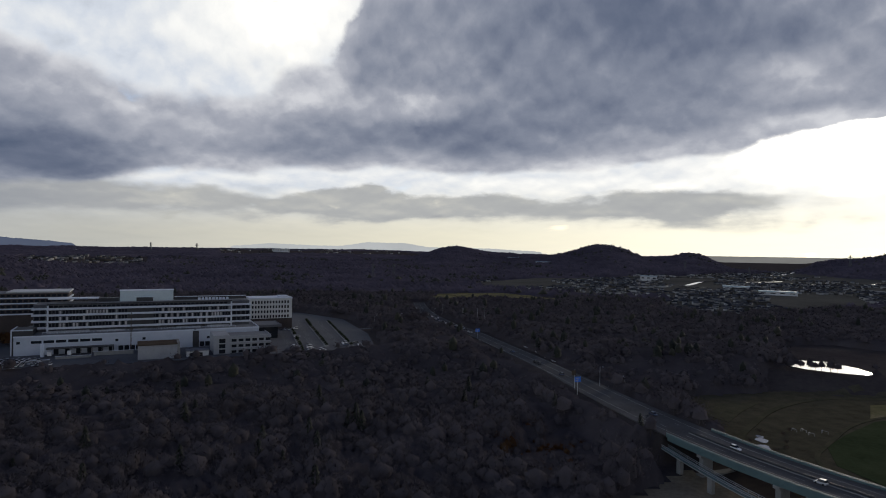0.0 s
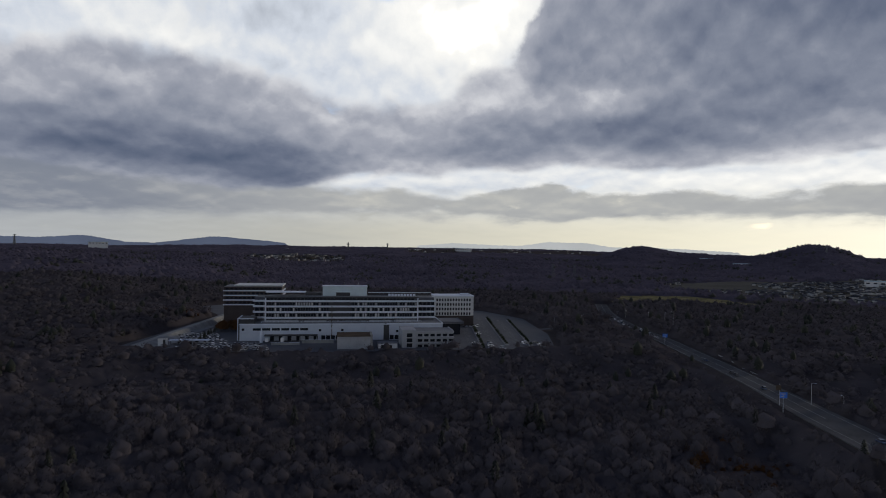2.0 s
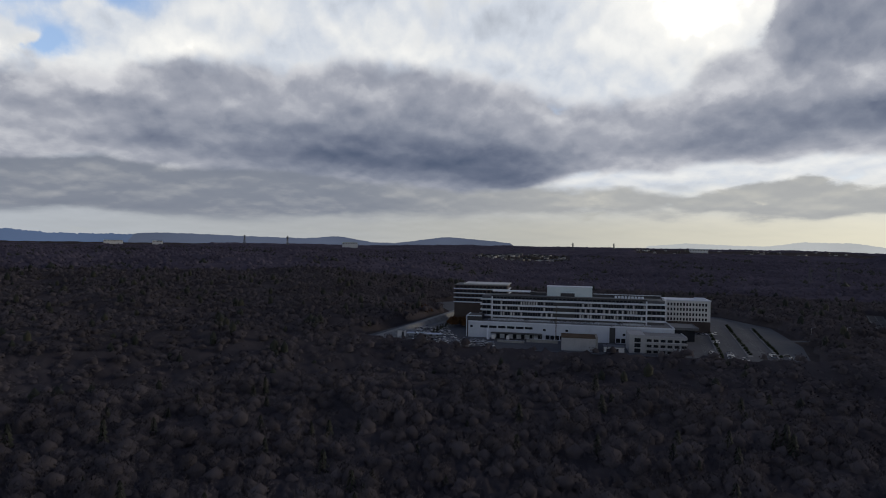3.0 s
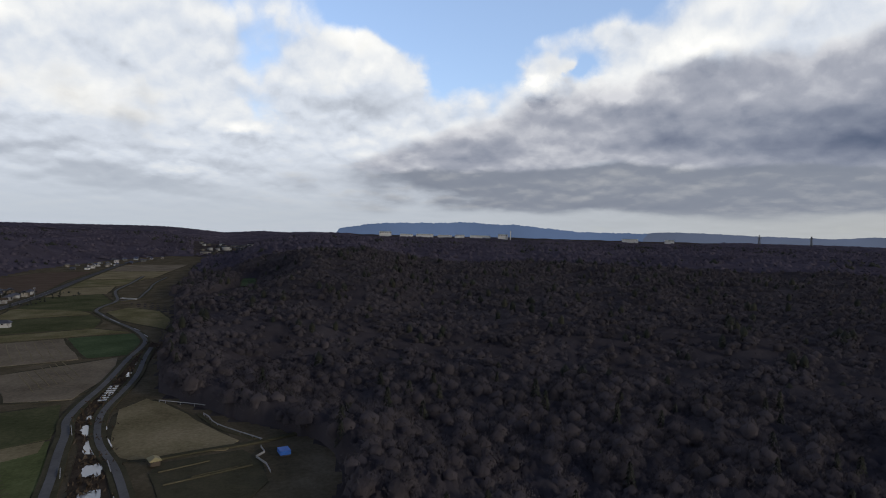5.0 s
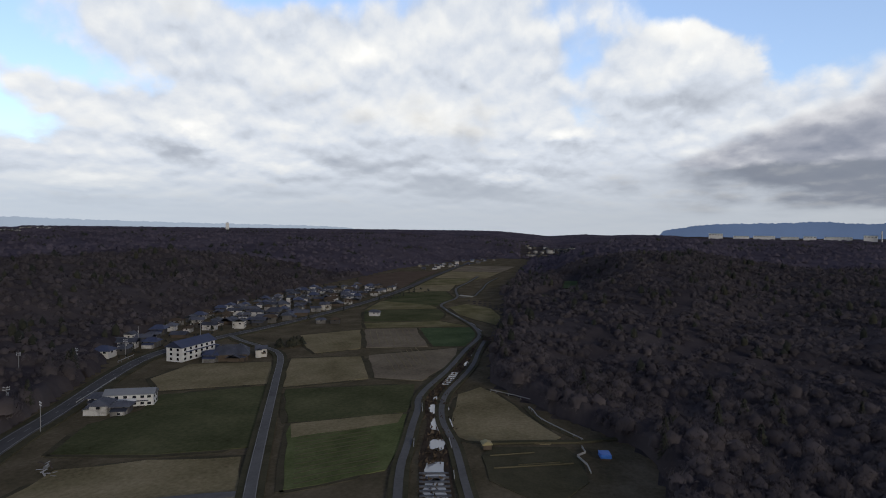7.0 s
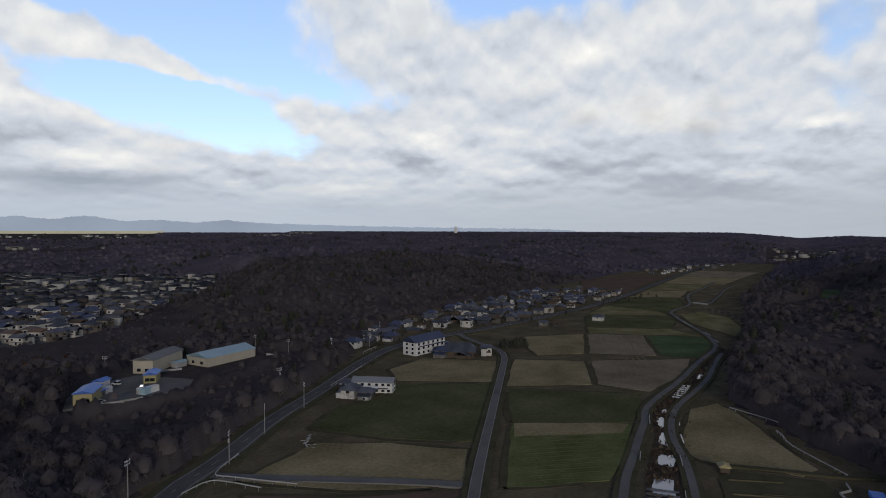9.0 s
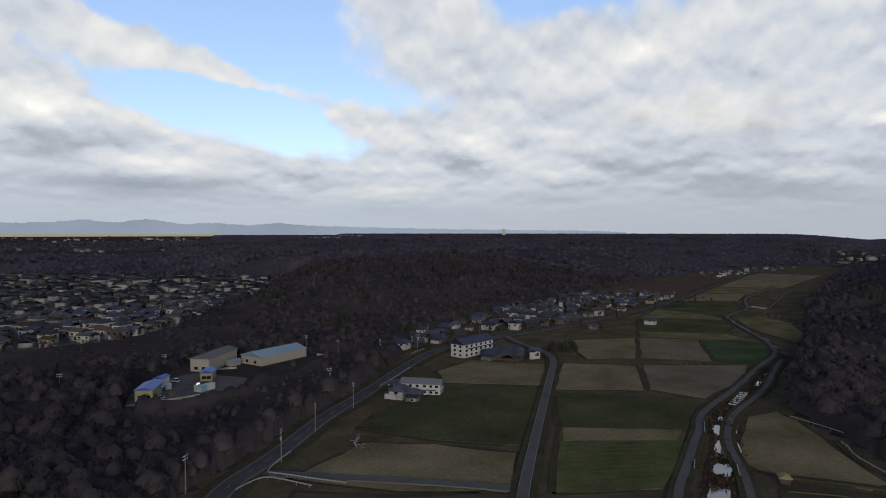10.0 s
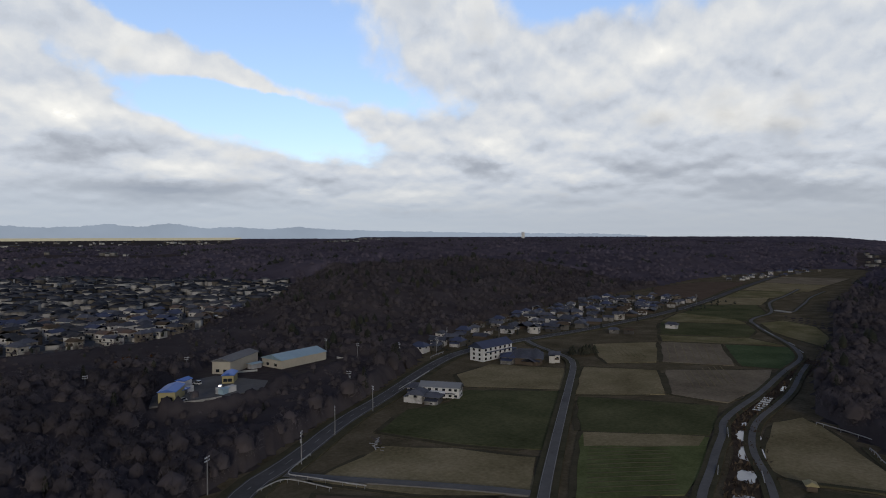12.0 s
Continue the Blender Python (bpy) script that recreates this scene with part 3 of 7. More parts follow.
def conifer(rng, height=12.0, tiers=7, per=7):
    wood = [tube((0, 0, -0.6), (0, 0, height * 0.95), 0.18, 0.03, 5)]
    v = []
    for i in range(tiers):
        z, s = height * (0.25 + 0.72 * i / tiers), 2.3 * (1 - 0.8 * i / tiers)
        for j in range(per):
            a = j * 2 * math.pi / per + rng.uniform(-0.4, 0.4) + i
            o = np.array((math.cos(a), math.sin(a), 0))
            t = np.array((-math.sin(a), math.cos(a), 0))
            w = s * 0.42
            v += [o * s * 0.25 + (0, 0, z + 1.3), o * s - t * w + (0, 0, z - 0.3), o * s * 1.15 + t * w * 0.8 + (0, 0, z - 0.1)]
    v = np.array(v)
    n = v * (1, 1, 0) + (0, 0, 0.9)
    return gather(wood), (v, np.arange(len(v)).reshape(-1, 3), n / np.linalg.norm(n, axis=1)[:, None])


def puff(rng, twigs, spread, height, size, sides=6, rings=1, core=0.7):
    """A crown far off: an uneven core in a cloud of twig shards that fray its outline."""
    v, f = dome(rng, (0, 0, height * 0.45), spread * core, height * 0.45 * core, sides, rings)
    middle = np.array((0, 0, height * 0.4))
    reach = np.array((spread, spread, height * 0.5))
    n = (v - middle) / reach + (0, 0, 0.6)
    if twigs:
        way = rng.normal(0, 1, (twigs, 3))
        way[:, 2] = np.abs(way[:, 2]) * 0.9 - 0.25
        way *= rng.uniform(0.6, 1.0, (twigs, 1)) / np.linalg.norm(way, axis=1)[:, None]
        foot = middle + way * reach
        face = way + (0, 0, 1.0) + rng.normal(0, 0.12, (twigs, 3))
        face /= np.linalg.norm(face, axis=1)[:, None]
        e = np.cross(face, rng.normal(0, 1, (twigs, 3)))
        e *= size / np.linalg.norm(e, axis=1)[:, None]
        out = np.cross(face, e) * 1.1 + face * size * 0.35
        tips = np.stack([foot - e * 0.3, foot + e * 0.3, foot + out], 1).reshape(-1, 3)
        f = np.concatenate([f, np.arange(len(tips)).reshape(-1, 3) + len(v)])
        v, n = np.concatenate([v, tips]), np.concatenate([n, np.repeat(face, 3, 0)])
    return v, f, n / np.linalg.norm(n, axis=1)[:, None]


def canopy(rng, label, mat, d0, d1, rows, columns, base, rough):
    """The dense lower mass of the crowns over all wooded ground of a ring."""
    a, d = np.radians(np.linspace(-45, 183, columns)), np.linspace(d0, d1, rows)
    d, a = np.meshgrid(d, a, indexing="ij")
    d = d + rng.uniform(-0.3, 0.3, d.shape) * (d1 - d0) / rows
    x, y = (-np.sin(a) * d).ravel(), (np.cos(a) * d).ravel()
    ok = wooded(x, y)
    az = np.degrees(a).ravel()
    ok &= ~((az > 58) & (az < 91) & (d.ravel() > 2900)) & ~((az > 157) & (d.ravel() > 2400))
    h = base + rng.uniform(-1, 1, x.shape) * rough + 0.5 * rough * lumps(x, y, 22, 9) + 0.5 * lumps(x, y, 60, 8)
    for poly in SCRUB:
        h = np.where(inside(x, y, poly), h * 0.42, h)
    grid = np.pad(ok.reshape(rows, columns), 1, constant_values=False)
    inner = ok & (grid[:-2, 1:-1] & grid[2:, 1:-1] & grid[1:-1, :-2] & grid[1:-1, 2:]).ravel()
    z = terrain(x, y) + np.where(inner, h, np.where(ok, h * 0.6, -0.7))
    i = np.arange(rows * columns).reshape(rows, columns)
    f = np.stack([i[:-1, :-1], i[:-1, 1:], i[1:, 1:], i[1:, :-1]], -1).reshape(-1, 4)
    f = f[ok[f].any(1)]
    used = np.unique(f)
    back = np.zeros(rows * columns, int)
    back[used] = np.arange(len(used))
    tagged(link_mesh("wood_canopy", np.stack([x, y, z], -1)[used], back[f], mat, True), label, "trees", kind="stuff")


def spread_out(models, at, scale, turn, pick, wide=None):
    """Arrays with a model at each place: points, faces, normals, and the owner of each point."""
    vs, fs, ns, who, n = [], [], [], [], 0
    wide = np.ones(len(at)) if wide is None else wide
    for m, model in enumerate(models):
        v, f = model[:2]
        own = np.nonzero(pick == m)[0]
        if not len(own):
            continue
        c, s = np.cos(turn[own])[:, None], np.sin(turn[own])[:, None]
        k = scale[own][:, None]
        w = k * wide[own][:, None]
        x = (v[None, :, 0] * c - v[None, :, 1] * s) * w + at[own, 0:1]
        y = (v[None, :, 0] * s + v[None, :, 1] * c) * w + at[own, 1:2]
        z = v[None, :, 2] * k + at[own, 2:3]
        vs.append(np.stack([x, y, z], -1).reshape(-1, 3))
        if len(model) > 2:
            g = model[2]
            ns.append(np.stack([g[None, :, 0] * c - g[None, :, 1] * s, g[None, :, 0] * s + g[None, :, 1] * c, np.broadcast_to(g[None, :, 2], x.shape)], -1).reshape(-1, 3))
        who.append(np.repeat(own, len(v)))
        fs.append((f[None] + (np.arange(len(own)) * len(v))[:, None, None]).reshape(-1, f.shape[1]) + n)
        n += len(own) * len(v)
    return np.concatenate(vs), np.concatenate(fs), np.concatenate(ns) if ns else None, np.concatenate(who)


POND_BACK = [(262, 362), (290, 344), (322, 380), (330, 430), (300, 474), (262, 470), (236, 432), (234, 410)]
POND_FRONT = [(184, 346), (228, 346), (262, 330), (276, 352), (262, 364), (238, 367), (225, 377), (221, 394), (200, 380)]
CLEAR = [VALLEY, PAD, TOWN, YARD, PLAIN, GARDEN, POND, HIDDEN, MEADOW, LOWFIELD, POND_FRONT, POND_BACK]
# places before a view of something low, where only scrub grows
SCRUB = [[(20, -330), (-75, -338), (-110, -347), (-165, -352), (-215, -420), (-240, -530), (-160, -445), (-110, -428), (-20, -445), (30, -480)], [(-50, -205), (-105, -198), (-150, -228), (-188, -262), (-205, -298), (-180, -298), (-150, -282), (-132, -256), (-100, -247), (-66, -250)], [(190, 330), (235, 325), (262, 345), (258, 358), (232, 360), (205, 385), (188, 365)],
         [(30, 200), (62, 222), (84, 252), (70, 300), (56, 355), (44, 400), (30, 450), (10, 500), (0, 480), (30, 400), (50, 330), (58, 280), (20, 230)]]


def wooded(px, py):
    ok = np.ones(px.shape, bool)
    for poly in CLEAR:
        ok &= ~inside(px, py, poly)
    ok |= inside(px, py, PLAIN) & (terrain(px, py) > 9)
    ok &= ~((np.degrees(np.arctan2(-px, py)) < -23.5) & (np.degrees(np.arctan2(-px, py)) > -33) & (np.hypot(px, py) > 2500) & (terrain(px, py) < 12))
    far, along = line_distance(px, py, HIGHWAY)
    ok &= line_distance(px, py, PAD + PAD[:1])[0] > 7
    a, d = np.degrees(np.arctan2(-px, py)), np.hypot(px, py)
    for a0, a1, d0, d1 in FAR_CLEAR:
        ok &= ~((a > a0) & (a < a1) & (d > d0) & (d < d1))
    ok &= (far > 13) & ~((along > 20) & (along < BRIDGE_END) & (far < 24))
    ok &= line_distance(px, py, ACCESS)[0] > 9
    ok &= line_distance(px, py, VILLAGE_ROAD)[0] > 7
    return ok


def scatter(rng, a0, a1, d0, d1, area):
    """Places of trees in a sector, about one for each area of square metres."""
    n = int((a1 - a0) / 360 * math.pi * (d1**2 - d0**2) / area)
    a = np.radians(rng.uniform(a0, a1, n))
    d = np.sqrt(rng.uniform(d0**2, d1**2, n))
    x, y = -np.sin(a) * d, np.cos(a) * d
    ok = wooded(x, y)
    return x[ok], y[ok]


ACCESS = [(-12, 575), (-40, 548), (-64, 532), (-100, 500)]
VILLAGE_ROAD = [(-40, -120), (-66, -159), (-92, -173), (-124, -197), (-160, -216), (-205, -245), (-250, -268), (-300, -271), (-357, -268), (-440, -272), (-513, -278), (-630, -297), (-790, -335), (-947, -368), (-1100, -400), (-1300, -410)]


def make_woods():
    rng = np.random.default_rng(11)
    near = [broadleaf(rng, 260, rng.uniform(9.5, 12), rng.uniform(3.6, 4.8), 0.1) for _ in range(5)]
    pines = [conifer(rng, rng.uniform(11, 14)) for _ in range(2)]
    # the closest trees stand as things of their own
    x, y = scatter(rng, 36, 101, 148, 206, 34)
    order = np.argsort(x * x + y * y)[:300]
    x, y = x[order], y[order]
    z = terrain(x, y)
    made = []
    for i, ((wv, wf), (cv, cf, *cn)) in enumerate(near + pines):
        tree = new("tree")
        w = link_mesh("trunk", wv, wf, M_BARK)
        c = link_mesh("crown", cv, cf, M_TWIG_OWN if i < 5 else M_PINE, True, cn[0] if cn else None)
        w.parent = c.parent = tree
        tagged(tree, "bare brown winter tree with a twiggy crown" if i < 5 else "dark green conifer among bare trees", "tree", "trees of the wood")
        made.append(tree)
    used = set()
    for i in range(len(x)):
        kind = int(rng.integers(5)) if rng.random() < 0.97 else 5 + int(rng.integers(2))
        s = rng.uniform(0.8, 1.2)
        m = pose(x[i], y[i], z[i], 0, 0, rng.uniform(0, 360)) @ Matrix.Scale(s, 4)
        if kind in used:
            copy_thing(made[kind], pose(0, 0, 0)).matrix_basis = m
        else:
            made[kind].matrix_basis = m
            used.add(kind)
    # bare trees on the shore of the pond
    for i in range(14):
        px, py = 205 + 2.2 * i + rng.uniform(-1.5, 1.5), 384 - 1.8 * i + rng.uniform(-2, 2)
        copy_thing(made[i % 5], pose(0, 0, 0)).matrix_basis = pose(px, py, float(terrain(np.array([px]), np.array([py]))[0]), 0, 0, 70 * i) @ Matrix.Scale(rng.uniform(0.7, 0.95), 4)
    reach = math.sqrt((x * x + y * y).max())
    # the rest of the near wood, the middle and the far wood
    wood, crown = [m[0] for m in near], [m[1] for m in near]

    def grow(name, label, models, mat, px, py, lo=0.72, hi=1.3):
        if not len(px):
            return
        at = np.stack([px, py, terrain(px, py)], -1)
        n = len(px)
        scale = rng.uniform(lo, hi, n) * (1 + 0.12 * lumps(px, py, 60, 8))
        for poly in SCRUB:
            scale = np.where(inside(px, py, poly), scale * 0.46, scale)
        turn = rng.uniform(0, 6.28, n)
        pick = rng.integers(len(models), size=n)
        v, f, normals, who = spread_out(models, at, scale, turn, pick, rng.uniform(0.85, 1.2, n))
        shade = np.clip(0.5 + 0.26 * rng.normal(0, 0.7, n) + 0.2 * lumps(px, py, 45, 17), 0, 1)
        tagged(link_mesh(name, v, f, mat, True, normals, shade[who]), label, "trees", kind="stuff")
        return at, scale, turn, pick

    x, y = scatter(rng, -46, 184, 140, 330, 36)
    az = np.degrees(np.arctan2(-x, y))
    keep = ~((az > 36) & (az < 101) & (np.hypot(x, y) < reach))
    x, y = x[keep], y[keep]
    dark = rng.random(len(x)) < 0.02 + 0.10 * (lumps(x, y, 90, 21) > 0.7)
    info = grow("bare_wood", "bare brown winter woodland crowns", crown, M_TWIG, x[~dark], y[~dark])
    v, f = spread_out(wood, *info)[:2]
    tagged(link_mesh("wood_trunks", v, f, M_BARK), "grey trunks and limbs of bare woodland", "trees", kind="stuff")
    grow("evergreens", "dark evergreen trees scattered in the wood", [p[1] for p in pines], M_PINE, x[dark], y[dark])
    mid = [puff(rng, 34, rng.uniform(3.6, 4.8), rng.uniform(9, 11), 1.15, 5, 2, 0.5) for _ in range(8)]
    x, y = scatter(rng, -44, 182, 330, 900, 44)
    dark = rng.random(len(x)) < 0.04 + 0.12 * (lumps(x, y, 110, 21) > 0.7)
    grow("bare_wood", "bare brown winter woodland on the slopes", mid, M_TWIG, x[~dark], y[~dark], 0.7, 1.3)
    cone = [puff(rng, 18, 2.4, 12, 1.3, 6, 2, 0.8) for _ in range(4)]
    grow("evergreens", "dark evergreen trees on the slopes", cone, M_PINE, x[dark], y[dark])
    far = [puff(rng, 6, rng.uniform(5, 7), rng.uniform(8, 10.5), 2.4, 6, 1, 0.75) for _ in range(6)]
    x, y = scatter(rng, -44, 182, 900, 2400, 230)
    dark = rng.random(len(x)) < 0.02 + 0.4 * (lumps(x, y, 300, 23) > 0.6)
    grow("distant_wood", "far brown woodland", far, M_TWIG_HAZED, x[~dark], y[~dark], 0.8, 1.4)
    grow("distant_evergreens", "far dark evergreen woodland", far, M_PINE, x[dark], y[dark], 0.8, 1.5)
    def keep_far(px, py):
        a = np.degrees(np.arctan2(-px, py))
        return ~((a > 58) & (a < 91) & (np.hypot(px, py) > 2900)) & ~(a > 157)

    vfar = [puff(rng, 0, 15, 8, 5, 5, 1, 1.0) for _ in range(4)]
    x, y = scatter(rng, -44, 182, 2400, 4600, 1200)
    grow("distant_wood", "far brown woodland at the horizon", vfar, M_TWIG_HAZED, x[keep_far(x, y)], y[keep_far(x, y)])
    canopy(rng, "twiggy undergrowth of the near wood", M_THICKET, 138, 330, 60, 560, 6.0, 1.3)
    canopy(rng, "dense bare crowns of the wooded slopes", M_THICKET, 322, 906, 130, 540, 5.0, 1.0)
    canopy(rng, "dense far woodland crowns", M_TWIG_HAZED, 900, 2410, 120, 520, 4.6, 1.2)
    canopy(rng, "woodland crowns at the horizon", M_TWIG_HAZED, 2400, 4600, 60, 420, 5.5, 1.5)
    # clumps that kept their rusty leaves
    rx, ry = [], []
    for cx, cy, r, n in ((36, 236, 20, 34), (48, 250, 12, 14), (-330, 420, 14, 12), (-372, 458, 16, 14), (-214, -30, 10, 8), (-96, -372, 12, 8), (-230, -55, 5, 3), (215, 384, 4, 3), (222, 372, 3, 2)):
        rx += list(cx + rng.normal(0, r * 0.5, n))
        ry += list(cy + rng.normal(0, r * 0.5, n))
    rx, ry = np.array(rx), np.array(ry)
    ok = wooded(rx, ry)
    # trees on the bank beside the brown hospital wing
    side = rng.uniform((-24, 42), (-2, 66), (26, 2))
    rx = np.append(rx[ok], -262.3 + 0.899 * side[:, 0] - 0.438 * side[:, 1])
    ry = np.append(ry[ok], 376.9 + 0.438 * side[:, 0] + 0.899 * side[:, 1])
    ok = np.ones(len(rx), bool)
    grow("rusty_wood", "trees that kept their rusty brown leaves", crown, M_RUST, rx[ok], ry[ok], 0.7, 0.95)
    # dark shrubs and small trees between the houses
    x, y = rng.uniform(-640, -230, 900), rng.uniform(-405, -262, 900)
    ok = inside(x, y, VALLEY) & (line_distance(x, y, VILLAGE_ROAD)[0] > 6)
    grow("garden_shrubs", "dark shrubs and small trees in the village gardens", [m[1] for m in pines] + mid, M_PINE, x[ok][:330], y[ok][:330], 0.25, 0.5)
    x, y = rng.uniform(-430, 60, 2200), rng.uniform(-1100, -440, 2200)
    ok = inside(x, y, TOWN)
    grow("garden_shrubs", "dark garden trees between the town houses", mid, M_PINE, x[ok][:420], y[ok][:420], 0.25, 0.5)
    # behind the camera
    x, y = scatter(rng, 184, 314, 150, 1500, 260)
    grow("distant_wood", "woodland round the valley", far, M_TWIG, x, y)


make_woods()

# ---------------------------------------------------------------- building blocks
def thing(name, m, label, category, group="", kind=""):
    ob = new(name)
    ob.matrix_basis = m
    return tagged(ob, label, category, group, kind)


def part(name, bm, mat, parent=None, label="", m=None):
    """Links a bmesh as one mesh object under its thing."""
    bmesh.ops.recalc_face_normals(bm, faces=bm.faces)
    me = bpy.data.meshes.new(name)
    bm.to_mesh(me)
    bm.free()
    me.materials.append(mat)
    ob = new(name, me)
    ob.parent = parent
    if m is not None:
        ob.matrix_basis = m
    return tagged(ob, label)


def again(ob, m):
    """One more piece on the same mesh."""
    o = ob.copy()
    scene.collection.objects.link(o)
    o.matrix_basis = m
    return o


def box(bm, x0, x1, y0, y1, z0, z1):
    v = [bm.verts.new((x, y, z)) for z in (z0, z1) for x, y in ((x0, y0), (x1, y0), (x1, y1), (x0, y1))]
    for f in ((0, 3, 2, 1), (4, 5, 6, 7), (0, 1, 5, 4), (1, 2, 6, 5), (2, 3, 7, 6), (3, 0, 4, 7)):
        bm.faces.new([v[i] for i in f])
    return v


def boxes(*rows):
    bm = bmesh.new()
    for r in rows:
        box(bm, *r)
    return bm


def prism(bm, poly, z0, z1):
    lo, hi = [bm.verts.new((x, y, z0)) for x, y in poly], [bm.verts.new((x, y, z1)) for x, y in poly]
    bm.faces.new(hi)
    bm.faces.new(lo[::-1])
    n = len(poly)
    for i in range(n):
        bm.faces.new((lo[i], lo[(i + 1) % n], hi[(i + 1) % n], hi[i]))


def gable(bm, x0, x1, y0, y1, z, rise, over=0.5, thick=0.25, hip=0.0):
    """A pitched roof with its ridge along x; hip draws the ridge in at both ends."""
    x0, x1, y0, y1, ym = x0 - over, x1 + over, y0 - over, y1 + over, (y0 + y1) / 2
    rows = []
    for dz in (0, thick):
        rows.append([bm.verts.new(p) for p in ((x0, y0, z + dz), (x1, y0, z + dz), (x1, y1, z + dz), (x0, y1, z + dz), (x0 + hip, ym, z + rise + dz), (x1 - hip, ym, z + rise + dz))])
    faces = ((0, 1, 5, 4), (2, 3, 4, 5), (1, 2, 5), (3, 0, 4))
    for f in faces:
        bm.faces.new([rows[1][i] for i in f])
        bm.faces.new([rows[0][i] for i in f[::-1]])
    for i, j in ((0, 1), (1, 2), (2, 3), (3, 0)):
        bm.faces.new((rows[0][i], rows[0][j], rows[1][j], rows[1][i]))


def rod(bm, a, b, ra, rb, sides=6):
    v, f = tube(a, b, ra, rb, sides)
    vs = [bm.verts.new(p) for p in v]
    for t in f:
        bm.faces.new([vs[i] for i in t])
    bm.faces.new(vs[sides:])


def eased(line, rounds=2):
    """The same line with its corners rounded off."""
    pts = [Vector(p) for p in line]
    for _ in range(rounds):
        out = [pts[0]]
        for a, b in zip(pts, pts[1:]):
            out += [a.lerp(b, 0.25), a.lerp(b, 0.75)]
        pts = out + [pts[-1]]
    return pts


def ribbon_mesh(bm, pts, left, right, z, thick):
    """A strip along pts, from left to right metres beside the line (left is negative), z a number or a function of the place."""
    rows = []
    for i, p in enumerate(pts):
        d = (pts[min(i + 1, len(pts) - 1)] - pts[max(i - 1, 0)]).normalized()
        n = Vector((d.y, -d.x))
        a, b = p + n * left, p + n * right
        h = z(p.x, p.y) if callable(z) else z
        rows.append([bm.verts.new(q) for q in ((a.x, a.y, h), (b.x, b.y, h), (b.x, b.y, h - thick), (a.x, a.y, h - thick))])
    for a, b in zip(rows, rows[1:]):
        for i in range(4):
            bm.faces.new((a[i], a[(i + 1) % 4], b[(i + 1) % 4], b[i]))
    bm.faces.new(rows[0])
    bm.faces.new(rows[-1][::-1])


def ribbon(name, line, left, right, z, thick, mat, label="", category="", kind="", parent=None, rounds=2):
    bm = bmesh.new()
    ribbon_mesh(bm, eased(line, rounds), left, right, z, thick)
    ob = part(name, bm, mat, parent)
    return tagged(ob, label, category, kind=kind)


def dashes(name, line, offset, width, dash, gap, z, mat, parent, start=0.0, stop=1e9):
    """Painted dashes along a line, one part."""
    pts = eased(line)
    bm = bmesh.new()
    run, seg = 0.0, []
    fine = []
    for a, b in zip(pts, pts[1:]):
        n = max(1, int((b - a).length / 2))
        fine += [a.lerp(b, i / n) for i in range(n)]
    fine.append(pts[-1])
    for a, b in zip(fine, fine[1:]):
        if start <= run <= stop and run % (dash + gap) < dash:
            seg.append(a)
        else:
            if len(seg) > 1:
                ribbon_mesh(bm, seg, offset - width / 2, offset + width / 2, z, 0.01)
            seg = []
        run += (b - a).length
    if len(seg) > 1:
        ribbon_mesh(bm, seg, offset - width / 2, offset + width / 2, z, 0.01)
    return part(name, bm, mat, parent)


def stakes(parent, places, z0, z1, name="post", half=0.07):
    """Alike posts on one mesh, at rows of (x, y, ground)."""
    first = None
    for x, y, g in places:
        if first is None:
            first = part(name, boxes((-half, half, -half, half, z0, z1)), M_METAL, parent, m=pose(x, y, g))
        else:
            again(first, pose(x, y, g))


def ground_z(x, y):
    return float(terrain(np.array([x]), np.array([y]))[0])


def draped(name, poly, mat, label, category, lift=0.5, step=60.0, kind="structure"):
    """A sheet that follows the ground inside an outline."""
    xs, ys = [p[0] for p in poly], [p[1] for p in poly]
    gx, gy = np.meshgrid(np.arange(min(xs), max(xs) + step, step), np.arange(min(ys), max(ys) + step, step))
    ok = inside(gx + step / 2, gy + step / 2, poly)
    z = terrain(gx, gy) + lift
    v = np.stack([gx, gy, z], -1).reshape(-1, 3)
    r, c = np.nonzero(ok[:-1, :-1])
    w = gx.shape[1]
    f = np.stack([r * w + c, r * w + c + 1, (r + 1) * w + c + 1, (r + 1) * w + c], -1)
    tagged(link_mesh(name, v, f, mat), label, category, kind=kind)


# ---------------------------------------------------------------- vehicles
def car_paint(name, colour):
    m = bpy.data.materials.new(name)
    m.use_nodes = True
    b = m.node_tree.nodes["Principled BSDF"]
    b.inputs["Base Color"].default_value = (*colour, 1)
    b.inputs["Roughness"].default_value = 0.3
    b.inputs["Coat Weight"].default_value = 0.5
    return m


M_TYRE = material("tyre_rubber", [(0.015, 0.015, 0.015), (0.03, 0.03, 0.03)], 1, 0.9)
PAINTS = [("white", car_paint("white_car_paint", (0.72, 0.72, 0.72))), ("silver", car_paint("silver_car_paint", (0.42, 0.43, 0.45))),
          ("black", car_paint("black_car_paint", (0.025, 0.025, 0.03))), ("dark blue", car_paint("blue_car_paint", (0.04, 0.06, 0.12))), ("pearl", car_paint("pearl_car_paint", (0.6, 0.59, 0.56)))]


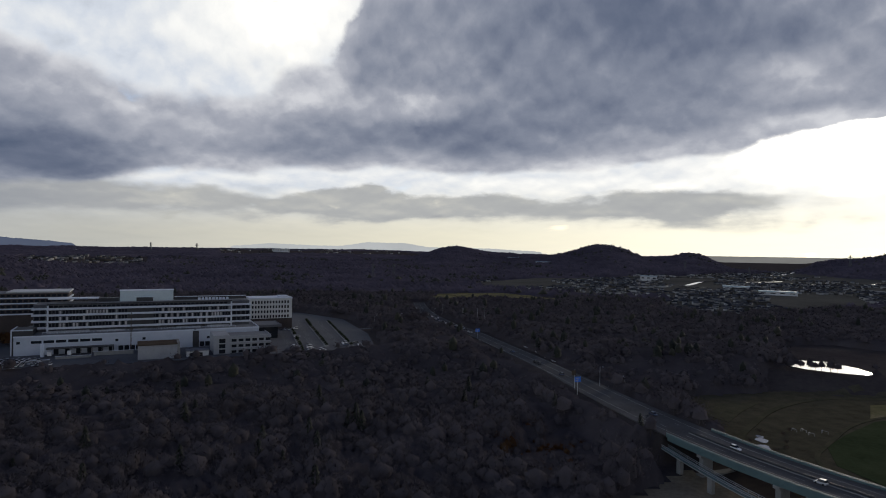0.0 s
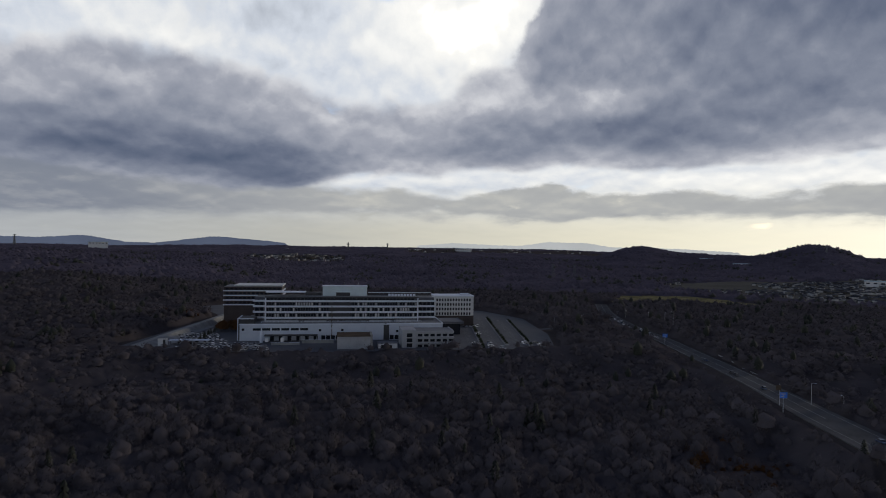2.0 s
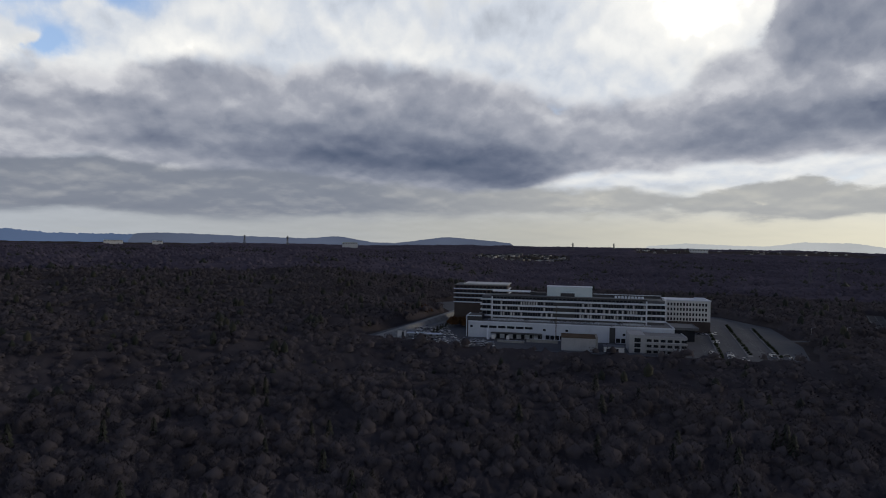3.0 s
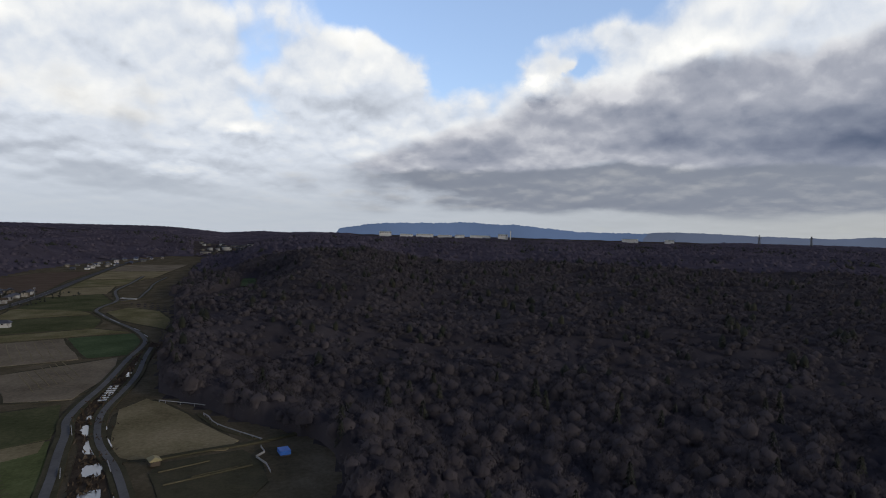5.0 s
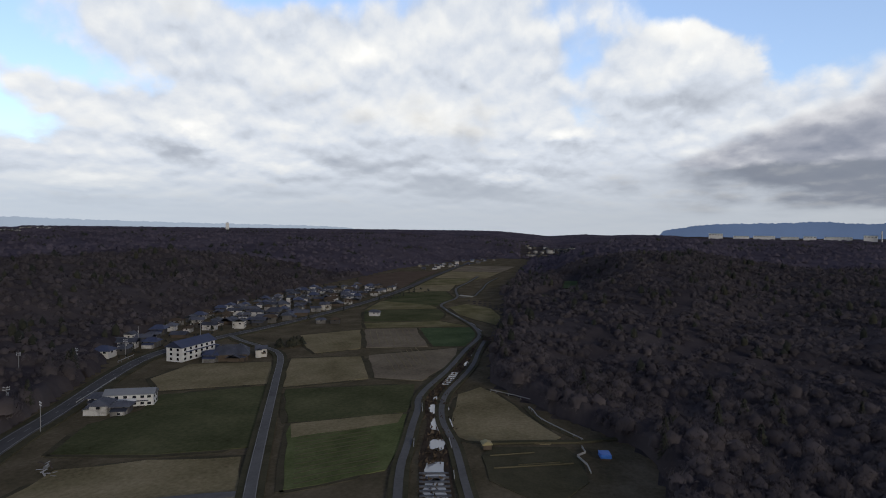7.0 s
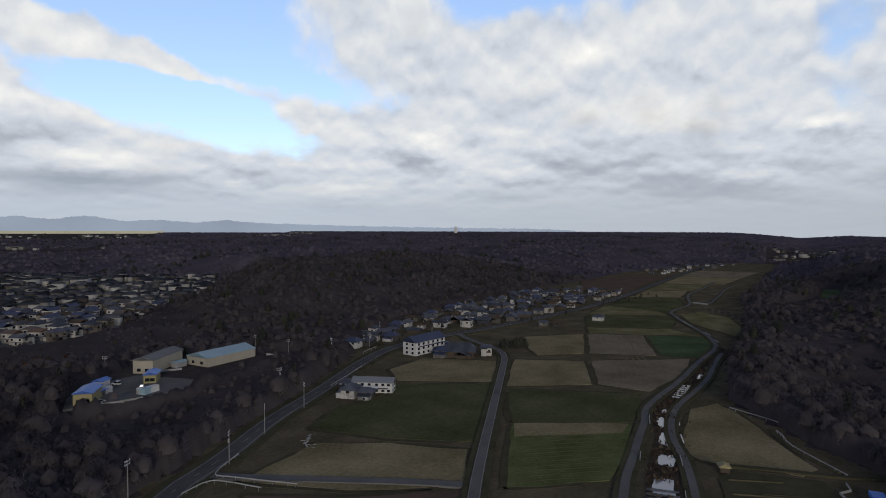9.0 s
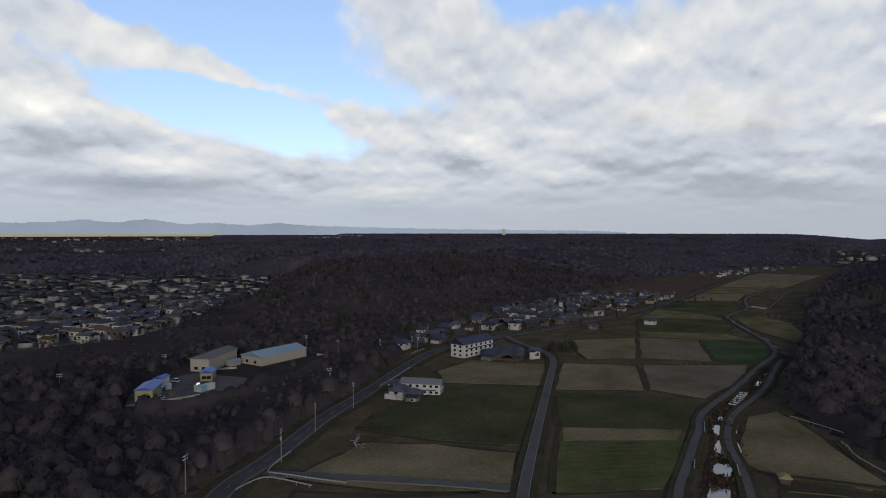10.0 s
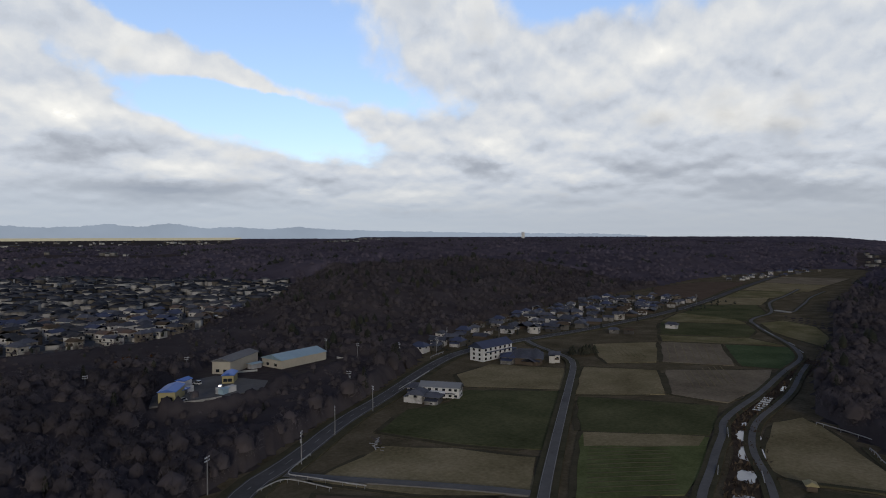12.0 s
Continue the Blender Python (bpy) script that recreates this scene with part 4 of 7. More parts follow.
def profile(bm, pts, y0, y1, inset=0.0):
    """A side outline (x, z) drawn out from y0 to y1; the upper points draw in by inset."""
    top = max(z for _, z in pts)
    base = min(z for _, z in pts)
    a, b = [], []
    for x, z in pts:
        k = inset * (z - base) / (top - base)
        a.append(bm.verts.new((x, y0 + k, z)))
        b.append(bm.verts.new((x, y1 - k, z)))
    bm.faces.new(a)
    bm.faces.new(b[::-1])
    for i in range(len(pts)):
        j = (i + 1) % len(pts)
        bm.faces.new((a[i], b[i], b[j], a[j]))


def make_car(colour, paint, van, group):
    n = 3.7 if van else 4.4
    car = thing("car", pose(0, 0, 0), f"{colour} {'small boxy van' if van else 'saloon car'} on the asphalt", "car", group)
    bm = bmesh.new()
    h = 0.95 if van else 0.85
    profile(bm, [(-n / 2, 0.3), (n / 2, 0.3), (n / 2, 0.62), (n / 2 - 0.35, h - 0.06), (n / 2 - 1.1, h), (-n / 2 + 0.1, h), (-n / 2, 0.7)], -0.85, 0.85, 0.08)
    part("body", bm, paint, car)
    bm = bmesh.new()
    top = 1.75 if van else 1.42
    profile(bm, [(-n / 2 + (0.1 if van else 0.5), h), (n / 2 - 1.0, h), (n / 2 - 1.75, top - 0.05), (-n / 2 + (0.25 if van else 1.1), top - 0.05)], -0.78, 0.78, 0.16)
    part("cabin_glass", bm, M_GLASS, car)
    part("roof", boxes((-n / 2 + (0.25 if van else 1.05), n / 2 - 1.7, -0.64, 0.64, top - 0.06, top)), paint, car)
    wheel = None
    for sx in (-n / 2 + 0.75, n / 2 - 0.75):
        for sy in (-0.78, 0.78):
            m = pose(sx, sy, 0.31)
            if wheel is None:
                bm = bmesh.new()
                rod(bm, (0, -0.1, 0), (0, 0.1, 0), 0.31, 0.31, 10)
                wheel = part("wheel", bm, M_TYRE, car, m=m)
            else:
                again(wheel, m)
    return car


CARS = {}


def park(x, y, z, heading, group, rng):
    """Puts a car; the heading in degrees from +x."""
    c, v = int(rng.choice(5, p=[0.42, 0.2, 0.14, 0.1, 0.14])), bool(rng.random() < 0.5)
    m = pose(x, y, z, 0, 0, heading)
    if (c, v, group) in CARS:
        return copy_thing(CARS[c, v, group], m)
    car = make_car(PAINTS[c][0], PAINTS[c][1], v, group)
    car.matrix_basis = m
    CARS[c, v, group] = car
    return car

# ---------------------------------------------------------------- hospital
M_PODIUM = material("white_render", [(0.357, 0.3958, 0.4657), (0.4269, 0.4657, 0.5433), (0.4657, 0.5045, 0.5744)], 12, 0.8, fine=6)
M_BAND = material("pale_balcony_band", [(0.4752, 0.5148, 0.594), (0.594, 0.6336, 0.7128)], 8, 0.8, fine=6)
M_PENT = material("blue_white_panels", [(0.42, 0.50, 0.54), (0.52, 0.60, 0.63)], 6, 0.6, fine=6)
M_BRICKWALL = material("brown_tile_wall", [(0.04, 0.033, 0.032), (0.065, 0.052, 0.05)], 6, 0.8, fine=8)
M_ROOFING = material("flat_roofing", [(0.16, 0.165, 0.175), (0.23, 0.235, 0.245)], 10, 0.9, fine=6)
M_RUSTROOF = material("rusty_roofing", [(0.06, 0.047, 0.037), (0.1, 0.08, 0.063)], 5, 0.9, fine=6)
M_CURTAIN = material("drawn_curtains", [(0.2, 0.205, 0.215), (0.34, 0.34, 0.36), (0.46, 0.46, 0.48)], 5, 0.6, per_object=0.5)
M_SLATE = material("slate_grey_wall", [(0.05, 0.054, 0.065), (0.08, 0.085, 0.1), (0.11, 0.115, 0.13)], 6, 0.7, fine=6)
M_HEDGE = material("clipped_hedge", [(0.018, 0.024, 0.014), (0.035, 0.042, 0.024)], 2, 0.9, fine=6)
HOSPITAL = pose(-262.3, 376.9, 0, 0, 0, 25.97)


def hospital_place(u, w, z=0.0):
    return HOSPITAL @ Vector((u, w, z))


def window_row(parent, name, places, size, mat, sink=0.06):
    """Alike panes on one mesh: a glass leaf in a frame, standing a little proud of the wall, facing -y."""
    first = None
    w, h = size
    for x, y, z in places:
        if first is None:
            bm = boxes((-w / 2, w / 2, -sink, 0.25, 0, h))
            first = part(name, bm, mat, parent, m=pose(x, y, z))
        else:
            again(first, pose(x, y, z))


def make_hospital():
    rng = np.random.default_rng(5)
    h = thing("hospital", HOSPITAL, "long white hospital with stacked balcony bands on a wide podium", "hospital")
    part("podium", boxes((0, 146, 0, 60, -1, 11.6)), M_PODIUM, h, "pale rendered podium")
    part("podium_parapet", boxes((-0.2, 103, -0.25, 0.2, 11.3, 12.1), (104, 146.2, -0.25, 0.2, 11.3, 12.3), (145.8, 146.3, 0.2, 40, 11.3, 12.3)), M_BAND, h)
    part("podium_roof", boxes((0.3, 145.6, 0.4, 59, 11.6, 11.75)), M_ROOFING, h)
    part("stair_notch", boxes((102, 106, -0.4, 1.5, 0, 11.0)), M_DARKWALL, h, "dark glazed stair")
    part("end_block", boxes((-1.4, 9.5, 2.0, 22, -1, 15.4)), M_DARKWALL, h, "dark clad end block")
    part("end_frame", boxes((-1.8, -1.2, 1.6, 2.3, -1, 15.8), (-1.2, 9.8, 1.6, 2.3, 15.2, 15.8), (-1.8, -1.2, 2.3, 22, 15.2, 15.8)), M_BAND, h)
    window_row(h, "strip_window", [(5.2 + 6.6 * i, 0, 7.2) for i in range(1, 7)], (5.6, 1.7), M_GLASS)
    window_row(h, "window", [(2.4, 0, 7.2), (56.1, 0, 6.4), (72, 0, 6.6), (112, 0, 5.5), (118, 0, 5.5)], (1.8, 1.6), M_GLASS)
    window_row(h, "dock_door", [(22.5 + 6.1 * i, 0, 0) for i in range(6)] + [(58.5 + 3.4 * i, 0, 0.3) for i in range(4)] + [(108 + 3.6 * i, 0, 0.3) for i in range(5)], (2.9, 3.2), M_GLASS)
    part("dock_canopy", boxes((17.5, 54.5, -5.5, 0, 3.9, 4.5)), M_DARKWALL, h, "dark loading dock canopy")
    for i in range(7):
        rodm = bmesh.new()
        rod(rodm, (0, 0, 0), (0, 0, 3.9), 0.15, 0.15)
        part("canopy_post", rodm, M_METAL, h, m=pose(18.5 + 5.9 * i, -5.2, 0))
    # the ward block over the podium
    part("ward_block", boxes((15.8, 129, 14.8, 36, 11.7, 30.0)), M_SLATE, h)
    part("ward_wing", boxes((7.3, 15.8, 20, 42, 11.7, 29.4)), M_SLATE, h)
    part("ward_wing", boxes((129, 142.2, 20, 52, 11.7, 29.4)), M_SLATE, h)
    for i, z in enumerate((14.0, 18.2, 22.4, 26.4)):
        part("balcony_band", boxes((15.2, 129.4, 13.4, 14.8, z, z + 1.25)), M_BAND, h)
        part("balcony_floor", boxes((15.4, 129.2, 13.6, 14.8, z - 0.35, z - 0.004)), M_DARKWALL, h)
        part("wing_band", boxes((6.8, 15.2, 18.8, 20, z - 0.3, z + 1.0), (6.3, 7.3, 18.8, 42, z - 0.3, z + 1.0)), M_BAND, h)
        part("wing_band", boxes((129.4, 142.8, 18.8, 20, z - 0.3, z + 1.0), (142.2, 143.2, 18.8, 52, z - 0.3, z + 1.0)), M_BAND, h)
    part("roof_edge", boxes((15.4, 129.2, 14.2, 14.8, 29.4, 30.4)), M_DARKWALL, h, "dark roof edge")
    part("ward_roof", boxes((15.8, 129, 14.9, 36, 30.0, 30.15)), M_ROOFING, h)
    panes = [(17.2 + 1.9 * i, 14.8, z) for z in (15.3, 19.5, 23.7) for i in range(59)]
    dark, pale = [], []
    for x, y, z in panes:
        (pale if rng.random() < 0.36 else dark).append((x, y, z))
    window_row(h, "ward_window", dark, (1.45, 2.5), M_GLASS)
    window_row(h, "ward_window", pale, (1.0, 2.5), M_CURTAIN)
    for x in (15.5, 128.3):
        part("corner_column", boxes((x, x + 0.9, 13.5, 14.8, 11.7, 29.4)), M_BAND, h)
    # rail and planters along the terrace over the podium
    part("terrace_rail", boxes((14, 131, 8.0, 8.12, 12.9, 13.05), (14, 131, 8.0, 8.12, 12.4, 12.5)), M_BAND, h, "pale terrace rail")
    for i in range(30):
        part("terrace_post", boxes((0, 0.14, 8.0, 8.14, 11.7, 13.05)), M_BAND, h, m=pose(14 + 4.03 * i, 0, 0))
    for x0, x1, z in ((16, 40, 13.0), (44, 60, 12.6), (92, 108, 12.8), (112, 127, 13.1)):
        part("terrace_unit", boxes((x0, x1, 10.4, 12.2, 11.75, z), (x0 + 0.4, x1 - 0.4, 10.8, 11.8, z, z + 0.25)), M_GREYWALL, h)
    window_row(h, "ward_window", [(17.6 + 2.75 * i, 14.8, 27.85) for i in range(40)], (2.3, 1.3), M_GLASS)
    window_row(h, "ward_window", [(x, 20, z) for z in (15.0, 19.2, 23.4) for x in (9.2, 12.4)] + [(131.5 + 3.2 * i, 20, z) for z in (15.0, 19.2, 23.4) for i in range(4)], (2.6, 2.6), M_GLASS)
    window_row(h, "plant_louvre", [(19 + 4.3 * i, 14.8, 12.2) for i in range(25)], (3.4, 1.2), M_DARKWALL)
    part("wall_band", boxes((62, 78, 14.5, 14.8, 15.3, 26.3)), M_DARKWALL, h, "dark glazed middle bay")
    # roof
    house = part("penthouse", boxes((56.8, 90.6, 26, 37, 30.1, 37.2)), M_PENT, h, "pale blue penthouse")
    part("penthouse_cap", boxes((56.4, 91, 25.6, 37.4, 37.2, 37.6)), M_BAND, house)
    part("penthouse_entry", boxes((67, 77.5, 24.2, 26, 30.1, 32.8)), M_DARKWALL, house)
    part("penthouse_entry_roof", boxes((66.5, 78, 23.8, 26, 32.8, 33.3)), M_PENT, house)
    part("roof_canopy", boxes((14.9, 43.8, 24, 35, 32.4, 33.1)), M_BAND, h)
    part("roof_screen", boxes((44, 56, 27, 33, 30.1, 32.6)), M_DARKWALL, h)
    part("roof_screen", boxes((91.5, 140, 30, 30.6, 30.1, 32.2)), M_DARKWALL, h)
    part("roof_rail", boxes((91.5, 141, 29.6, 30, 32.2, 32.7)), M_BAND, h)
    for i in range(9):
        part("air_unit", boxes((0, 1.7, 0, 1.6, 0, 1.5), (0.2, 1.5, 0.2, 1.4, 1.5, 1.65)), M_BAND, h, m=pose(107 + 2.4 * i, 24, 30.15))
    for x in (62, 73, 84):
        bm = bmesh.new()
        rod(bm, (0, 0, 0), (0, 0, 3.2), 0.08, 0.04)
        part("aerial", bm, M_METAL, h, m=pose(x, 31, 37.6))
    # entrance hall on the far end
    part("entrance_canopy", boxes((142.5, 166, 22, 50, 9.0, 10.0)), M_ROOFING, h)
    part("entrance_fascia", boxes((142.5, 166.4, 21.4, 22, 8.6, 10.4), (166, 166.6, 22, 50, 8.6, 10.4)), M_SLATE, h)
    part("entrance_glass", boxes((146.5, 164, 24, 48, 0, 8.6)), M_GLASS, h)
    # neighbours
    b = thing("ward_annex", HOSPITAL @ pose(151.3, 75, 0), "white hospital annex with four rows of small dark windows", "building")
    part("wall", boxes((0, 34.3, 0, 22, -1, 25.6)), M_WHITE, b)
    part("ground_floor", boxes((-0.1, 34.4, -0.15, 22.1, -1, 9.0)), M_BRICKWALL, b, "brown tiled lower floors")
    part("cornice", boxes((-0.4, 34.8, -0.4, 22.4, 25.6, 26.4)), M_BAND, b)
    part("roof_box", boxes((24, 32, 6, 14, 26.4, 27.6)), M_BAND, b)
    window_row(b, "window", [(1.9 + 2.42 * i, 0, z) for z in (9.6, 13.6, 17.6, 21.6) for i in range(13)], (1.35, 2.2), M_GLASS)
    b = thing("rear_ward", HOSPITAL @ pose(-23.4, 70, 0), "brown tiled hospital wing with pale floor bands and a white roof", "building")
    part("wall", boxes((0, 45.6, 0, 26, -1, 33.5)), M_BRICKWALL, b)
    for z in (18.5, 22.3, 26.1, 29.9):
        part("floor_band", boxes((-0.6, 46.2, -1.0, 0, z, z + 0.9), (45.6, 46.6, 0, 26, z, z + 0.9)), M_BAND, b)
    part("roof_slab", boxes((8, 46.5, -0.8, 26.6, 34.2, 35.0)), M_WHITE, b)
    part("roof_edge", boxes((0, 45.6, 0, 26, 33.5, 33.9)), M_ROOFING, b)
    window_row(b, "window", [(2.5 + 3.4 * i, 0, z) for z in (19.6, 23.4, 27.2, 30.9) for i in range(13)], (2.4, 1.9), M_GLASS)
    b = thing("clinic_block", HOSPITAL @ pose(112, -36, 0), "grey three-storey clinic block in front of the podium", "building")
    part("wall", boxes((9.8, 35.6, 0.5, 22, -3, 10.6)), M_GREYWALL, b)
    part("stair_tower", boxes((0, 9.8, -0.8, 22, -3, 12.0)), M_GREYWALL, b)
    part("roof", boxes((10, 35.4, 0.8, 21.6, 10.6, 10.8)), M_ROOFING, b)
    part("parapet", boxes((9.8, 36, 0, 0.5, 9.6, 11.3), (35.6, 36.1, 0.5, 22, 9.6, 11.3)), M_GREYWALL, b)
    for z in (2.4, 6.2):
        part("balcony_band", boxes((9.8, 36, -0.9, 0.5, z, z + 1.1)), M_GREYWALL, b)
    window_row(b, "window", [(12.6 + 4.3 * i, 0.5, z) for z in (0.2, 3.9, 7.5) for i in range(6)], (3.0, 1.7), M_GLASS)
    window_row(b, "stair_window", [(5.2, -0.8, z) for z in (0.4, 3.8, 7.2)], (3.8, 2.6), M_GLASS)
    b = thing("plant_house", HOSPITAL @ pose(68.6, -40, 0), "plain grey plant house with a brown stained roof", "building")
    part("wall", boxes((0, 22, 0, 17, -2, 8.4)), M_GREYWALL, b)
    part("gable_wall", boxes((22, 23.4, -0.3, 17, -2, 9.4)), M_CONCRETE, b, "pale concrete end wall")
    part("roof", boxes((-0.3, 22, -0.4, 17.3, 8.4, 9.0)), M_RUSTROOF, b)
    b = thing("store_shed", HOSPITAL @ pose(96, -38, 0), "low white store with an open front yard", "shed")
    part("wall", boxes((0, 13, 0, 9, -2, 3.2)), M_WHITE, b)
    part("roof", boxes((-0.3, 13.3, -0.5, 9.3, 3.2, 3.5)), M_ROOFING, b)
    window_row(b, "door", [(3, 0, 0), (8, 0, 0)], (2.6, 2.2), M_GLASS)
    # mast
    mast = thing("lattice_mast", HOSPITAL @ pose(64.5, -10, 0), "slim brown lattice mast before the podium", "mast")
    bm = bmesh.new()
    legs = [(0.45 * math.cos(a), 0.45 * math.sin(a)) for a in (0.5, 2.6, 4.7)]
    for x, y in legs:
        rod(bm, (x, y, 0), (x * 0.6, y * 0.6, 26), 0.09, 0.06, 4)
    part("lattice_frame", bm, M_RUSTROOF, mast)
    bm = bmesh.new()
    for i in range(22):
        for j in range(3):
            a, c = legs[j], legs[(j + 1 + i) % 3]
            k0, k1 = 1 - 0.4 * i / 22, 1 - 0.4 * (i + 1) / 22
            if a != c:
                rod(bm, (a[0] * k0, a[1] * k0, i * 1.18), (c[0] * k1, c[1] * k1, i * 1.18 + 1.18), 0.05, 0.05, 3)
    part("bracing", bm, M_RUSTROOF, mast)
    # yard walls, tanks, vans by the docks
    for i, (u0, u1, w, top) in enumerate(((44, 66, -14, 2.4), (24, 43, -20, 1.6), (70, 76, -14, 2.2), (-6, 22, -26, 1.0))):
        t = thing("yard_wall", HOSPITAL @ pose(u0, w, 0), "low grey concrete yard wall beside the docks", "wall", "yard walls")
        part("panel", boxes((0, u1 - u0, 0, 0.3, -0.5, top)), M_CONCRETE, t)
        part("coping", boxes((-0.1, u1 - u0 + 0.1, -0.08, 0.38, top, top + 0.15)), M_BAND, t)
    t = thing("storage_tank", HOSPITAL @ pose(16, -8, 0), "tall white storage tank", "tank")
    bm = bmesh.new()
    rod(bm, (0, 0, 0), (0, 0, 7.6), 1.1, 1.1, 14)
    rod(bm, (0, 0, 7.6), (0, 0, 8.2), 1.1, 0.4, 14)
    part("shell", bm, M_BAND, t)
    for i, u in enumerate((20, 30.5)):
        t = thing("delivery_truck", HOSPITAL @ pose(u, -9, 0, 0, 0, 90), "white box truck backed up to the dock", "truck", "delivery trucks")
        part("cargo_box", boxes((-2.6, 1.2, -1.05, 1.05, 0.9, 3.3)), PAINTS[0][1], t)
        part("cab", boxes((1.35, 2.9, -1.0, 1.0, 0.5, 2.4)), PAINTS[0][1], t)
        part("windscreen", boxes((2.9, 2.96, -0.85, 0.85, 1.4, 2.2)), M_GLASS, t)
        for sx in (-1.7, 2.0):
            for sy in (-0.95, 0.75):
                bm = bmesh.new()
                rod(bm, (0, 0, 0), (0, 0.2, 0), 0.42, 0.42, 10)
                wheel = part("wheel", bm, M_TYRE, t, m=pose(sx, sy, 0.42))
                bm = bmesh.new()
                rod(bm, (0, -0.02, 0), (0, 0.22, 0), 0.2, 0.2, 8)
                part("rim", bm, M_METAL, wheel)
    t = thing("bicycle_shelter", HOSPITAL @ pose(-44, -14, 0), "long grey shelter with a curved roof by the cars", "shelter")
    bm = bmesh.new()
    box(bm, 0, 26, 0, 6, 2.5, 2.8)
    box(bm, 0.4, 25.6, 5.6, 5.9, 0, 2.5)
    for i in range(6):
        box(bm, 0.4 + 5 * i, 0.6 + 5 * i, 0.3, 0.5, 0, 2.5)
    part("roof", bm, M_BAND, t)
    t = thing("gate_house", HOSPITAL @ pose(-49, -20, 0), "small white gate house with a dark door", "hut")
    part("wall", boxes((0, 5, 0, 5, 0, 5.2)), M_WHITE, t)
    part("door", boxes((3.2, 4.8, -0.06, 0, 0, 4.4)), M_DARKWALL, t)
    part("roof", boxes((-0.3, 5.3, -0.3, 5.3, 5.2, 5.5)), M_ROOFING, t)


def make_hospital_grounds():
    rng = np.random.default_rng(6)
    bm = bmesh.new()
    prism(bm, [(x, y) for x, y in PAD], -1.2, 0.0)
    tagged(part("car_park", bm, M_LOT), "grey asphalt car park round the hospital", "car park", kind="structure")
    # the pale slope beside the staff cars
    bm = bmesh.new()
    a = [bm.verts.new(p) for p in ((-344, 492, 0), (-340, 486, 0), (-296, 326, 0), (-300, 324, 0))]
    b = [bm.verts.new(p) for p in ((-352, 495, 6.0), (-346, 489, 6.0), (-302, 325, 2.4), (-306, 323, 2.4))]
    for i in range(4):
        bm.faces.new((a[i], a[(i + 1) % 4], b[(i + 1) % 4], b[i]))
    bm.faces.new(b)
    tagged(part("retaining_slope", bm, M_CONCRETE), "pale concrete retaining slope beside the staff parking", "retaining wall", kind="structure")
    # hedge strips between the rows of the visitors' car park
    for x0, y0, x1, y1 in ((-146.6, 581, -92, 409), (-129.8, 586, -80.4, 432), (-107.7, 579, -63.6, 436)):
        n = 26
        bm = bmesh.new()
        for i in range(n):
            s = (i + rng.uniform(0.1, 0.9)) / n
            x, y = x0 + (x1 - x0) * s, y0 + (y1 - y0) * s
            k = rng.uniform(0.7, 1.2)
            rod(bm, (x, y, 0.1), (x + rng.uniform(-0.4, 0.4), y + 3, 0.9 * k), 1.1 * k, 0.7 * k, 7)
        hedge = thing("hedge", pose(0, 0, 0), "low dark hedge strip between parking rows", "hedge", "car park hedges")
        part("foliage", bm, M_HEDGE, hedge)
        bm = bmesh.new()
        ribbon_mesh(bm, [Vector((x0, y0)), Vector((x1, y1))], -1.5, 1.5, 0.12, 0.2)
        part("kerb", bm, M_CONCRETE, hedge)
    # bay lines
    bm = bmesh.new()
    for k, (x0, y0, x1, y1) in enumerate(((-137, 582, -86, 418), (-118, 583, -72, 434), (-155, 580, -99, 407))):
        for i in range(56):
            s = i / 55
            x, y = x0 + (x1 - x0) * s, y0 + (y1 - y0) * s
            box(bm, x - 2.4, x + 2.4, y - 0.07, y + 0.07, 0.004, 0.012)
    tagged(part("bay_lines", bm, M_PAINT), "white painted parking bay lines", "road marking", kind="stuff")
    # cars of visitors, in ranks beside the hedges
    for x0, y0, n, skip in ((-97, 409, 9, 0.1), (-86.5, 410, 11, 0.08), (-80, 414, 4, 0.4), (-68, 438, 5, 0.3), (-57, 437, 3, 0.2), (-110, 470, 5, 0.5), (-122, 515, 4, 0.5), (-104, 560, 5, 0.55), (-62, 447, 4, 0.5)):
        for i in range(n):
            if rng.random() > skip:
                park(x0 - 0.74 * i, y0 + 2.5 * i, 0.01, rng.choice([8, 188]) + rng.uniform(-2, 2), "visitors' cars", rng)
    for i in range(12):
        if rng.random() > 0.4:
            p = hospital_place(150 + 3.1 * i, 66)
            park(p.x, p.y, 0.01, 26 + 90, "visitors' cars", rng)
    # staff cars in front of the podium
    for w, u0, n, skip in ((-19, -22, 14, 0.2), (-24.5, -22, 15, 0.15), (-33, -34, 20, 0.12), (-38.5, -34, 22, 0.12), (-45, -40, 18, 0.3), (-9, -38, 12, 0.2), (4, -40, 11, 0.2), (9.5, -44, 11, 0.2), (22, -46, 11, 0.2), (27.5, -48, 11, 0.15), (41, -52, 9, 0.3)):
        for i in range(n):
            if rng.random() > skip:
                p = hospital_place(u0 + 2.75 * i, w)
                if inside(np.array([p.x]), np.array([p.y]), PAD)[0] and u0 + 2.75 * i < (-4 if w > -14 else 40):
                    park(p.x, p.y, 0.01, 26 + rng.choice([90, 270]) + rng.uniform(-2, 2), "staff cars", rng)
    # young conifers on the bank above the staff cars
    for i in range(16):
        s = (i + 0.5) / 16
        x, y = -330 + 48 * s + rng.uniform(-1.5, 1.5), 470 - 115 * s
        v, f = conifer(rng, rng.uniform(3.5, 5.5), 5, 6)[1][:2]
        t = thing("shrub", pose(x, y, 0), "small dark conifer on the bank above the parking", "shrub", "bank shrubs")
        o = link_mesh("crown", v * np.array([0.6, 0.6, 1]), f, M_PINE)
        o.parent = t


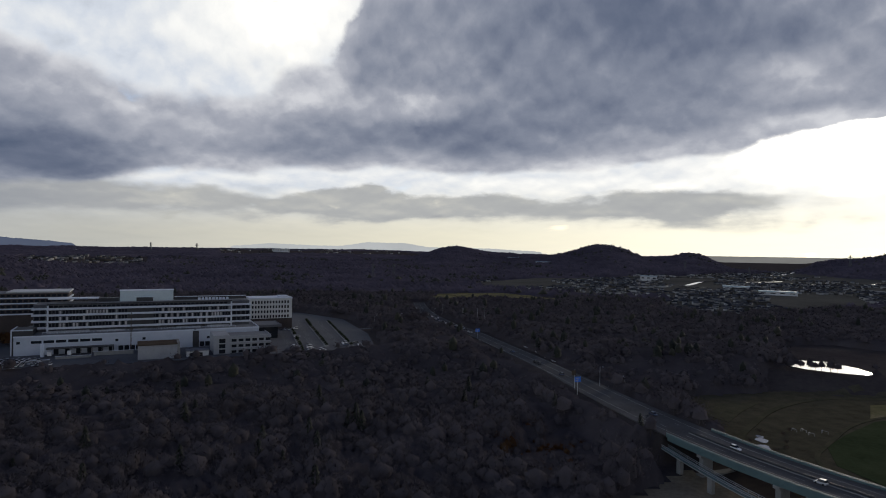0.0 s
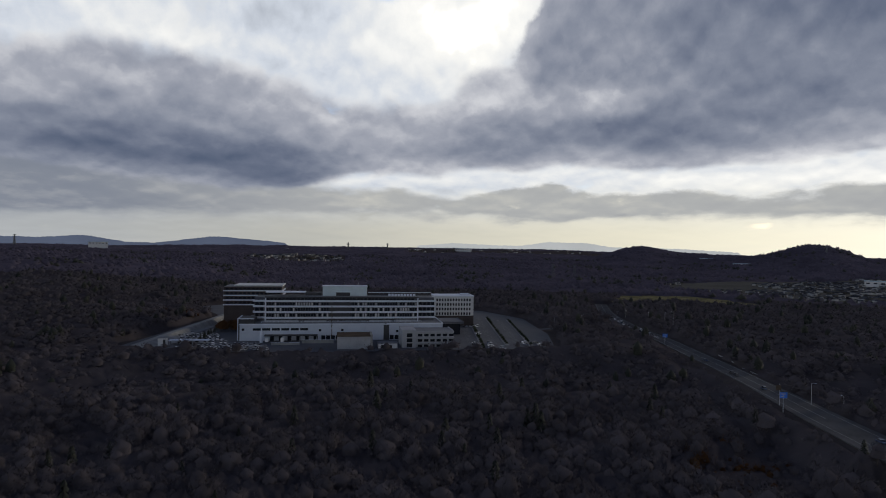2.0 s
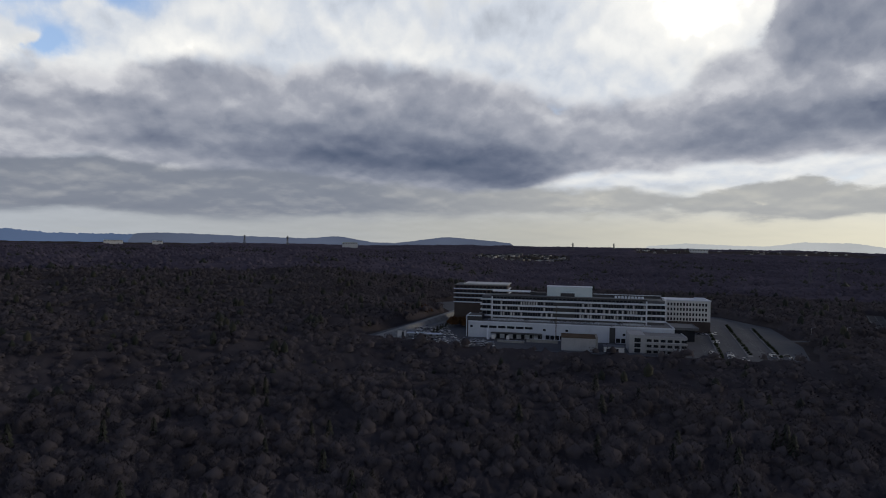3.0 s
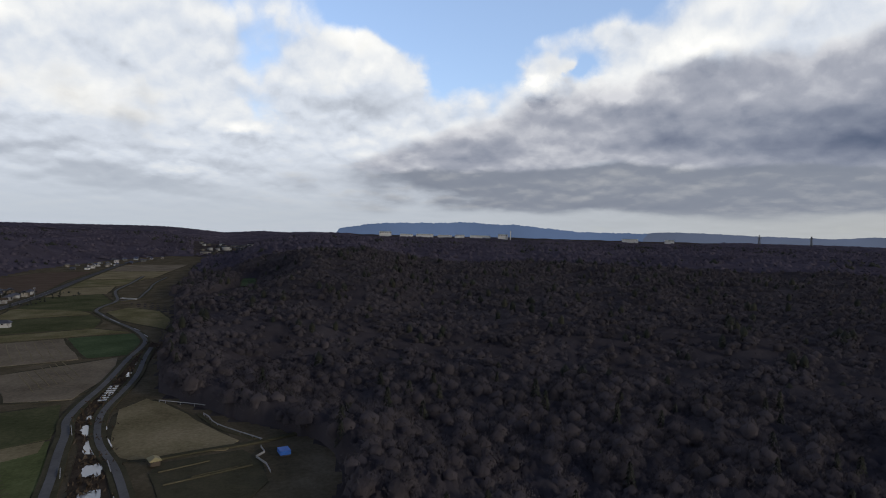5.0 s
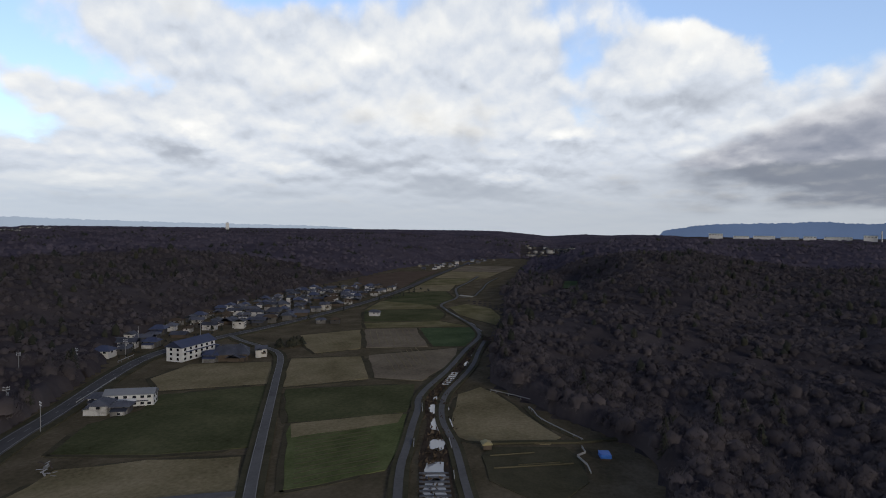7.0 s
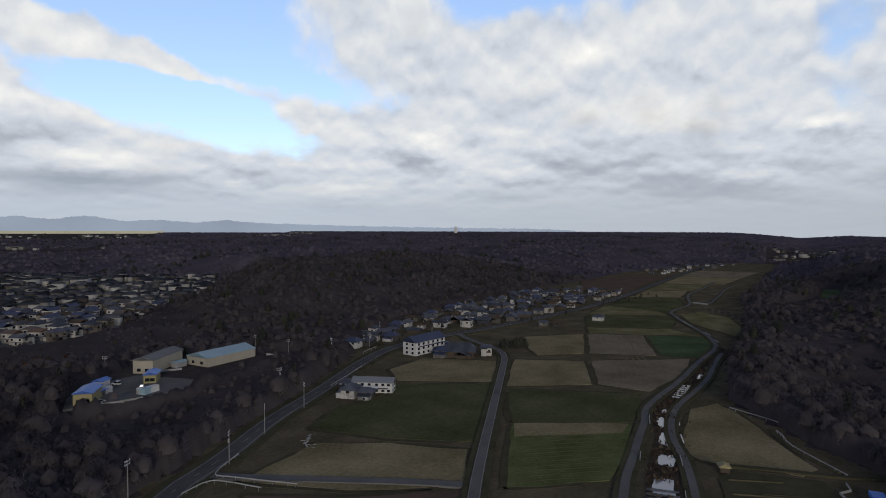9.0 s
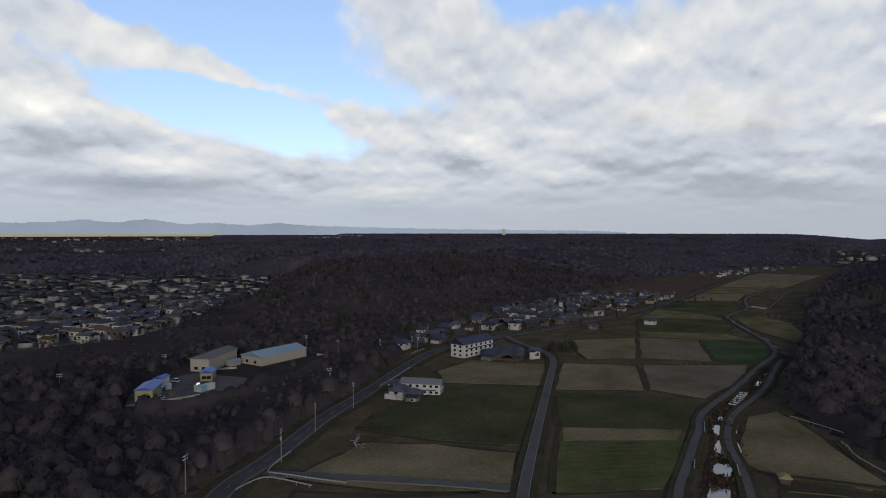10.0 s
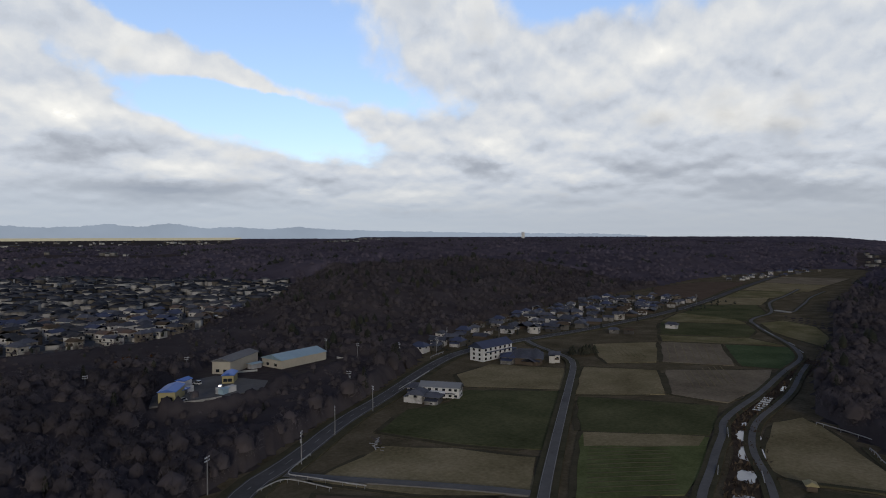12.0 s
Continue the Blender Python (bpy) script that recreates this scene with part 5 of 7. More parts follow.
make_hospital()
make_hospital_grounds()

# ---------------------------------------------------------------- highway and bridge
M_TEAL = material("teal_steel", [(0.07, 0.119, 0.126), (0.112, 0.175, 0.182)], 6, 0.6, fine=5)
M_GARDEN_GREEN = material("meadow_grass", [(0.03, 0.04, 0.02), (0.048, 0.06, 0.03), (0.066, 0.074, 0.04)], 14, 0.95, bump=0.06, fine=10)
M_SIGN_BLUE = material("blue_sign", [(0.03, 0.13, 0.5), (0.04, 0.17, 0.6)], 1, 0.5)
M_GUARD = material("white_guard_rail", [(0.255, 0.2625, 0.27), (0.345, 0.345, 0.345)], 3, 0.5)


def make_highway():
    rng = np.random.default_rng(9)
    pts = eased(HIGHWAY)
    bm = bmesh.new()
    run, rows = 0.0, []
    for i, p in enumerate(pts):
        d = (pts[min(i + 1, len(pts) - 1)] - pts[max(i - 1, 0)]).normalized()
        n = Vector((d.y, -d.x))
        half = 10.6 - 3.0 * min(max((run - 170) / 120, 0), 1)
        a, b = p - n * half, p + n * half
        rows.append([bm.verts.new(q) for q in ((a.x, a.y, 0), (b.x, b.y, 0), (b.x, b.y, -0.5), (a.x, a.y, -0.5))])
        if i + 1 < len(pts):
            run += (pts[i + 1] - p).length
    for a, b in zip(rows, rows[1:]):
        for i in range(4):
            bm.faces.new((a[i], a[(i + 1) % 4], b[(i + 1) % 4], b[i]))
    road = tagged(part("highway", bm, M_ASPHALT), "grey asphalt highway running from the bridge into the woods", "road", kind="structure")
    for off in (-6.4, 6.4):
        dashes("edge_line", HIGHWAY, off, 0.22, 100, 0, 0.012, M_PAINT, road)
    for off in (-3.3, 3.3):
        dashes("lane_dashes", HIGHWAY, off, 0.18, 6, 9, 0.012, M_PAINT, road, 0, 190)
    dashes("centre_line", HIGHWAY, 0, 0.22, 100, 0, 0.012, M_PAINT, road, 215)
    # the bridge over the low ground
    bridge = thing("road_bridge", pose(0, 0, 0), "concrete road bridge with teal edge beams and tall piers", "bridge")
    span = []
    run = 0.0
    for a, b in zip(pts, pts[1:]):
        if 12 < run < BRIDGE_END:
            span.append(a)
        run += (b - a).length
    for off in (-10.75, 10.45):
        bm = bmesh.new()
        ribbon_mesh(bm, span, off, off + 0.3, 0.8, 1.3)
        wall = part("parapet", bm, M_TEAL, bridge, "dark teal parapet")
        bm = bmesh.new()
        ribbon_mesh(bm, span, off - 0.06, off + 0.36, 1.12, 0.12)
        part("parapet_rail", bm, M_TEAL, wall)
    for off in (-10.2, -5.4, -0.6, 4.2, 9.0):
        bm = bmesh.new()
        ribbon_mesh(bm, span, off, off + 0.8, -0.5, 1.5)
        part("girder", bm, M_TEAL, bridge, "teal steel girder")
    bm = bmesh.new()
    ribbon_mesh(bm, span, -0.5, 0.5, 0.25, 0.25)
    part("median", bm, M_CONCRETE, bridge)
    bm = bmesh.new()
    ribbon_mesh(bm, span, -0.06, 0.06, 0.95, 0.7)
    part("median_barrier", bm, M_DARKWALL, bridge)
    step, since = 24.0, 8.0
    for a, b in zip(span, span[1:]):
        since += (b - a).length
        if since > step:
            since = 0.0
            d = (b - a).normalized()
            m = pose(a.x, a.y, 0, 0, 0, math.degrees(math.atan2(d.y, d.x)))
            g = ground_z(a.x, a.y)
            part("pier", boxes((-0.9, 0.9, -9.6, -5.2, g - 1, -2.9)), M_CONCRETE, bridge, m=m)
            pier = part("pier", boxes((-0.9, 0.9, 5.2, 9.6, g - 1, -2.9)), M_CONCRETE, bridge, m=m)
            part("pier_cap", boxes((-1.1, 1.1, -10.6, 10.6, -2.9, -2.0)), M_CONCRETE, pier)
            part("footing", boxes((-1.6, 1.6, -10.4, 10.4, g - 0.4, g + 0.5)), M_CONCRETE, pier)
    # lower walkway bridge beside it
    walk_line = [(118, 118), (106, 152), (93.5, 184), (87, 214), (84.3, 231)]
    low = thing("pipe_bridge", pose(0, 0, 0), "low teal truss walkway beside the road bridge", "bridge")
    wp = eased(walk_line)
    bm = bmesh.new()
    ribbon_mesh(bm, wp, -1.3, 1.3, -3.4, 0.35)
    part("deck", bm, M_TEAL, low)
    for off in (-1.35, 1.2):
        bm = bmesh.new()
        for top in (-2.3, -2.85):
            ribbon_mesh(bm, wp, off, off + 0.14, top, 0.14)
        ribbon_mesh(bm, wp, off, off + 0.2, -3.75, 0.35)
        part("rail", bm, M_METAL, low)
        fine = []
        for a, b in zip(wp, wp[1:]):
            k = max(1, int((b - a).length / 2.0))
            fine += [(a.lerp(b, i / k), (b - a).normalized()) for i in range(k)]
        spots = []
        for p, d in fine:
            spots.append((*(p + Vector((d.y, -d.x)) * (off + 0.07)), 0))
        stakes(low, spots[::2], -3.4, -2.3)
    for s in (0.12, 0.3, 0.48, 0.66, 0.84):
        p = wp[int(s * (len(wp) - 1))]
        g = ground_z(p.x, p.y)
        part("pier", boxes((-0.7, 0.7, -1.0, 1.0, g - 1 + 4.0, 0.24)), M_CONCRETE, low, m=pose(p.x, p.y, -4, 0, 0, 20))
    # signs, poles and rails
    for x, y, size, z in ((67.2, 303, 3.4, 5.2), (27.8, 479, 3.6, 5.4)):
        s = thing("road_sign", pose(x, y, 0, 0, 0, 20), "blue road direction sign on a steel post", "road sign", "road signs")
        bm = bmesh.new()
        rod(bm, (0, 0, -2), (0, 0, z + 2.4), 0.14, 0.1)
        part("post", bm, M_METAL, s)
        part("panel", boxes((-size / 2, size / 2, -0.2, -0.14, z, z + 2.6)), M_SIGN_BLUE, s)
        part("sign_bar", boxes((-size * 0.36, size * 0.3, -0.216, -0.204, z + 1.7, z + 2.05), (-size * 0.36, size * 0.1, -0.216, -0.204, z + 0.6, z + 0.95), (-0.1, 0.1, -0.216, -0.204, z + 0.3, z + 1.6)), M_GUARD, s, "white bars on the sign")
    s = thing("road_sign", pose(70.5, 305, 0, 0, 0, 20), "grey back of a road sign on a post", "road sign", "road signs")
    bm = bmesh.new()
    rod(bm, (0, 8, -2), (0, 8, 9.5), 0.16, 0.1)
    part("post", bm, M_METAL, s)
    part("panel", boxes((-1.9, 0.6, 7.8, 7.86, 6.6, 9.0)), M_RUSTROOF, s)
    for x, y, top in ((82, 318, 10), (92, 308, 9), (39, 562, 16), (33, 575, 14), (20, 590, 12), (0, 640, 12), (-8, 612, 10), (-38, 560, 10), (-60, 545, 9)):
        s = thing("street_lamp", pose(x, y, min(ground_z(x, y), 0), 0, 0, rng.uniform(0, 360)), "slim grey street lamp at the roadside", "street lamp", "highway lamps")
        bm = bmesh.new()
        rod(bm, (0, 0, -1), (0, 0, top), 0.16, 0.08)
        part("pole", bm, M_METAL, s)
        bm = bmesh.new()
        rod(bm, (0, 0, top), (1.6, 0, top + 0.4), 0.06, 0.05)
        part("arm", bm, M_METAL, s)
        part("lamp_head", boxes((1.4, 2.2, -0.14, 0.14, top + 0.32, top + 0.48)), M_BAND, s)
    for line in ([(58.8, 441), (64, 424), (69, 406), (72.4, 387)], [(87.9, 322), (91, 313), (95.5, 304), (95, 300), (93, 297)]):
        r = thing("guard_rail", pose(0, 0, 0), "white curved guard rail beside the highway", "guard rail", "highway guard rails")
        bm = bmesh.new()
        ribbon_mesh(bm, eased(line), -0.12, 0.12, lambda x, y: max(ground_z(x, y), -2) + 0.95, 0.4)
        part("beam", bm, M_GUARD, r)
        stakes(r, [(p.x, p.y, max(ground_z(p.x, p.y), -2)) for p in eased(line)[::2]], -0.5, 0.6)
    # traffic: along the line, side of the road
    at = []
    run = 0.0
    for a, b in zip(pts, pts[1:]):
        at.append((run, a, b))
        run += (b - a).length
    for s, side, back in ((103, -1.5, 0), (136, 1.6, 1), (183, 2.0, 1), (268, -2.5, 0), (300, -3.2, 0), (306, -3.2, 0), (345, -3, 0), (440, -2.4, 0), (447, -2.4, 0), (455, -2.4, 0), (462, -2.4, 0), (468, 2.2, 1), (476, -2.4, 0),
                          (484, 2, 1), (500, -2.4, 0), (508, -2.4, 0), (516, -2.2, 0), (524, -2.2, 0), (532, -2.2, 0), (541, -2.2, 0), (550, 2, 1), (560, -2, 0), (575, -2, 0)):
        run, a, b = [r for r in at if r[0] <= s][-1]
        d = (b - a).normalized()
        p = a + d * (s - run) + Vector((d.y, -d.x)) * side
        park(p.x, p.y, 0.01, math.degrees(math.atan2(d.y, d.x)) + 180 * back, "highway traffic", rng)
    acc = ribbon("access_road", ACCESS, -3.2, 3.2, lambda x, y: max(ground_z(x, y), -0.25) + 0.2, 0.6, M_LOT, "pale asphalt access road to the hospital car park", "road", "structure")


make_highway()


def make_garden():
    rng = np.random.default_rng(14)
    z = -7.95
    k = 78.0 / 70.0   # laid out on the valley level, sunk to the low ground
    for name, poly, mat, label in (("field", [(146, 226), (156, 248), (176, 266), (202, 286), (236, 298), (264, 268), (250, 220), (200, 185), (150, 205)], M_GARDEN_GREEN, "green grass field beyond the bridge"),
                                   ("field", [(204, 292), (222, 318), (262, 322), (282, 290), (240, 304)], M_FIELD_MIX, "olive meadow behind the green field"),
                                   ("field", [(132, 282), (148, 302), (164, 318), (142, 318), (128, 292)], M_VERGE, "olive meadow beside the farm track")):
        bm = bmesh.new()
        prism(bm, poly, z - 0.3, z + 0.15)
        t = thing(name, pose(0, 0, 0), label, "field", "fields below the bridge")
        part("turf", bm, mat, t)
    ribbon("farm_track", [(112, 218), (117, 236), (121.4, 248), (129, 264), (139.8, 276.5), (161.7, 303.6), (191.3, 325.6), (217, 333), (250, 330)], -1.5, 1.5, z + 0.25, 0.4, M_VERGE, "grey farm track curving below the bridge", "track", "structure")
    ribbon("farm_track", [(140, 205), (138, 218), (143, 235.5), (158.4, 251), (186, 280), (214, 296), (250, 306)], -0.9, 0.9, z + 0.22, 0.4, M_VERGE, "faint grass track round the field", "track", "structure")
    for x, y, r in ((133.7, 255.9, 2.6), (129.4, 246.5, 3.2), (135.5, 261, 1.6)):
        bm = bmesh.new()
        ring = [(x + math.cos(q * 0.45) * r * rng.uniform(0.7, 1.15), y + math.sin(q * 0.45) * r * rng.uniform(1.0, 1.5)) for q in range(14)]
        prism(bm, ring, z - 0.3, z + 0.06)
        tagged(part("ditch_water", bm, M_PALE_WATER), "ditch water by the track, pale sky reflection put into its colour", "water", kind="structure")
    for i, (x, y, s) in enumerate(((131, 240, 1.4), (127, 252, 1.2), (138, 266, 1.5), (141, 251, 1.3), (137, 243, 1.2), (146, 262, 1.4), (152, 268, 1.2))):
        v, f = broadleaf(rng, 130, 2.4, s)[1][:2]
        t = thing("bush", pose(x, y, z), "low brown bush by the farm track", "bush", "bushes by the track")
        o = link_mesh("crown", v, f, M_REED)
        o.parent = t
    for i, (x, y) in enumerate(((139, 240), (142.5, 239.5), (143, 235), (150, 238))):
        t = thing("pipe_trellis", pose(x * k, y * k, z, 0, 0, 20 + 8 * i), "white bent pipe frame in a garden plot", "trellis", "garden trellises")
        part("frame", boxes((0, 0.1, 0, 0.1, 0, 1.3), (0, 0.1, 2.5, 2.6, 0, 1.3), (0, 0.1, 0, 2.6, 1.2, 1.3), (0, 1.4, 2.5, 2.6, 1.2, 1.3), (1.4, 1.5, 2.5, 2.6, 0, 1.3)), M_GUARD, t)
    bm = bmesh.new()
    prism(bm, [(p[0], p[1]) for p in POND], -2.6, -0.95)
    tagged(part("pond", bm, M_WATER), "still pond that mirrors the bright sky", "pond", kind="structure")


# ---------------------------------------------------------------- farming valley
M_STRAW = material("thin_straw", [(0.065, 0.0611, 0.039), (0.0975, 0.0884, 0.0559), (0.1235, 0.1105, 0.0728)], 5, 0.95, fine=9)
M_LANE = material("worn_lane_asphalt", [(0.1009, 0.09918, 0.09918), (0.1392, 0.1374, 0.1357), (0.174, 0.1723, 0.1687)], 12, 0.9, fine=9)
# pale base colour stands in for bright sky mirrored in the water
M_PALE_WATER = water("pale_mirror_water", (0.30, 0.31, 0.33), 0.12, 0.01)
M_VALLEY = material("valley_grass_and_earth", [(0.05031, 0.04394, 0.02728), (0.1075, 0.09017, 0.05816), (0.1752, 0.1439, 0.09954)], 16, 0.95, bump=0.1, fine=10)
M_BANK = material("dark_bank_grass", [(0.04437, 0.0419, 0.02712), (0.07395, 0.06656, 0.04437), (0.1035, 0.08874, 0.06162)], 7, 0.95, bump=0.1, fine=9)
M_REED = material("dead_reeds", [(0.042, 0.0324, 0.024), (0.072, 0.0552, 0.0408), (0.108, 0.084, 0.0624)], 3, 0.95, island=0.3)
M_BLUE_SHEET = material("blue_sheeting", [(0.03, 0.12, 0.45), (0.05, 0.18, 0.6)], 2, 0.5)
M_BLUE_ROOF = material("blue_metal_roof", [(0.06, 0.15, 0.5), (0.09, 0.2, 0.6)], 4, 0.45, fine=5)
M_PALE_ROOF = material("pale_blue_metal_roof", [(0.22, 0.33, 0.42), (0.30, 0.42, 0.50)], 8, 0.45, fine=5)
M_TILE = material("grey_roof_tiles", [(0.03, 0.034, 0.048), (0.052, 0.058, 0.08), (0.09, 0.098, 0.128)], 5, 0.75, fine=9, per_object=0.35)
M_TILE_BLUE = material("blue_roof_tiles", [(0.035, 0.045, 0.09), (0.055, 0.07, 0.13)], 5, 0.65, fine=9)
M_PLASTER = material("house_plaster", [(0.0486, 0.04666, 0.04568), (0.09238, 0.08942, 0.08748), (0.175, 0.172, 0.1682), (0.4277, 0.4277, 0.4326)], 9, 0.85, fine=5, per_object=0.7)
M_TIMBER = material("dark_timber_wall", [(0.05, 0.04, 0.032), (0.09, 0.07, 0.055)], 4, 0.85)
M_BEIGE = material("beige_cladding", [(0.3024, 0.2808, 0.2376), (0.3744, 0.3528, 0.3024)], 8, 0.8, fine=5)
M_YELLOW = material("yellow_cladding", [(0.255, 0.225, 0.12), (0.315, 0.2775, 0.15)], 6, 0.8, fine=5)
M_BROWN_FIELD = material("reddish_fallow", [(0.078, 0.0585, 0.0442), (0.117, 0.0858, 0.065), (0.143, 0.1105, 0.0806)], 18, 0.95, bump=0.1, fine=12)
M_MOWN = material("mown_grass", [(0.04744, 0.05742, 0.02417), (0.1011, 0.1169, 0.04897), (0.1646, 0.1795, 0.08587)], 12, 0.95, bump=0.06, fine=10)
M_GREEN_BRIGHT = material("young_wheat", [(0.03839, 0.05484, 0.02742), (0.0715, 0.09956, 0.0498), (0.1113, 0.1421, 0.07728)], 22, 0.95, bump=0.05, fine=14)

FIELDS = [
    ("dry rice stubble field with pale straw", M_FIELD_DRY, [(-88, -155), (-120, -165), (-136, -148), (-149, -124), (-127, -107), (-104, -128)]),
    ("dark green winter crop field", M_FIELD_GREEN, [(-128, -178), (-152, -193), (-172, -190), (-192, -200), (-222, -170), (-157, -127), (-140, -150)]),
    ("brown stubble field by the white hall", M_FIELD_DRY, [(-196, -206), (-210, -225), (-240, -232), (-262, -198), (-225, -171)]),
    ("green field with mown stripes", M_MOWN, [(-134, -98), (-180, -129), (-209, -97), (-182, -86), (-158, -79)]),
    ("tan strip of stubble beside the striped field", M_FIELD_DRY, [(-169, -121), (-181, -129), (-209, -98), (-198, -95)]),
    ("dark green vegetable field", M_FIELD_GREEN, [(-182, -131), (-220, -160), (-250, -112), (-231, -104), (-211, -98)]),
    ("pale fallow field", M_FIELD_DRY, [(-222, -163), (-272, -194), (-293, -163), (-251, -136)]),
    ("grey ploughed field", M_FIELD_SOIL, [(-254, -134), (-297, -161), (-338, -124), (-300, -113), (-258, -112)]),
    ("ochre stubble field by the park trees", M_FIELD_DRY, [(-302, -205), (-334, -230), (-370, -207), (-312, -174), (-290, -190)]),
    ("grey brown ploughed field with faint rows", M_FIELD_SOIL, [(-315, -172), (-373, -205), (-392, -175), (-334, -141)]),
    ("bright green wheat field", M_GREEN_BRIGHT, [(-336, -139), (-394, -173), (-414, -141), (-388, -128), (-345, -121)]),
    ("olive stubble field", M_FIELD_MIX, [(-378, -207), (-398, -219), (-430, -172), (-418, -146), (-398, -174)]),
    ("green field below the village road", M_FIELD_GREEN, [(-402, -222), (-458, -252), (-494, -200), (-470, -184), (-434, -174)]),
    ("brown field below the road", M_FIELD_MIX, [(-462, -254), (-520, -270), (-556, -262), (-505, -206), (-498, -202)]),
    ("green terrace field", M_FIELD_GREEN, [(-525, -268), (-600, -288), (-640, -250), (-580, -218), (-515, -208)]),
    ("pale terrace field", M_FIELD_DRY, [(-605, -290), (-690, -308), (-720, -268), (-680, -256), (-646, -248)]),
    ("green terrace field further up", M_FIELD_MIX, [(-695, -310), (-790, -328), (-830, -270), (-760, -266), (-725, -268)]),
    ("far pale field", M_FIELD_DRY, [(-800, -332), (-940, -362), (-960, -280), (-840, -266)]),
    ("far brown field", M_FIELD_SOIL, [(-950, -364), (-1100, -392), (-1130, -300), (-968, -282)]),
    ("reddish fallow slope behind the road", M_BROWN_FIELD, [(-640, -306), (-780, -345), (-930, -375), (-900, -430), (-760, -428), (-655, -370)]),
    ("pale sandy field beside the stream", M_FIELD_DRY, [(-190, -66), (-196, -73), (-216, -81), (-243, -88), (-258, -84), (-252, -76), (-236, -62), (-222, -52), (-206, -38), (-198, -40)]),
    ("dark garden plot below the sandy field", M_VERGE, [(-162, -50), (-180, -58), (-188, -57), (-197, -36), (-188, -28), (-172, -24), (-152, -30)]),
    ("small green field between the trees", M_FIELD_GREEN, [(-572, -128), (-600, -142), (-618, -132), (-588, -118)]),
    ("green clearing field in the wood", M_GREEN_BRIGHT, [(-690, -112), (-700, -130), (-800, -146), (-806, -132)]),
    ("brown corner field by the road", M_BROWN_FIELD, [(-60, -118), (-84, -146), (-100, -126), (-126, -104), (-100, -70), (-70, -84)]),
    ("olive bank beside the stream", M_FIELD_MIX, [(-430, -128), (-470, -172), (-512, -196), (-540, -190), (-520, -160), (-470, -136)]),
]
LEFT_BANK = [(-120, -58), (-159, -76), (-178, -82), (-197, -89), (-216, -95), (-228, -101), (-250, -105), (-281, -108), (-335, -118), (-372, -122), (-392, -128), (-425, -145), (-473, -180), (-500, -196), (-514, -206), (-540, -212), (-583, -213), (-640, -238), (-678, -252), (-753, -263), (-860, -285)]
RIGHT_BANK = [(-120, -36), (-157, -55), (-172, -62), (-186, -69), (-200, -78), (-212, -84), (-228, -90), (-244, -94), (-274, -97), (-300, -101), (-335, -110), (-365, -116)]
UPPER_BANK = [(-583, -213), (-600, -202), (-640, -212), (-690, -222), (-760, -240), (-850, -252)]
LANE = [(-112, -92), (-128, -104), (-160, -125.5), (-200, -152), (-240, -178.5), (-271, -199), (-286, -214), (-300, -250), (-312, -268)]


def make_fields():
    rng = np.random.default_rng(21)
    for i, (label, mat, poly) in enumerate(FIELDS):
        f = thing("field", pose(0, 0, 0), label, "field", "valley fields")
        bm = bmesh.new()
        z = 0.12 + 0.02 * (i % 5)
        n = len(poly)
        cx, cy = sum(p[0] for p in poly) / n, sum(p[1] for p in poly) / n
        pts = []
        for a, b in zip(poly, poly[1:] + poly[:1]):
            steps = max(2, int(math.dist(a, b) / 9))
            for s in range(steps):
                k = s / steps
                pts.append((a[0] + (b[0] - a[0]) * k + rng.uniform(-0.6, 0.6), a[1] + (b[1] - a[1]) * k + rng.uniform(-0.6, 0.6)))
        lift = 2.0 if cx < -560 and cy > -160 else 0.0
        prism(bm, pts, -0.6 + lift * 1.9, z + lift * 2.2)
        part("soil", bm, mat, f)
        if "garden plot" in label:
            continue
        # dark ditch and bank round the field
        rim = bmesh.new()
        loop = [Vector((p[0] + (p[0] - cx) * 0.035, p[1] + (p[1] - cy) * 0.035)) for p in pts[::2]]
        ribbon_mesh(rim, loop + loop[:1], -1.3, 1.1, 0.06 + 0.012 * (i % 4) + lift * 2.2, 0.5)
        part("bank", rim, M_BANK, f, "dark grassy bank")
    # mown strips of the striped field, and rows elsewhere
    for (ax, ay), (bx, by), (cx, cy), n, w, mat in (((-137, -97), (-158, -81), (-170, -119), 11, 0.35, M_STRAW), ((-266, -131), (-298, -153), (-298, -124), 7, 0.35, M_FIELD_DRY),
                                                    ((-322, -174), (-370, -202), (-338, -148), 7, 0.35, M_FIELD_DRY), ((-313, -201), (-332, -219), (-318, -182), 6, 0.35, M_FIELD_MIX)):
        t = thing("straw_bed", pose(0, 0, 0), "faint straw rows lying on a field", "straw bed", "field rows")
        for i in range(n):
            k = (i + 0.5) / n
            p, q = Vector((ax + (cx - ax) * k, ay + (cy - ay) * k)), Vector((bx + (cx - ax) * k, by + (cy - ay) * k))
            bm = bmesh.new()
            mid = [p.lerp(q, s / 6) + Vector((rng.uniform(-0.3, 0.3), rng.uniform(-0.3, 0.3))) for s in range(7)]
            ribbon_mesh(bm, mid, -w / 2, w / 2, 0.27, 0.1)
            part("straw", bm, mat, t)
    # garden beds with white sheeting
    for a, b, w in (((-171, -51), (-184, -30), 0.5), ((-180, -55), (-188, -43), 0.3), ((-176, -45), (-183, -34), 0.35)):
        t = thing("garden_bed", pose(0, 0, 0), "narrow garden bed under pale sheeting", "garden bed", "garden beds")
        bm = bmesh.new()
        ribbon_mesh(bm, [Vector(a).lerp(Vector(b), s / 8) for s in range(9)], -w / 2, w / 2, 0.5, 0.4)
        part("sheeting", bm, M_STRAW, t)


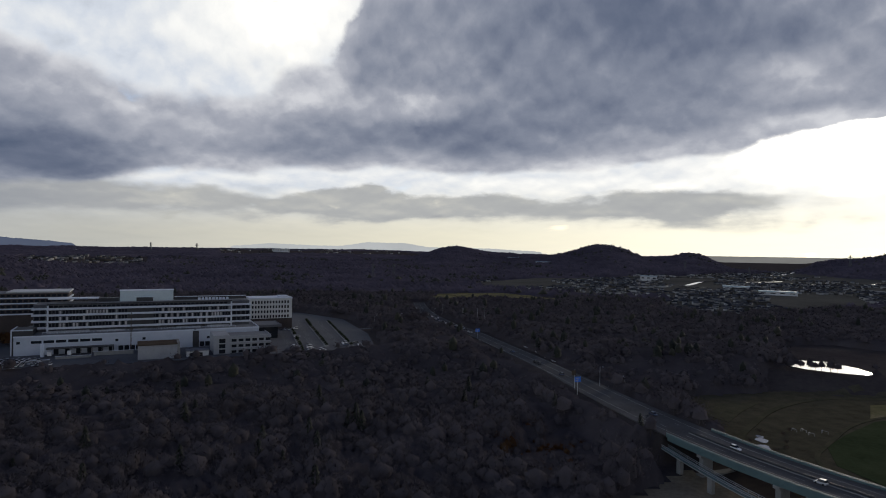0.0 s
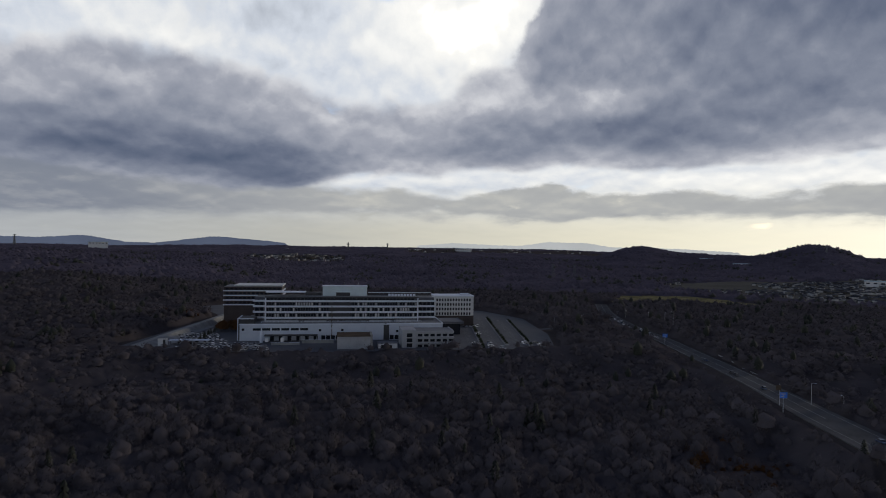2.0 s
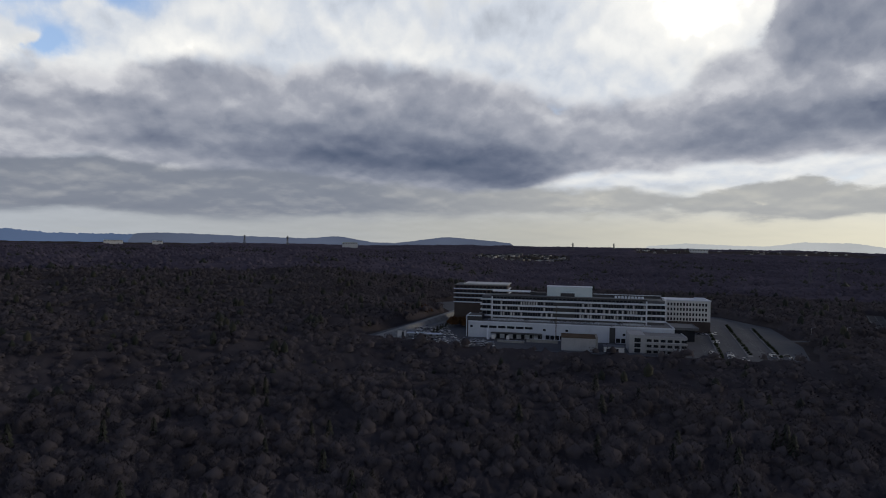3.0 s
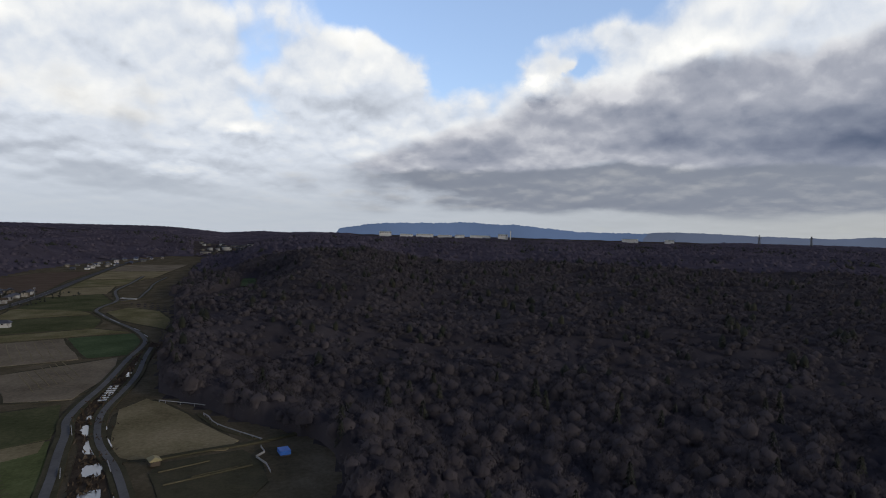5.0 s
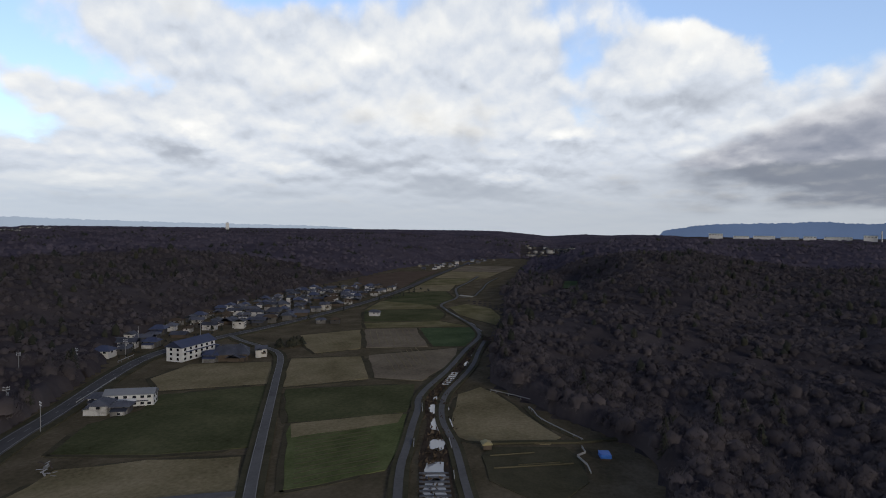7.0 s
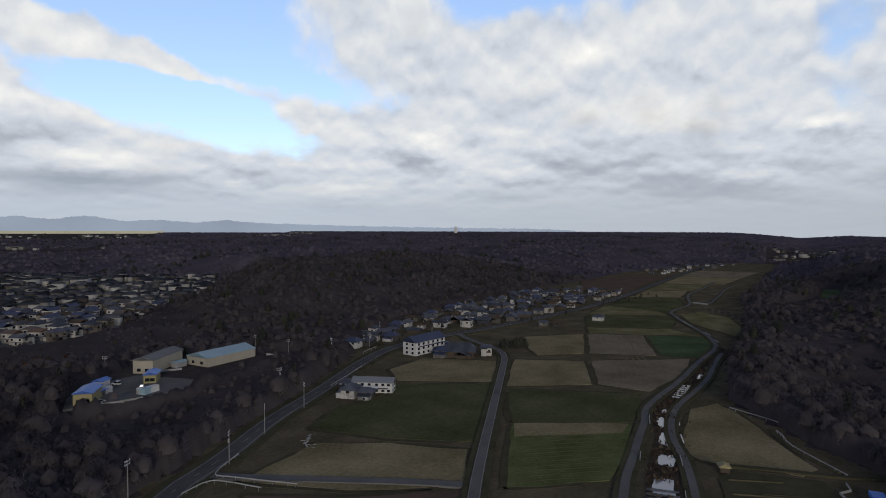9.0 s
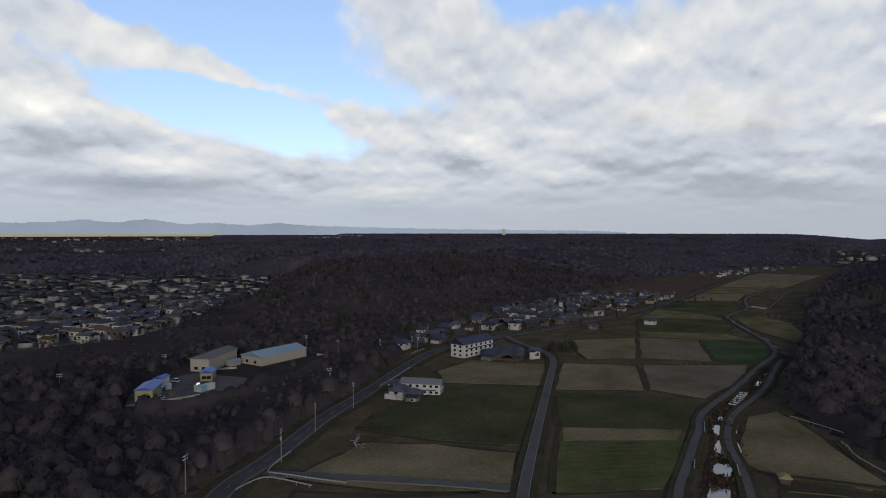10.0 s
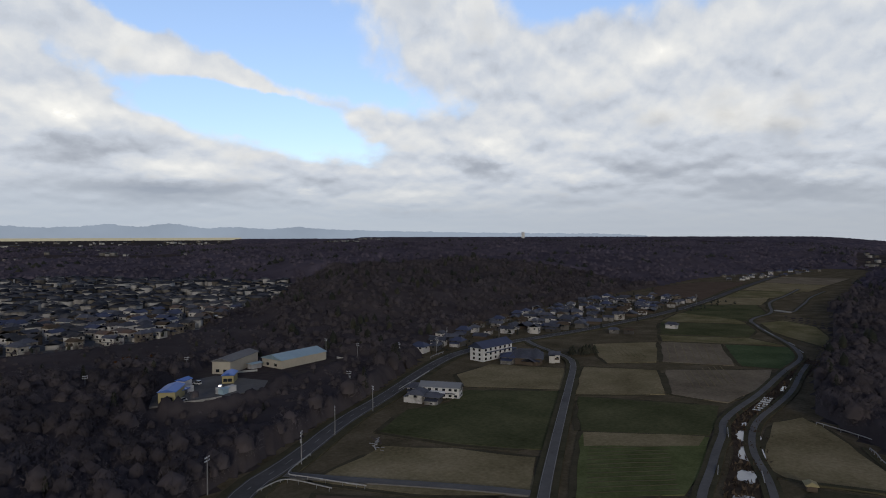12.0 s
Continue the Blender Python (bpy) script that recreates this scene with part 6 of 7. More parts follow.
def make_stream():
    rng = np.random.default_rng(22)
    for name, line, w, label in (("stream_road", LEFT_BANK, 1.25, "narrow grey asphalt road on the stream bank"), ("stream_road", RIGHT_BANK, 1.1, "narrow grey farm road on the stream bank"), ("stream_road", UPPER_BANK, 1.0, "narrow farm road on the upper bank")):
        ribbon(name, line, -w, w, 0.5, 0.25, M_LANE, label, "road", "structure")
        ribbon("verge", line, -w - 1.5, w + 1.5, 0.4, 0.8, M_VERGE, "olive grass bank under the farm road", "bank", "structure")
    # white kerb dashes
    for a, b in (((-212, -91.6), (-222, -96.2)), ((-176, -79), (-183, -82)), ((-188, -71.5), (-180, -67.6)), ((-163, -60.5), (-158, -58.4)), ((-450, -164), (-470, -178)), ((-483, -187), (-490, -191)), ((-418, -140), (-428, -147)), ((-396, -128), (-404, -133))):
        t = thing("guard_rail", pose(0, 0, 0), "short white guard rail on the stream bank", "guard rail", "stream guard rails")
        bm = bmesh.new()
        ribbon_mesh(bm, [Vector(a), Vector(b)], -0.1, 0.1, 1.1, 0.35)
        part("beam", bm, M_GUARD, t)
    bed = [(-120, -47), (-160, -65), (-172, -70.5), (-184, -74.5), (-204, -81), (-221, -90), (-236, -96), (-262, -101), (-300, -105), (-345, -113), (-380, -119)]
    ribbon("stream_bed", bed, -4.6, 4.6, 0.05, 0.5, M_REED, "brown reed and mud bed of the stream", "stream", "structure")
    # sheets of water: centre, half length, half width
    for x, y, a, b, turn in ((-162, -65.8, 8.5, 2.9, 204), (-183, -73.6, 5.0, 2.6, 200), (-203.4, -80.2, 7.4, 4.0, 203), (-219.8, -88.0, 6.6, 3.8, 206), (-233, -94.5, 2.6, 1.4, 195), (-300, -104.6, 5, 1.7, 190), (-324, -109, 4, 1.3, 190), (-150, -60.8, 8, 3.2, 204)):
        bm = bmesh.new()
        ring = []
        for i in range(22):
            t = i * 2 * math.pi / 22
            k = rng.uniform(0.8, 1.1)
            c, s = math.cos(t), math.sin(t)
            r = (abs(c) ** 4 + abs(s) ** 4) ** -0.25
            ring.append((c * r * a * k, s * r * b * k))
        prism(bm, ring, -0.3, 0)
        o = part("stream_water", bm, M_PALE_WATER, m=pose(x, y, 0.16, 0, 0, turn))
        tagged(o, "still water between reeds, pale sky reflection put into its colour", "water", kind="structure")
    # stepped weir
    w = thing("weir", pose(-268, -101.2, 0, 0, 0, 190), "stepped concrete weir with pale water on its steps", "weir")
    for i in range(7):
        part("step", boxes((i * 3.6 - 13, i * 3.6 - 11.7, -2.0 + 0.1 * i, 1.9, -0.2, 0.3 + 0.03 * i)), M_PALE_WATER, w)
    w = thing("weir", pose(-152, -61.8, 0, 0, 0, 204), "stepped weir of dark sills with water between them", "weir")
    for i in range(6):
        part("step", boxes((i * 3.0 - 6, i * 3.0 - 5.2, -4.2, 4.2, -0.2, 0.42)), M_SLATE, w)
    # reeds in the bed
    n = 900
    t = rng.uniform(0, 1, n)
    pts = np.array([(p.x, p.y) for p in eased(bed, 3)])
    idx = (t * (len(pts) - 1)).astype(int)
    base = pts[idx] + rng.normal(0, 2.6, (n, 2))
    h = rng.uniform(0.5, 1.5, n)
    off = rng.normal(0, 0.5, (n, 3, 2))
    v = np.zeros((n, 3, 3))
    v[:, :, :2] = base[:, None] + off
    v[:, 2, 2] = h
    for x, y, a in ((-162, -65.8, 5), (-203.4, -80.2, 5), (-219.5, -87.8, 5), (-183, -73.6, 3.5)):
        far = np.hypot(base[:, 0] - x, base[:, 1] - y) > a
        v, base = v[far], base[far]
    tagged(link_mesh("reeds", v.reshape(-1, 3), np.arange(len(v) * 3).reshape(-1, 3), M_REED), "brown dead reeds along the stream", "reeds", kind="stuff")
    # bridge over the upper stream
    b = thing("foot_bridge", pose(-596, -210, 0.4, 0, 0, 70), "small pale concrete bridge over the stream", "bridge")
    part("deck", boxes((-8, 8, -1.3, 1.3, 0, 0.5)), M_CONCRETE, b)
    part("rail", boxes((-8, 8, -1.4, -1.2, 0.5, 1.2), (-8, 8, 1.2, 1.4, 0.5, 1.2)), M_GUARD, b)


def make_valley_roads():
    road = ribbon("village_road", VILLAGE_ROAD, -3.5, 3.5, 0.6, 1.0, M_ASPHALT, "grey two-lane asphalt road into the village", "road", "structure")
    for off in (-2.9, 2.9):
        dashes("edge_line", VILLAGE_ROAD, off, 0.25, 400, 0, 0.612, M_PAINT, road, 0, 700)
    dashes("centre_dashes", VILLAGE_ROAD, 0, 0.2, 5, 5, 0.612, M_PAINT, road, 0, 420)
    ribbon("verge", VILLAGE_ROAD, -6.5, 6.5, 0.35, 0.8, M_VERGE, "dry grass verge of the village road", "verge", "structure")
    lane = ribbon("farm_lane", LANE, -1.3, 1.3, 0.75, 0.4, M_LANE, "straight grey farm lane between the fields", "road", "structure")
    for off in (-1.5, 1.5):
        dashes("kerb_line", LANE, off, 0.28, 400, 0, 0.765, M_CONCRETE, lane)
    ribbon("verge", LANE, -3.6, 3.6, 0.55, 0.9, M_VERGE, "grass bank of the farm lane", "verge", "structure")
    ribbon("farm_lane", [(-84, -164), (-91, -154), (-104, -138), (-120, -118), (-128, -106)], -1.8, 1.8, 0.5, 0.6, M_LANE, "grey side lane off the village road", "road", "structure")
    for line, lab in (([(-97, -172.5), (-86, -165), (-83.5, -162), (-86, -158.5), (-92, -147), (-96, -140)], "white guard rail curving into the side lane"), ([(-72, -157), (-80, -160), (-83, -158), (-88, -145)], "white guard rail at the road corner"),
                      ([(-168, -219), (-186, -229), (-203, -239)], "white guard rail along the village road"), ([(-227, -266), (-242, -272)], "white guard rail by the village entrance"), ([(-252, -77), (-247, -63), (-243, -55)], "low pale fence round the sandy field"),
                      ([(-234, -56), (-230, -53), (-222, -49.6), (-213, -40), (-204.5, -30.5)], "white guard rail on the field path")):
        r = thing("guard_rail", pose(0, 0, 0), lab, "guard rail", "valley guard rails")
        bm = bmesh.new()
        ribbon_mesh(bm, eased(line), -0.1, 0.1, 1.2, 0.3)
        part("beam", bm, M_GUARD, r)
        stakes(r, [(p.x, p.y, 0) for p in eased(line)[::2]], -0.2, 1.1)
    ribbon("field_path", [(-190, -60), (-197, -47), (-203, -33), (-208, -26), (-213, -18)], -1.1, 1.1, 0.5, 0.7, M_VERGE, "earth path beside the sandy field", "path", "structure")
    ribbon("field_path", [(-236, -58), (-229, -54), (-218, -47), (-207, -33)], -0.6, 0.6, 0.45, 0.6, M_STRAW, "pale concrete path round the sandy field", "path", "structure")
    w = thing("retaining_wall", pose(0, 0, 0), "long pale wall at the foot of the wooded slope", "wall")
    bm = bmesh.new()
    ribbon_mesh(bm, [Vector((-176, -284)), Vector((-190, -283)), Vector((-206, -281))], -0.2, 0.2, lambda x, y: ground_z(x, y) + 1.3, 2.0)
    part("panel", bm, M_GUARD, w)


def utility_pole(x, y, top, turn, lamp=False):
    z = ground_z(x, y)
    p = thing("utility_pole", pose(x, y, z, 0, 0, turn), "grey concrete utility pole with crossarms", "utility pole", "utility poles")
    bm = bmesh.new()
    rod(bm, (0, 0, -1), (0, 0, top), 0.19, 0.12, 8)
    part("shaft", bm, M_ROOFING, p)
    for z in (top - 0.4, top - 1.3):
        arm = part("crossarm", boxes((-1.1, 1.1, -0.08, 0.08, 0, 0.15)), M_METAL, p, m=pose(0, 0, z))
        for x in (-0.95, 0.4, 0.95):
            bm = bmesh.new()
            rod(bm, (x, 0, 0.15), (x, 0, 0.45), 0.09, 0.06, 6)
            part("insulator", bm, M_BAND, arm, "white ceramic insulator")
    if lamp:
        bm = bmesh.new()
        rod(bm, (0.45, 0, top - 3.4), (0.45, 0, top - 2.3), 0.32, 0.32, 8)
        part("transformer", bm, M_METAL, p)


draped("valley_floor", VALLEY, M_VALLEY, "olive grass and bare earth of the valley floor", "ground", 0.02, 8)
draped("low_field", LOWFIELD, M_FIELD_SOIL, "bare brown field under the bridge", "field", 0.05, 6)
draped("low_meadow", GARDEN, M_BANK, "rough grass below the bridge", "field", 0.03, 8)
draped("town_ground", TOWN, M_LANE, "grey streets and gardens of the town", "ground", 0.1, 20)
make_fields()
make_stream()
make_valley_roads()
for i, (x, y) in enumerate(((-62, -166), (-91.5, -168.2), (-113.6, -184.8), (-140.5, -200.2), (-209, -272), (-173, -290), (-192, -288), (-237.5, -273), (-305, -286), (-107, -312), (-150, -232), (-60, -300),
                            (-350, -290), (-420, -300), (-470, -330), (-520, -300), (-270, -300), (-560, -318), (-600, -292))):
    utility_pole(x, y, 10.5 if i < 6 else 10.0, 35 + 12 * i, i % 3 == 1)

make_garden()

# ---------------------------------------------------------------- village, sheds and towns
def facing(x, y, turn, z=None):
    return pose(x, y, ground_z(x, y) if z is None else z, 0, 0, turn)


def panes(parent, places, w, h, mat=None, name="window"):
    """Windows on walls: rows of (x, y, z, turn), each a glass leaf with a frame around it."""
    first = None
    for x, y, z, turn in places:
        m = pose(x, y, z, 0, 0, turn)
        if first is None:
            first = part(name, boxes((-w / 2, w / 2, -0.06, 0.1, 0, h)), mat or M_GLASS, parent, m=m)
        else:
            again(first, m)


def make_house(kind, rng, group, label):
    """A Japanese house of one or two floors: walls, tiled roofs, windows."""
    L, W = rng.uniform(8.5, 12.5), rng.uniform(6.8, 8.6)
    h = thing("house", pose(0, 0, 0), label, "house", group)
    wall = M_TIMBER if kind == 3 else M_PLASTER
    roof = (M_TILE, M_TILE, M_TILE_BLUE, M_TILE, M_RUSTROOF)[kind % 5]
    two = kind != 3
    top = 4.5 if two else 2.8
    part("wall", boxes((-L / 2, L / 2, -W / 2, W / 2, -1, top)), wall, h)
    bm = bmesh.new()
    gable(bm, -L / 2, L / 2, -W / 2, W / 2, top, W * 0.3, 1.2, 0.25, 0.0 if kind % 2 else W * 0.42)
    part("roof", bm, roof, h)
    if kind % 2:
        bm = bmesh.new()
        for x in (-L / 2 + 0.02, L / 2 - 0.02):
            v = [bm.verts.new(p) for p in ((x, -W / 2, top), (x, W / 2, top), (x, 0, top + W * 0.26))]
            bm.faces.new(v)
        part("gable_wall", bm, wall, h)
    side = rng.choice([-1, 1])
    ext = rng.uniform(2.5, 4)
    y0, y1 = (-W / 2 - ext, -W / 2) if kind != 2 else (W / 2, W / 2 + ext)
    part("lean_to", boxes((-L * 0.4, L * 0.45, y0, y1, -1, 2.7)), wall, h)
    bm = bmesh.new()
    lo, hi = 2.65, 3.55
    yo, yi = (y0 - 0.5, y1) if y1 < 0 else (y1 + 0.5, y0)
    v = [bm.verts.new(p) for p in ((-L * 0.44, yo, lo), (L * 0.49, yo, lo), (L * 0.49, yi, hi), (-L * 0.44, yi, hi), (-L * 0.44, yo, lo + 0.2), (L * 0.49, yo, lo + 0.2), (L * 0.49, yi, hi + 0.2), (-L * 0.44, yi, hi + 0.2))]
    for f in ((0, 1, 2, 3), (4, 5, 6, 7), (0, 1, 5, 4), (1, 2, 6, 5), (2, 3, 7, 6), (3, 0, 4, 7)):
        bm.faces.new([v[i] for i in f])
    part("lower_roof", bm, roof, h)
    places = []
    if two:
        places += [(x, -W / 2, 3.0, 0) for x in (-L * 0.25, L * 0.25)] + [(0, W / 2, 3.0, 180), (L / 2, 0, 3.0, 90)]
    places += [(x, y0 if y1 < 0 else -W / 2, 0.7, 0) for x in (L * 0.1,)]
    panes(h, places, 1.7, 1.2)
    part("ridge", boxes((-L / 2 + (0 if kind % 2 else W * 0.42), L / 2 - (0 if kind % 2 else W * 0.42), -0.2, 0.2, top + W * 0.28 + 0.1, top + W * 0.28 + 0.45)), roof, h)
    return h


def make_town_house(kind, rng, group, label):
    """A two-storey suburban house: a main block and a lower wing, each with its roof, a balcony, windows all round."""
    h = thing("house", pose(0, 0, 0), label, "house", group)
    L, W, top = rng.uniform(8.0, 10.5), rng.uniform(6.4, 7.6), rng.uniform(5.2, 5.9)
    roof = (M_TILE, M_TOWN_TILE, M_TILE_BLUE, M_TOWN_TILE, M_RUSTROOF, M_TILE)[kind % 6]
    hip = W * 0.45 if kind % 3 == 0 else 0.0
    rise = W * rng.uniform(0.24, 0.34)

    def volume(x0, x1, y0, y1, z, up, drawn, turned, names):
        part(names[0], boxes((x0, x1, y0, y1, -1, z)), M_TOWN_PLASTER, h)
        bm = bmesh.new()
        if turned:
            gable(bm, y0, y1, -x1, -x0, z, up, 0.55, 0.22, drawn)
            bmesh.ops.rotate(bm, verts=bm.verts, cent=(0, 0, 0), matrix=Matrix.Rotation(math.pi / 2, 3, "Z"))
        else:
            gable(bm, x0, x1, y0, y1, z, up, 0.55, 0.22, drawn)
        part(names[1], bm, roof, h)
        if not drawn:
            bm = bmesh.new()
            if turned:
                ends = [[(x0, y, z), (x1, y, z), ((x0 + x1) / 2, y, z + up * 0.95)] for y in (y0 + 0.02, y1 - 0.02)]
            else:
                ends = [[(x, y0, z), (x, y1, z), (x, (y0 + y1) / 2, z + up * 0.95)] for x in (x0 + 0.02, x1 - 0.02)]
            for e in ends:
                bm.faces.new([bm.verts.new(p) for p in e])
            part("gable_wall", bm, M_TOWN_PLASTER, h)

    volume(-L / 2, L / 2, -W / 2, W / 2, top, rise, hip, False, ("wall", "roof"))
    wx = -L / 2 + 0.4 if kind % 2 else L / 2 - 4.4
    if kind % 4 != 3:
        volume(wx, wx + 4, -W / 2 - 2.6, -W / 2, top - 0.3 if kind % 2 else 3.0, 1.1, 0.0, True, ("wing_wall", "wing_roof"))
    bx = -wx - 3.4
    part("balcony", boxes((bx, bx + 3.4, -W / 2 - 1.1, -W / 2, 2.5, 3.6)), (M_BAND, M_TOWN_PLASTER, M_TIMBER)[kind % 3], h)
    part("porch_roof", boxes((-L / 2 + 1, L / 2 - 0.6, W / 2, W / 2 + 1.2, 2.55, 2.75)), roof, h)
    panes(h, [(x, s * W / 2, 3.4, 0 if s < 0 else 180) for s in (-1, 1) for x in (-L * 0.28, L * 0.3)] + [(s * L / 2, W * 0.1, 3.5, 90 * s) for s in (-1, 1)] + [(0, W / 2, 0.8, 180)], 1.6, 1.3)
    return h


def settle_houses(rng, protos, places):
    """Copies of the model houses at rows of (x, y, turn, size); the models take the first places."""
    for i, (x, y, turn, s) in enumerate(places):
        m = facing(x, y, turn) @ Matrix.Scale(s, 4)
        if i < len(protos):
            protos[i].matrix_basis = m
        else:
            copy_thing(protos[int(rng.integers(len(protos)))], pose(0, 0, 0)).matrix_basis = m


def apart(rng, n, pick, gap, tries=40):
    """About n places from pick(), none nearer than gap to another."""
    got = []
    for _ in range(n * tries):
        p = pick()
        if p is not None and all((p[0] - q[0]) ** 2 + (p[1] - q[1]) ** 2 > gap * gap for q in got):
            got.append(p)
            if len(got) >= n:
                break
    return got


VILLAGE = [(-232, -282), (-262, -284), (-290, -292), (-330, -284), (-372, -276), (-440, -282), (-515, -288), (-600, -303), (-640, -312), (-640, -345), (-600, -400), (-520, -388), (-440, -368), (-360, -345), (-300, -322), (-250, -308)]
KEEP_FREE = [(-242, -243, 26), (-262, -226, 20), (-180, -197, 22), (-305, -212, 16)]


def make_village():
    rng = np.random.default_rng(31)
    kinds = [("two-storey village house with grey tiled hip roof", 0), ("pale village house with grey gable roof", 1), ("village house with dark blue tiled roof", 2), ("low dark timber farmhouse with tiled roof", 3),
             ("plain village house with brown roof", 4), ("cream village house with grey gable roof", 5), ("village house with hipped grey tiles", 6)]
    protos = [(make_town_house if k == 5 else make_house)(k, rng, "village houses", label) for label, k in kinds]
    road = [(p.x, p.y) for p in eased(VILLAGE_ROAD)]

    def pick():
        x, y = rng.uniform(-640, -232), rng.uniform(-400, -262)
        a, b = np.array([x]), np.array([y])
        if not inside(a, b, VILLAGE)[0] or line_distance(a, b, road)[0][0] < 9:
            return None
        return x, y
    spots = apart(rng, 128, pick, 11)
    # single houses by the fields and at the far end of the valley
    extra = [(-388, -238), (-383, -247), (-434, -230), (-258, -218), (-252, -228), (-268, -222), (-276, -231), (-272, -213)]
    far = apart(rng, 26, lambda: (rng.uniform(-1330, -960), rng.uniform(-455, -385)), 17)
    spots = [p for p in spots if all(math.hypot(p[0] - x, p[1] - y) > r for x, y, r in KEEP_FREE[:2])]
    rows = [(x, y, rng.choice([25, 115, 205, 295]) + rng.uniform(-12, 12), rng.uniform(0.6, 0.88)) for x, y in spots + extra + far]
    settle_houses(rng, protos, rows)
    # the white hall with the blue roof
    turn = 184.0
    b = thing("meeting_hall", pose(-241.8, -239.0, 0, 0, 0, turn), "white three-storey hall with a dark blue roof", "building")
    part("wall", boxes((0, 26, 0, 9.5, -1, 7.2)), M_WHITE, b)
    bm = bmesh.new()
    gable(bm, 0, 26, 0, 9.5, 7.2, 3.1, 0.7, 0.25)
    part("roof", bm, M_TILE_BLUE, b)
    bm = bmesh.new()
    for x in (0.02, 25.98):
        bm.faces.new([bm.verts.new(p) for p in ((x, 0, 7.2), (x, 9.5, 7.2), (x, 4.75, 10.1))])
    part("gable_wall", bm, M_WHITE, b)
    part("eaves", boxes((3, 26.4, -1.1, 0, 4.7, 5.0)), M_TILE_BLUE, b)
    panes(b, [(2.6 + 4.2 * i, 0, z, 0) for z in (0.7, 3.1, 5.5) for i in range(6)], 1.5, 1.3)
    panes(b, [(0, y, z, -90) for z in (0.7, 3.1, 5.5) for y in (2.4, 6.6)], 1.4, 1.3)
    part("porch", boxes((15, 18.5, -2.5, 0, 0, 2.4), (14.6, 19, -3.1, 0, 2.4, 2.8)), M_TILE_BLUE, b)
    part("low_wing", boxes((26, 31, 1, 8, -1, 3.4), (25.9, 31.5, 0.6, 8.4, 3.4, 3.8)), M_TILE_BLUE, b)
    # temple-like house beside it
    t = thing("farmhouse", facing(-259, -222, 128), "large old farmhouse with sweeping grey tiled roof", "house")
    part("wall", boxes((-8, 8, -5, 5, -1, 3.4)), M_TIMBER, t)
    bm = bmesh.new()
    gable(bm, -8, 8, -5, 5, 3.4, 3.6, 1.4, 0.35, 3.2)
    part("roof", bm, M_TILE, t)
    part("ridge", boxes((-4.9, 4.9, -0.3, 0.3, 7.1, 7.8)), M_TILE, t)
    bm = bmesh.new()
    gable(bm, -2.5, 2.5, 3, 8, 3.0, 1.8, 0.8, 0.3)
    part("porch_roof", bm, M_TILE, t)
    panes(t, [(x, 5, 0.6, 180) for x in (-5.5, -1.8, 1.8, 5.5)], 2.4, 1.9)
    # white house among the fields
    w = thing("white_house", pose(-177.0, -200.5, 0, 0, 0, 124) @ Matrix.Scale(0.88, 4), "long white two-storey house with a pale grey roof", "house")
    part("wall", boxes((-10, 10, -3.6, 3.6, -1, 5.0)), M_WHITE, w)
    bm = bmesh.new()
    gable(bm, -10, 10, -3.6, 3.6, 5.0, 2.0, 0.6, 0.22)
    part("roof", bm, M_GREYROOF, w)
    bm = bmesh.new()
    for x in (-9.98, 9.98):
        bm.faces.new([bm.verts.new(p) for p in ((x, -3.6, 5.0), (x, 3.6, 5.0), (x, 0, 6.9))])
    part("gable_wall", bm, M_WHITE, w)
    part("balcony", boxes((-6, 3, -4.8, -3.6, 2.5, 3.4)), M_BAND, w)
    part("canopy_roof", boxes((-7, 8, -5.2, -3.6, 2.35, 2.5)), M_TILE, w)
    panes(w, [(x, -3.6, z, 0) for z in (0.6, 3.5) for x in (-8.2, -5, -1.5, 2.2, 5.4, 8.2)] + [(10, y, z, 90) for z in (0.8, 3.2) for y in (-1.7, 1.7)], 1.5, 1.1)
    for x, y, turn, s in ((-164.5, -201, 30, 0.8), (-168, -195, 120, 0.62), (-172, -211, 118, 0.7)):
        h = make_house(0, rng, "houses by the white house", "small house with a grey hipped roof beside the fields")
        h.matrix_basis = facing(x, y, turn) @ Matrix.Scale(s, 4)
    # greenhouse ruin and heap in the stubble
    hp = thing("scrap_heap", pose(-119, -167, 0.2, 0, 0, 70), "long low heap of pale sheeting and scrap wood", "heap")
    for i in range(16):
        a, l = rng.uniform(0, 180), rng.uniform(1.0, 2.6)
        part("board", boxes((-l / 2, l / 2, -0.25, 0.25, 0, 0.12)), (M_CONCRETE, M_GUARD, M_TIMBER)[i % 3], hp, m=pose(rng.uniform(-8, 8), rng.uniform(-1.6, 1.6), rng.uniform(0.05, 0.7), rng.uniform(-18, 18), rng.uniform(-18, 18), a))
    # blue sheet stack and hut by the sandy field
    t = thing("covered_stack", pose(-192.6, -22, 0, 0, 0, 20), "stack under bright blue sheeting at the wood's edge", "stack")
    part("stack", boxes((-2.0, 2.0, -1.4, 1.4, 0, 1.6)), M_TIMBER, t)
    part("sheet", boxes((-2.2, 2.2, -1.6, 1.6, 1.6, 1.75), (-2.2, 2.2, -1.62, -1.5, 0.5, 1.7), (-2.2, -2.1, -1.5, 1.6, 0.6, 1.6), (2.1, 2.2, -1.5, 1.6, 0.6, 1.6)), M_BLUE_SHEET, t, "bright blue plastic sheet")
    t = thing("straw_hut", pose(-186, -58, 0.2, 0, 0, 30), "small hut with a yellow straw roof", "hut")
    part("wall", boxes((-1.6, 1.6, -1.3, 1.3, 0, 1.5)), M_TIMBER, t)
    bm = bmesh.new()
    gable(bm, -1.6, 1.6, -1.3, 1.3, 1.5, 0.8, 0.4, 0.2, 0.8)
    part("roof", bm, M_YELLOW, t)
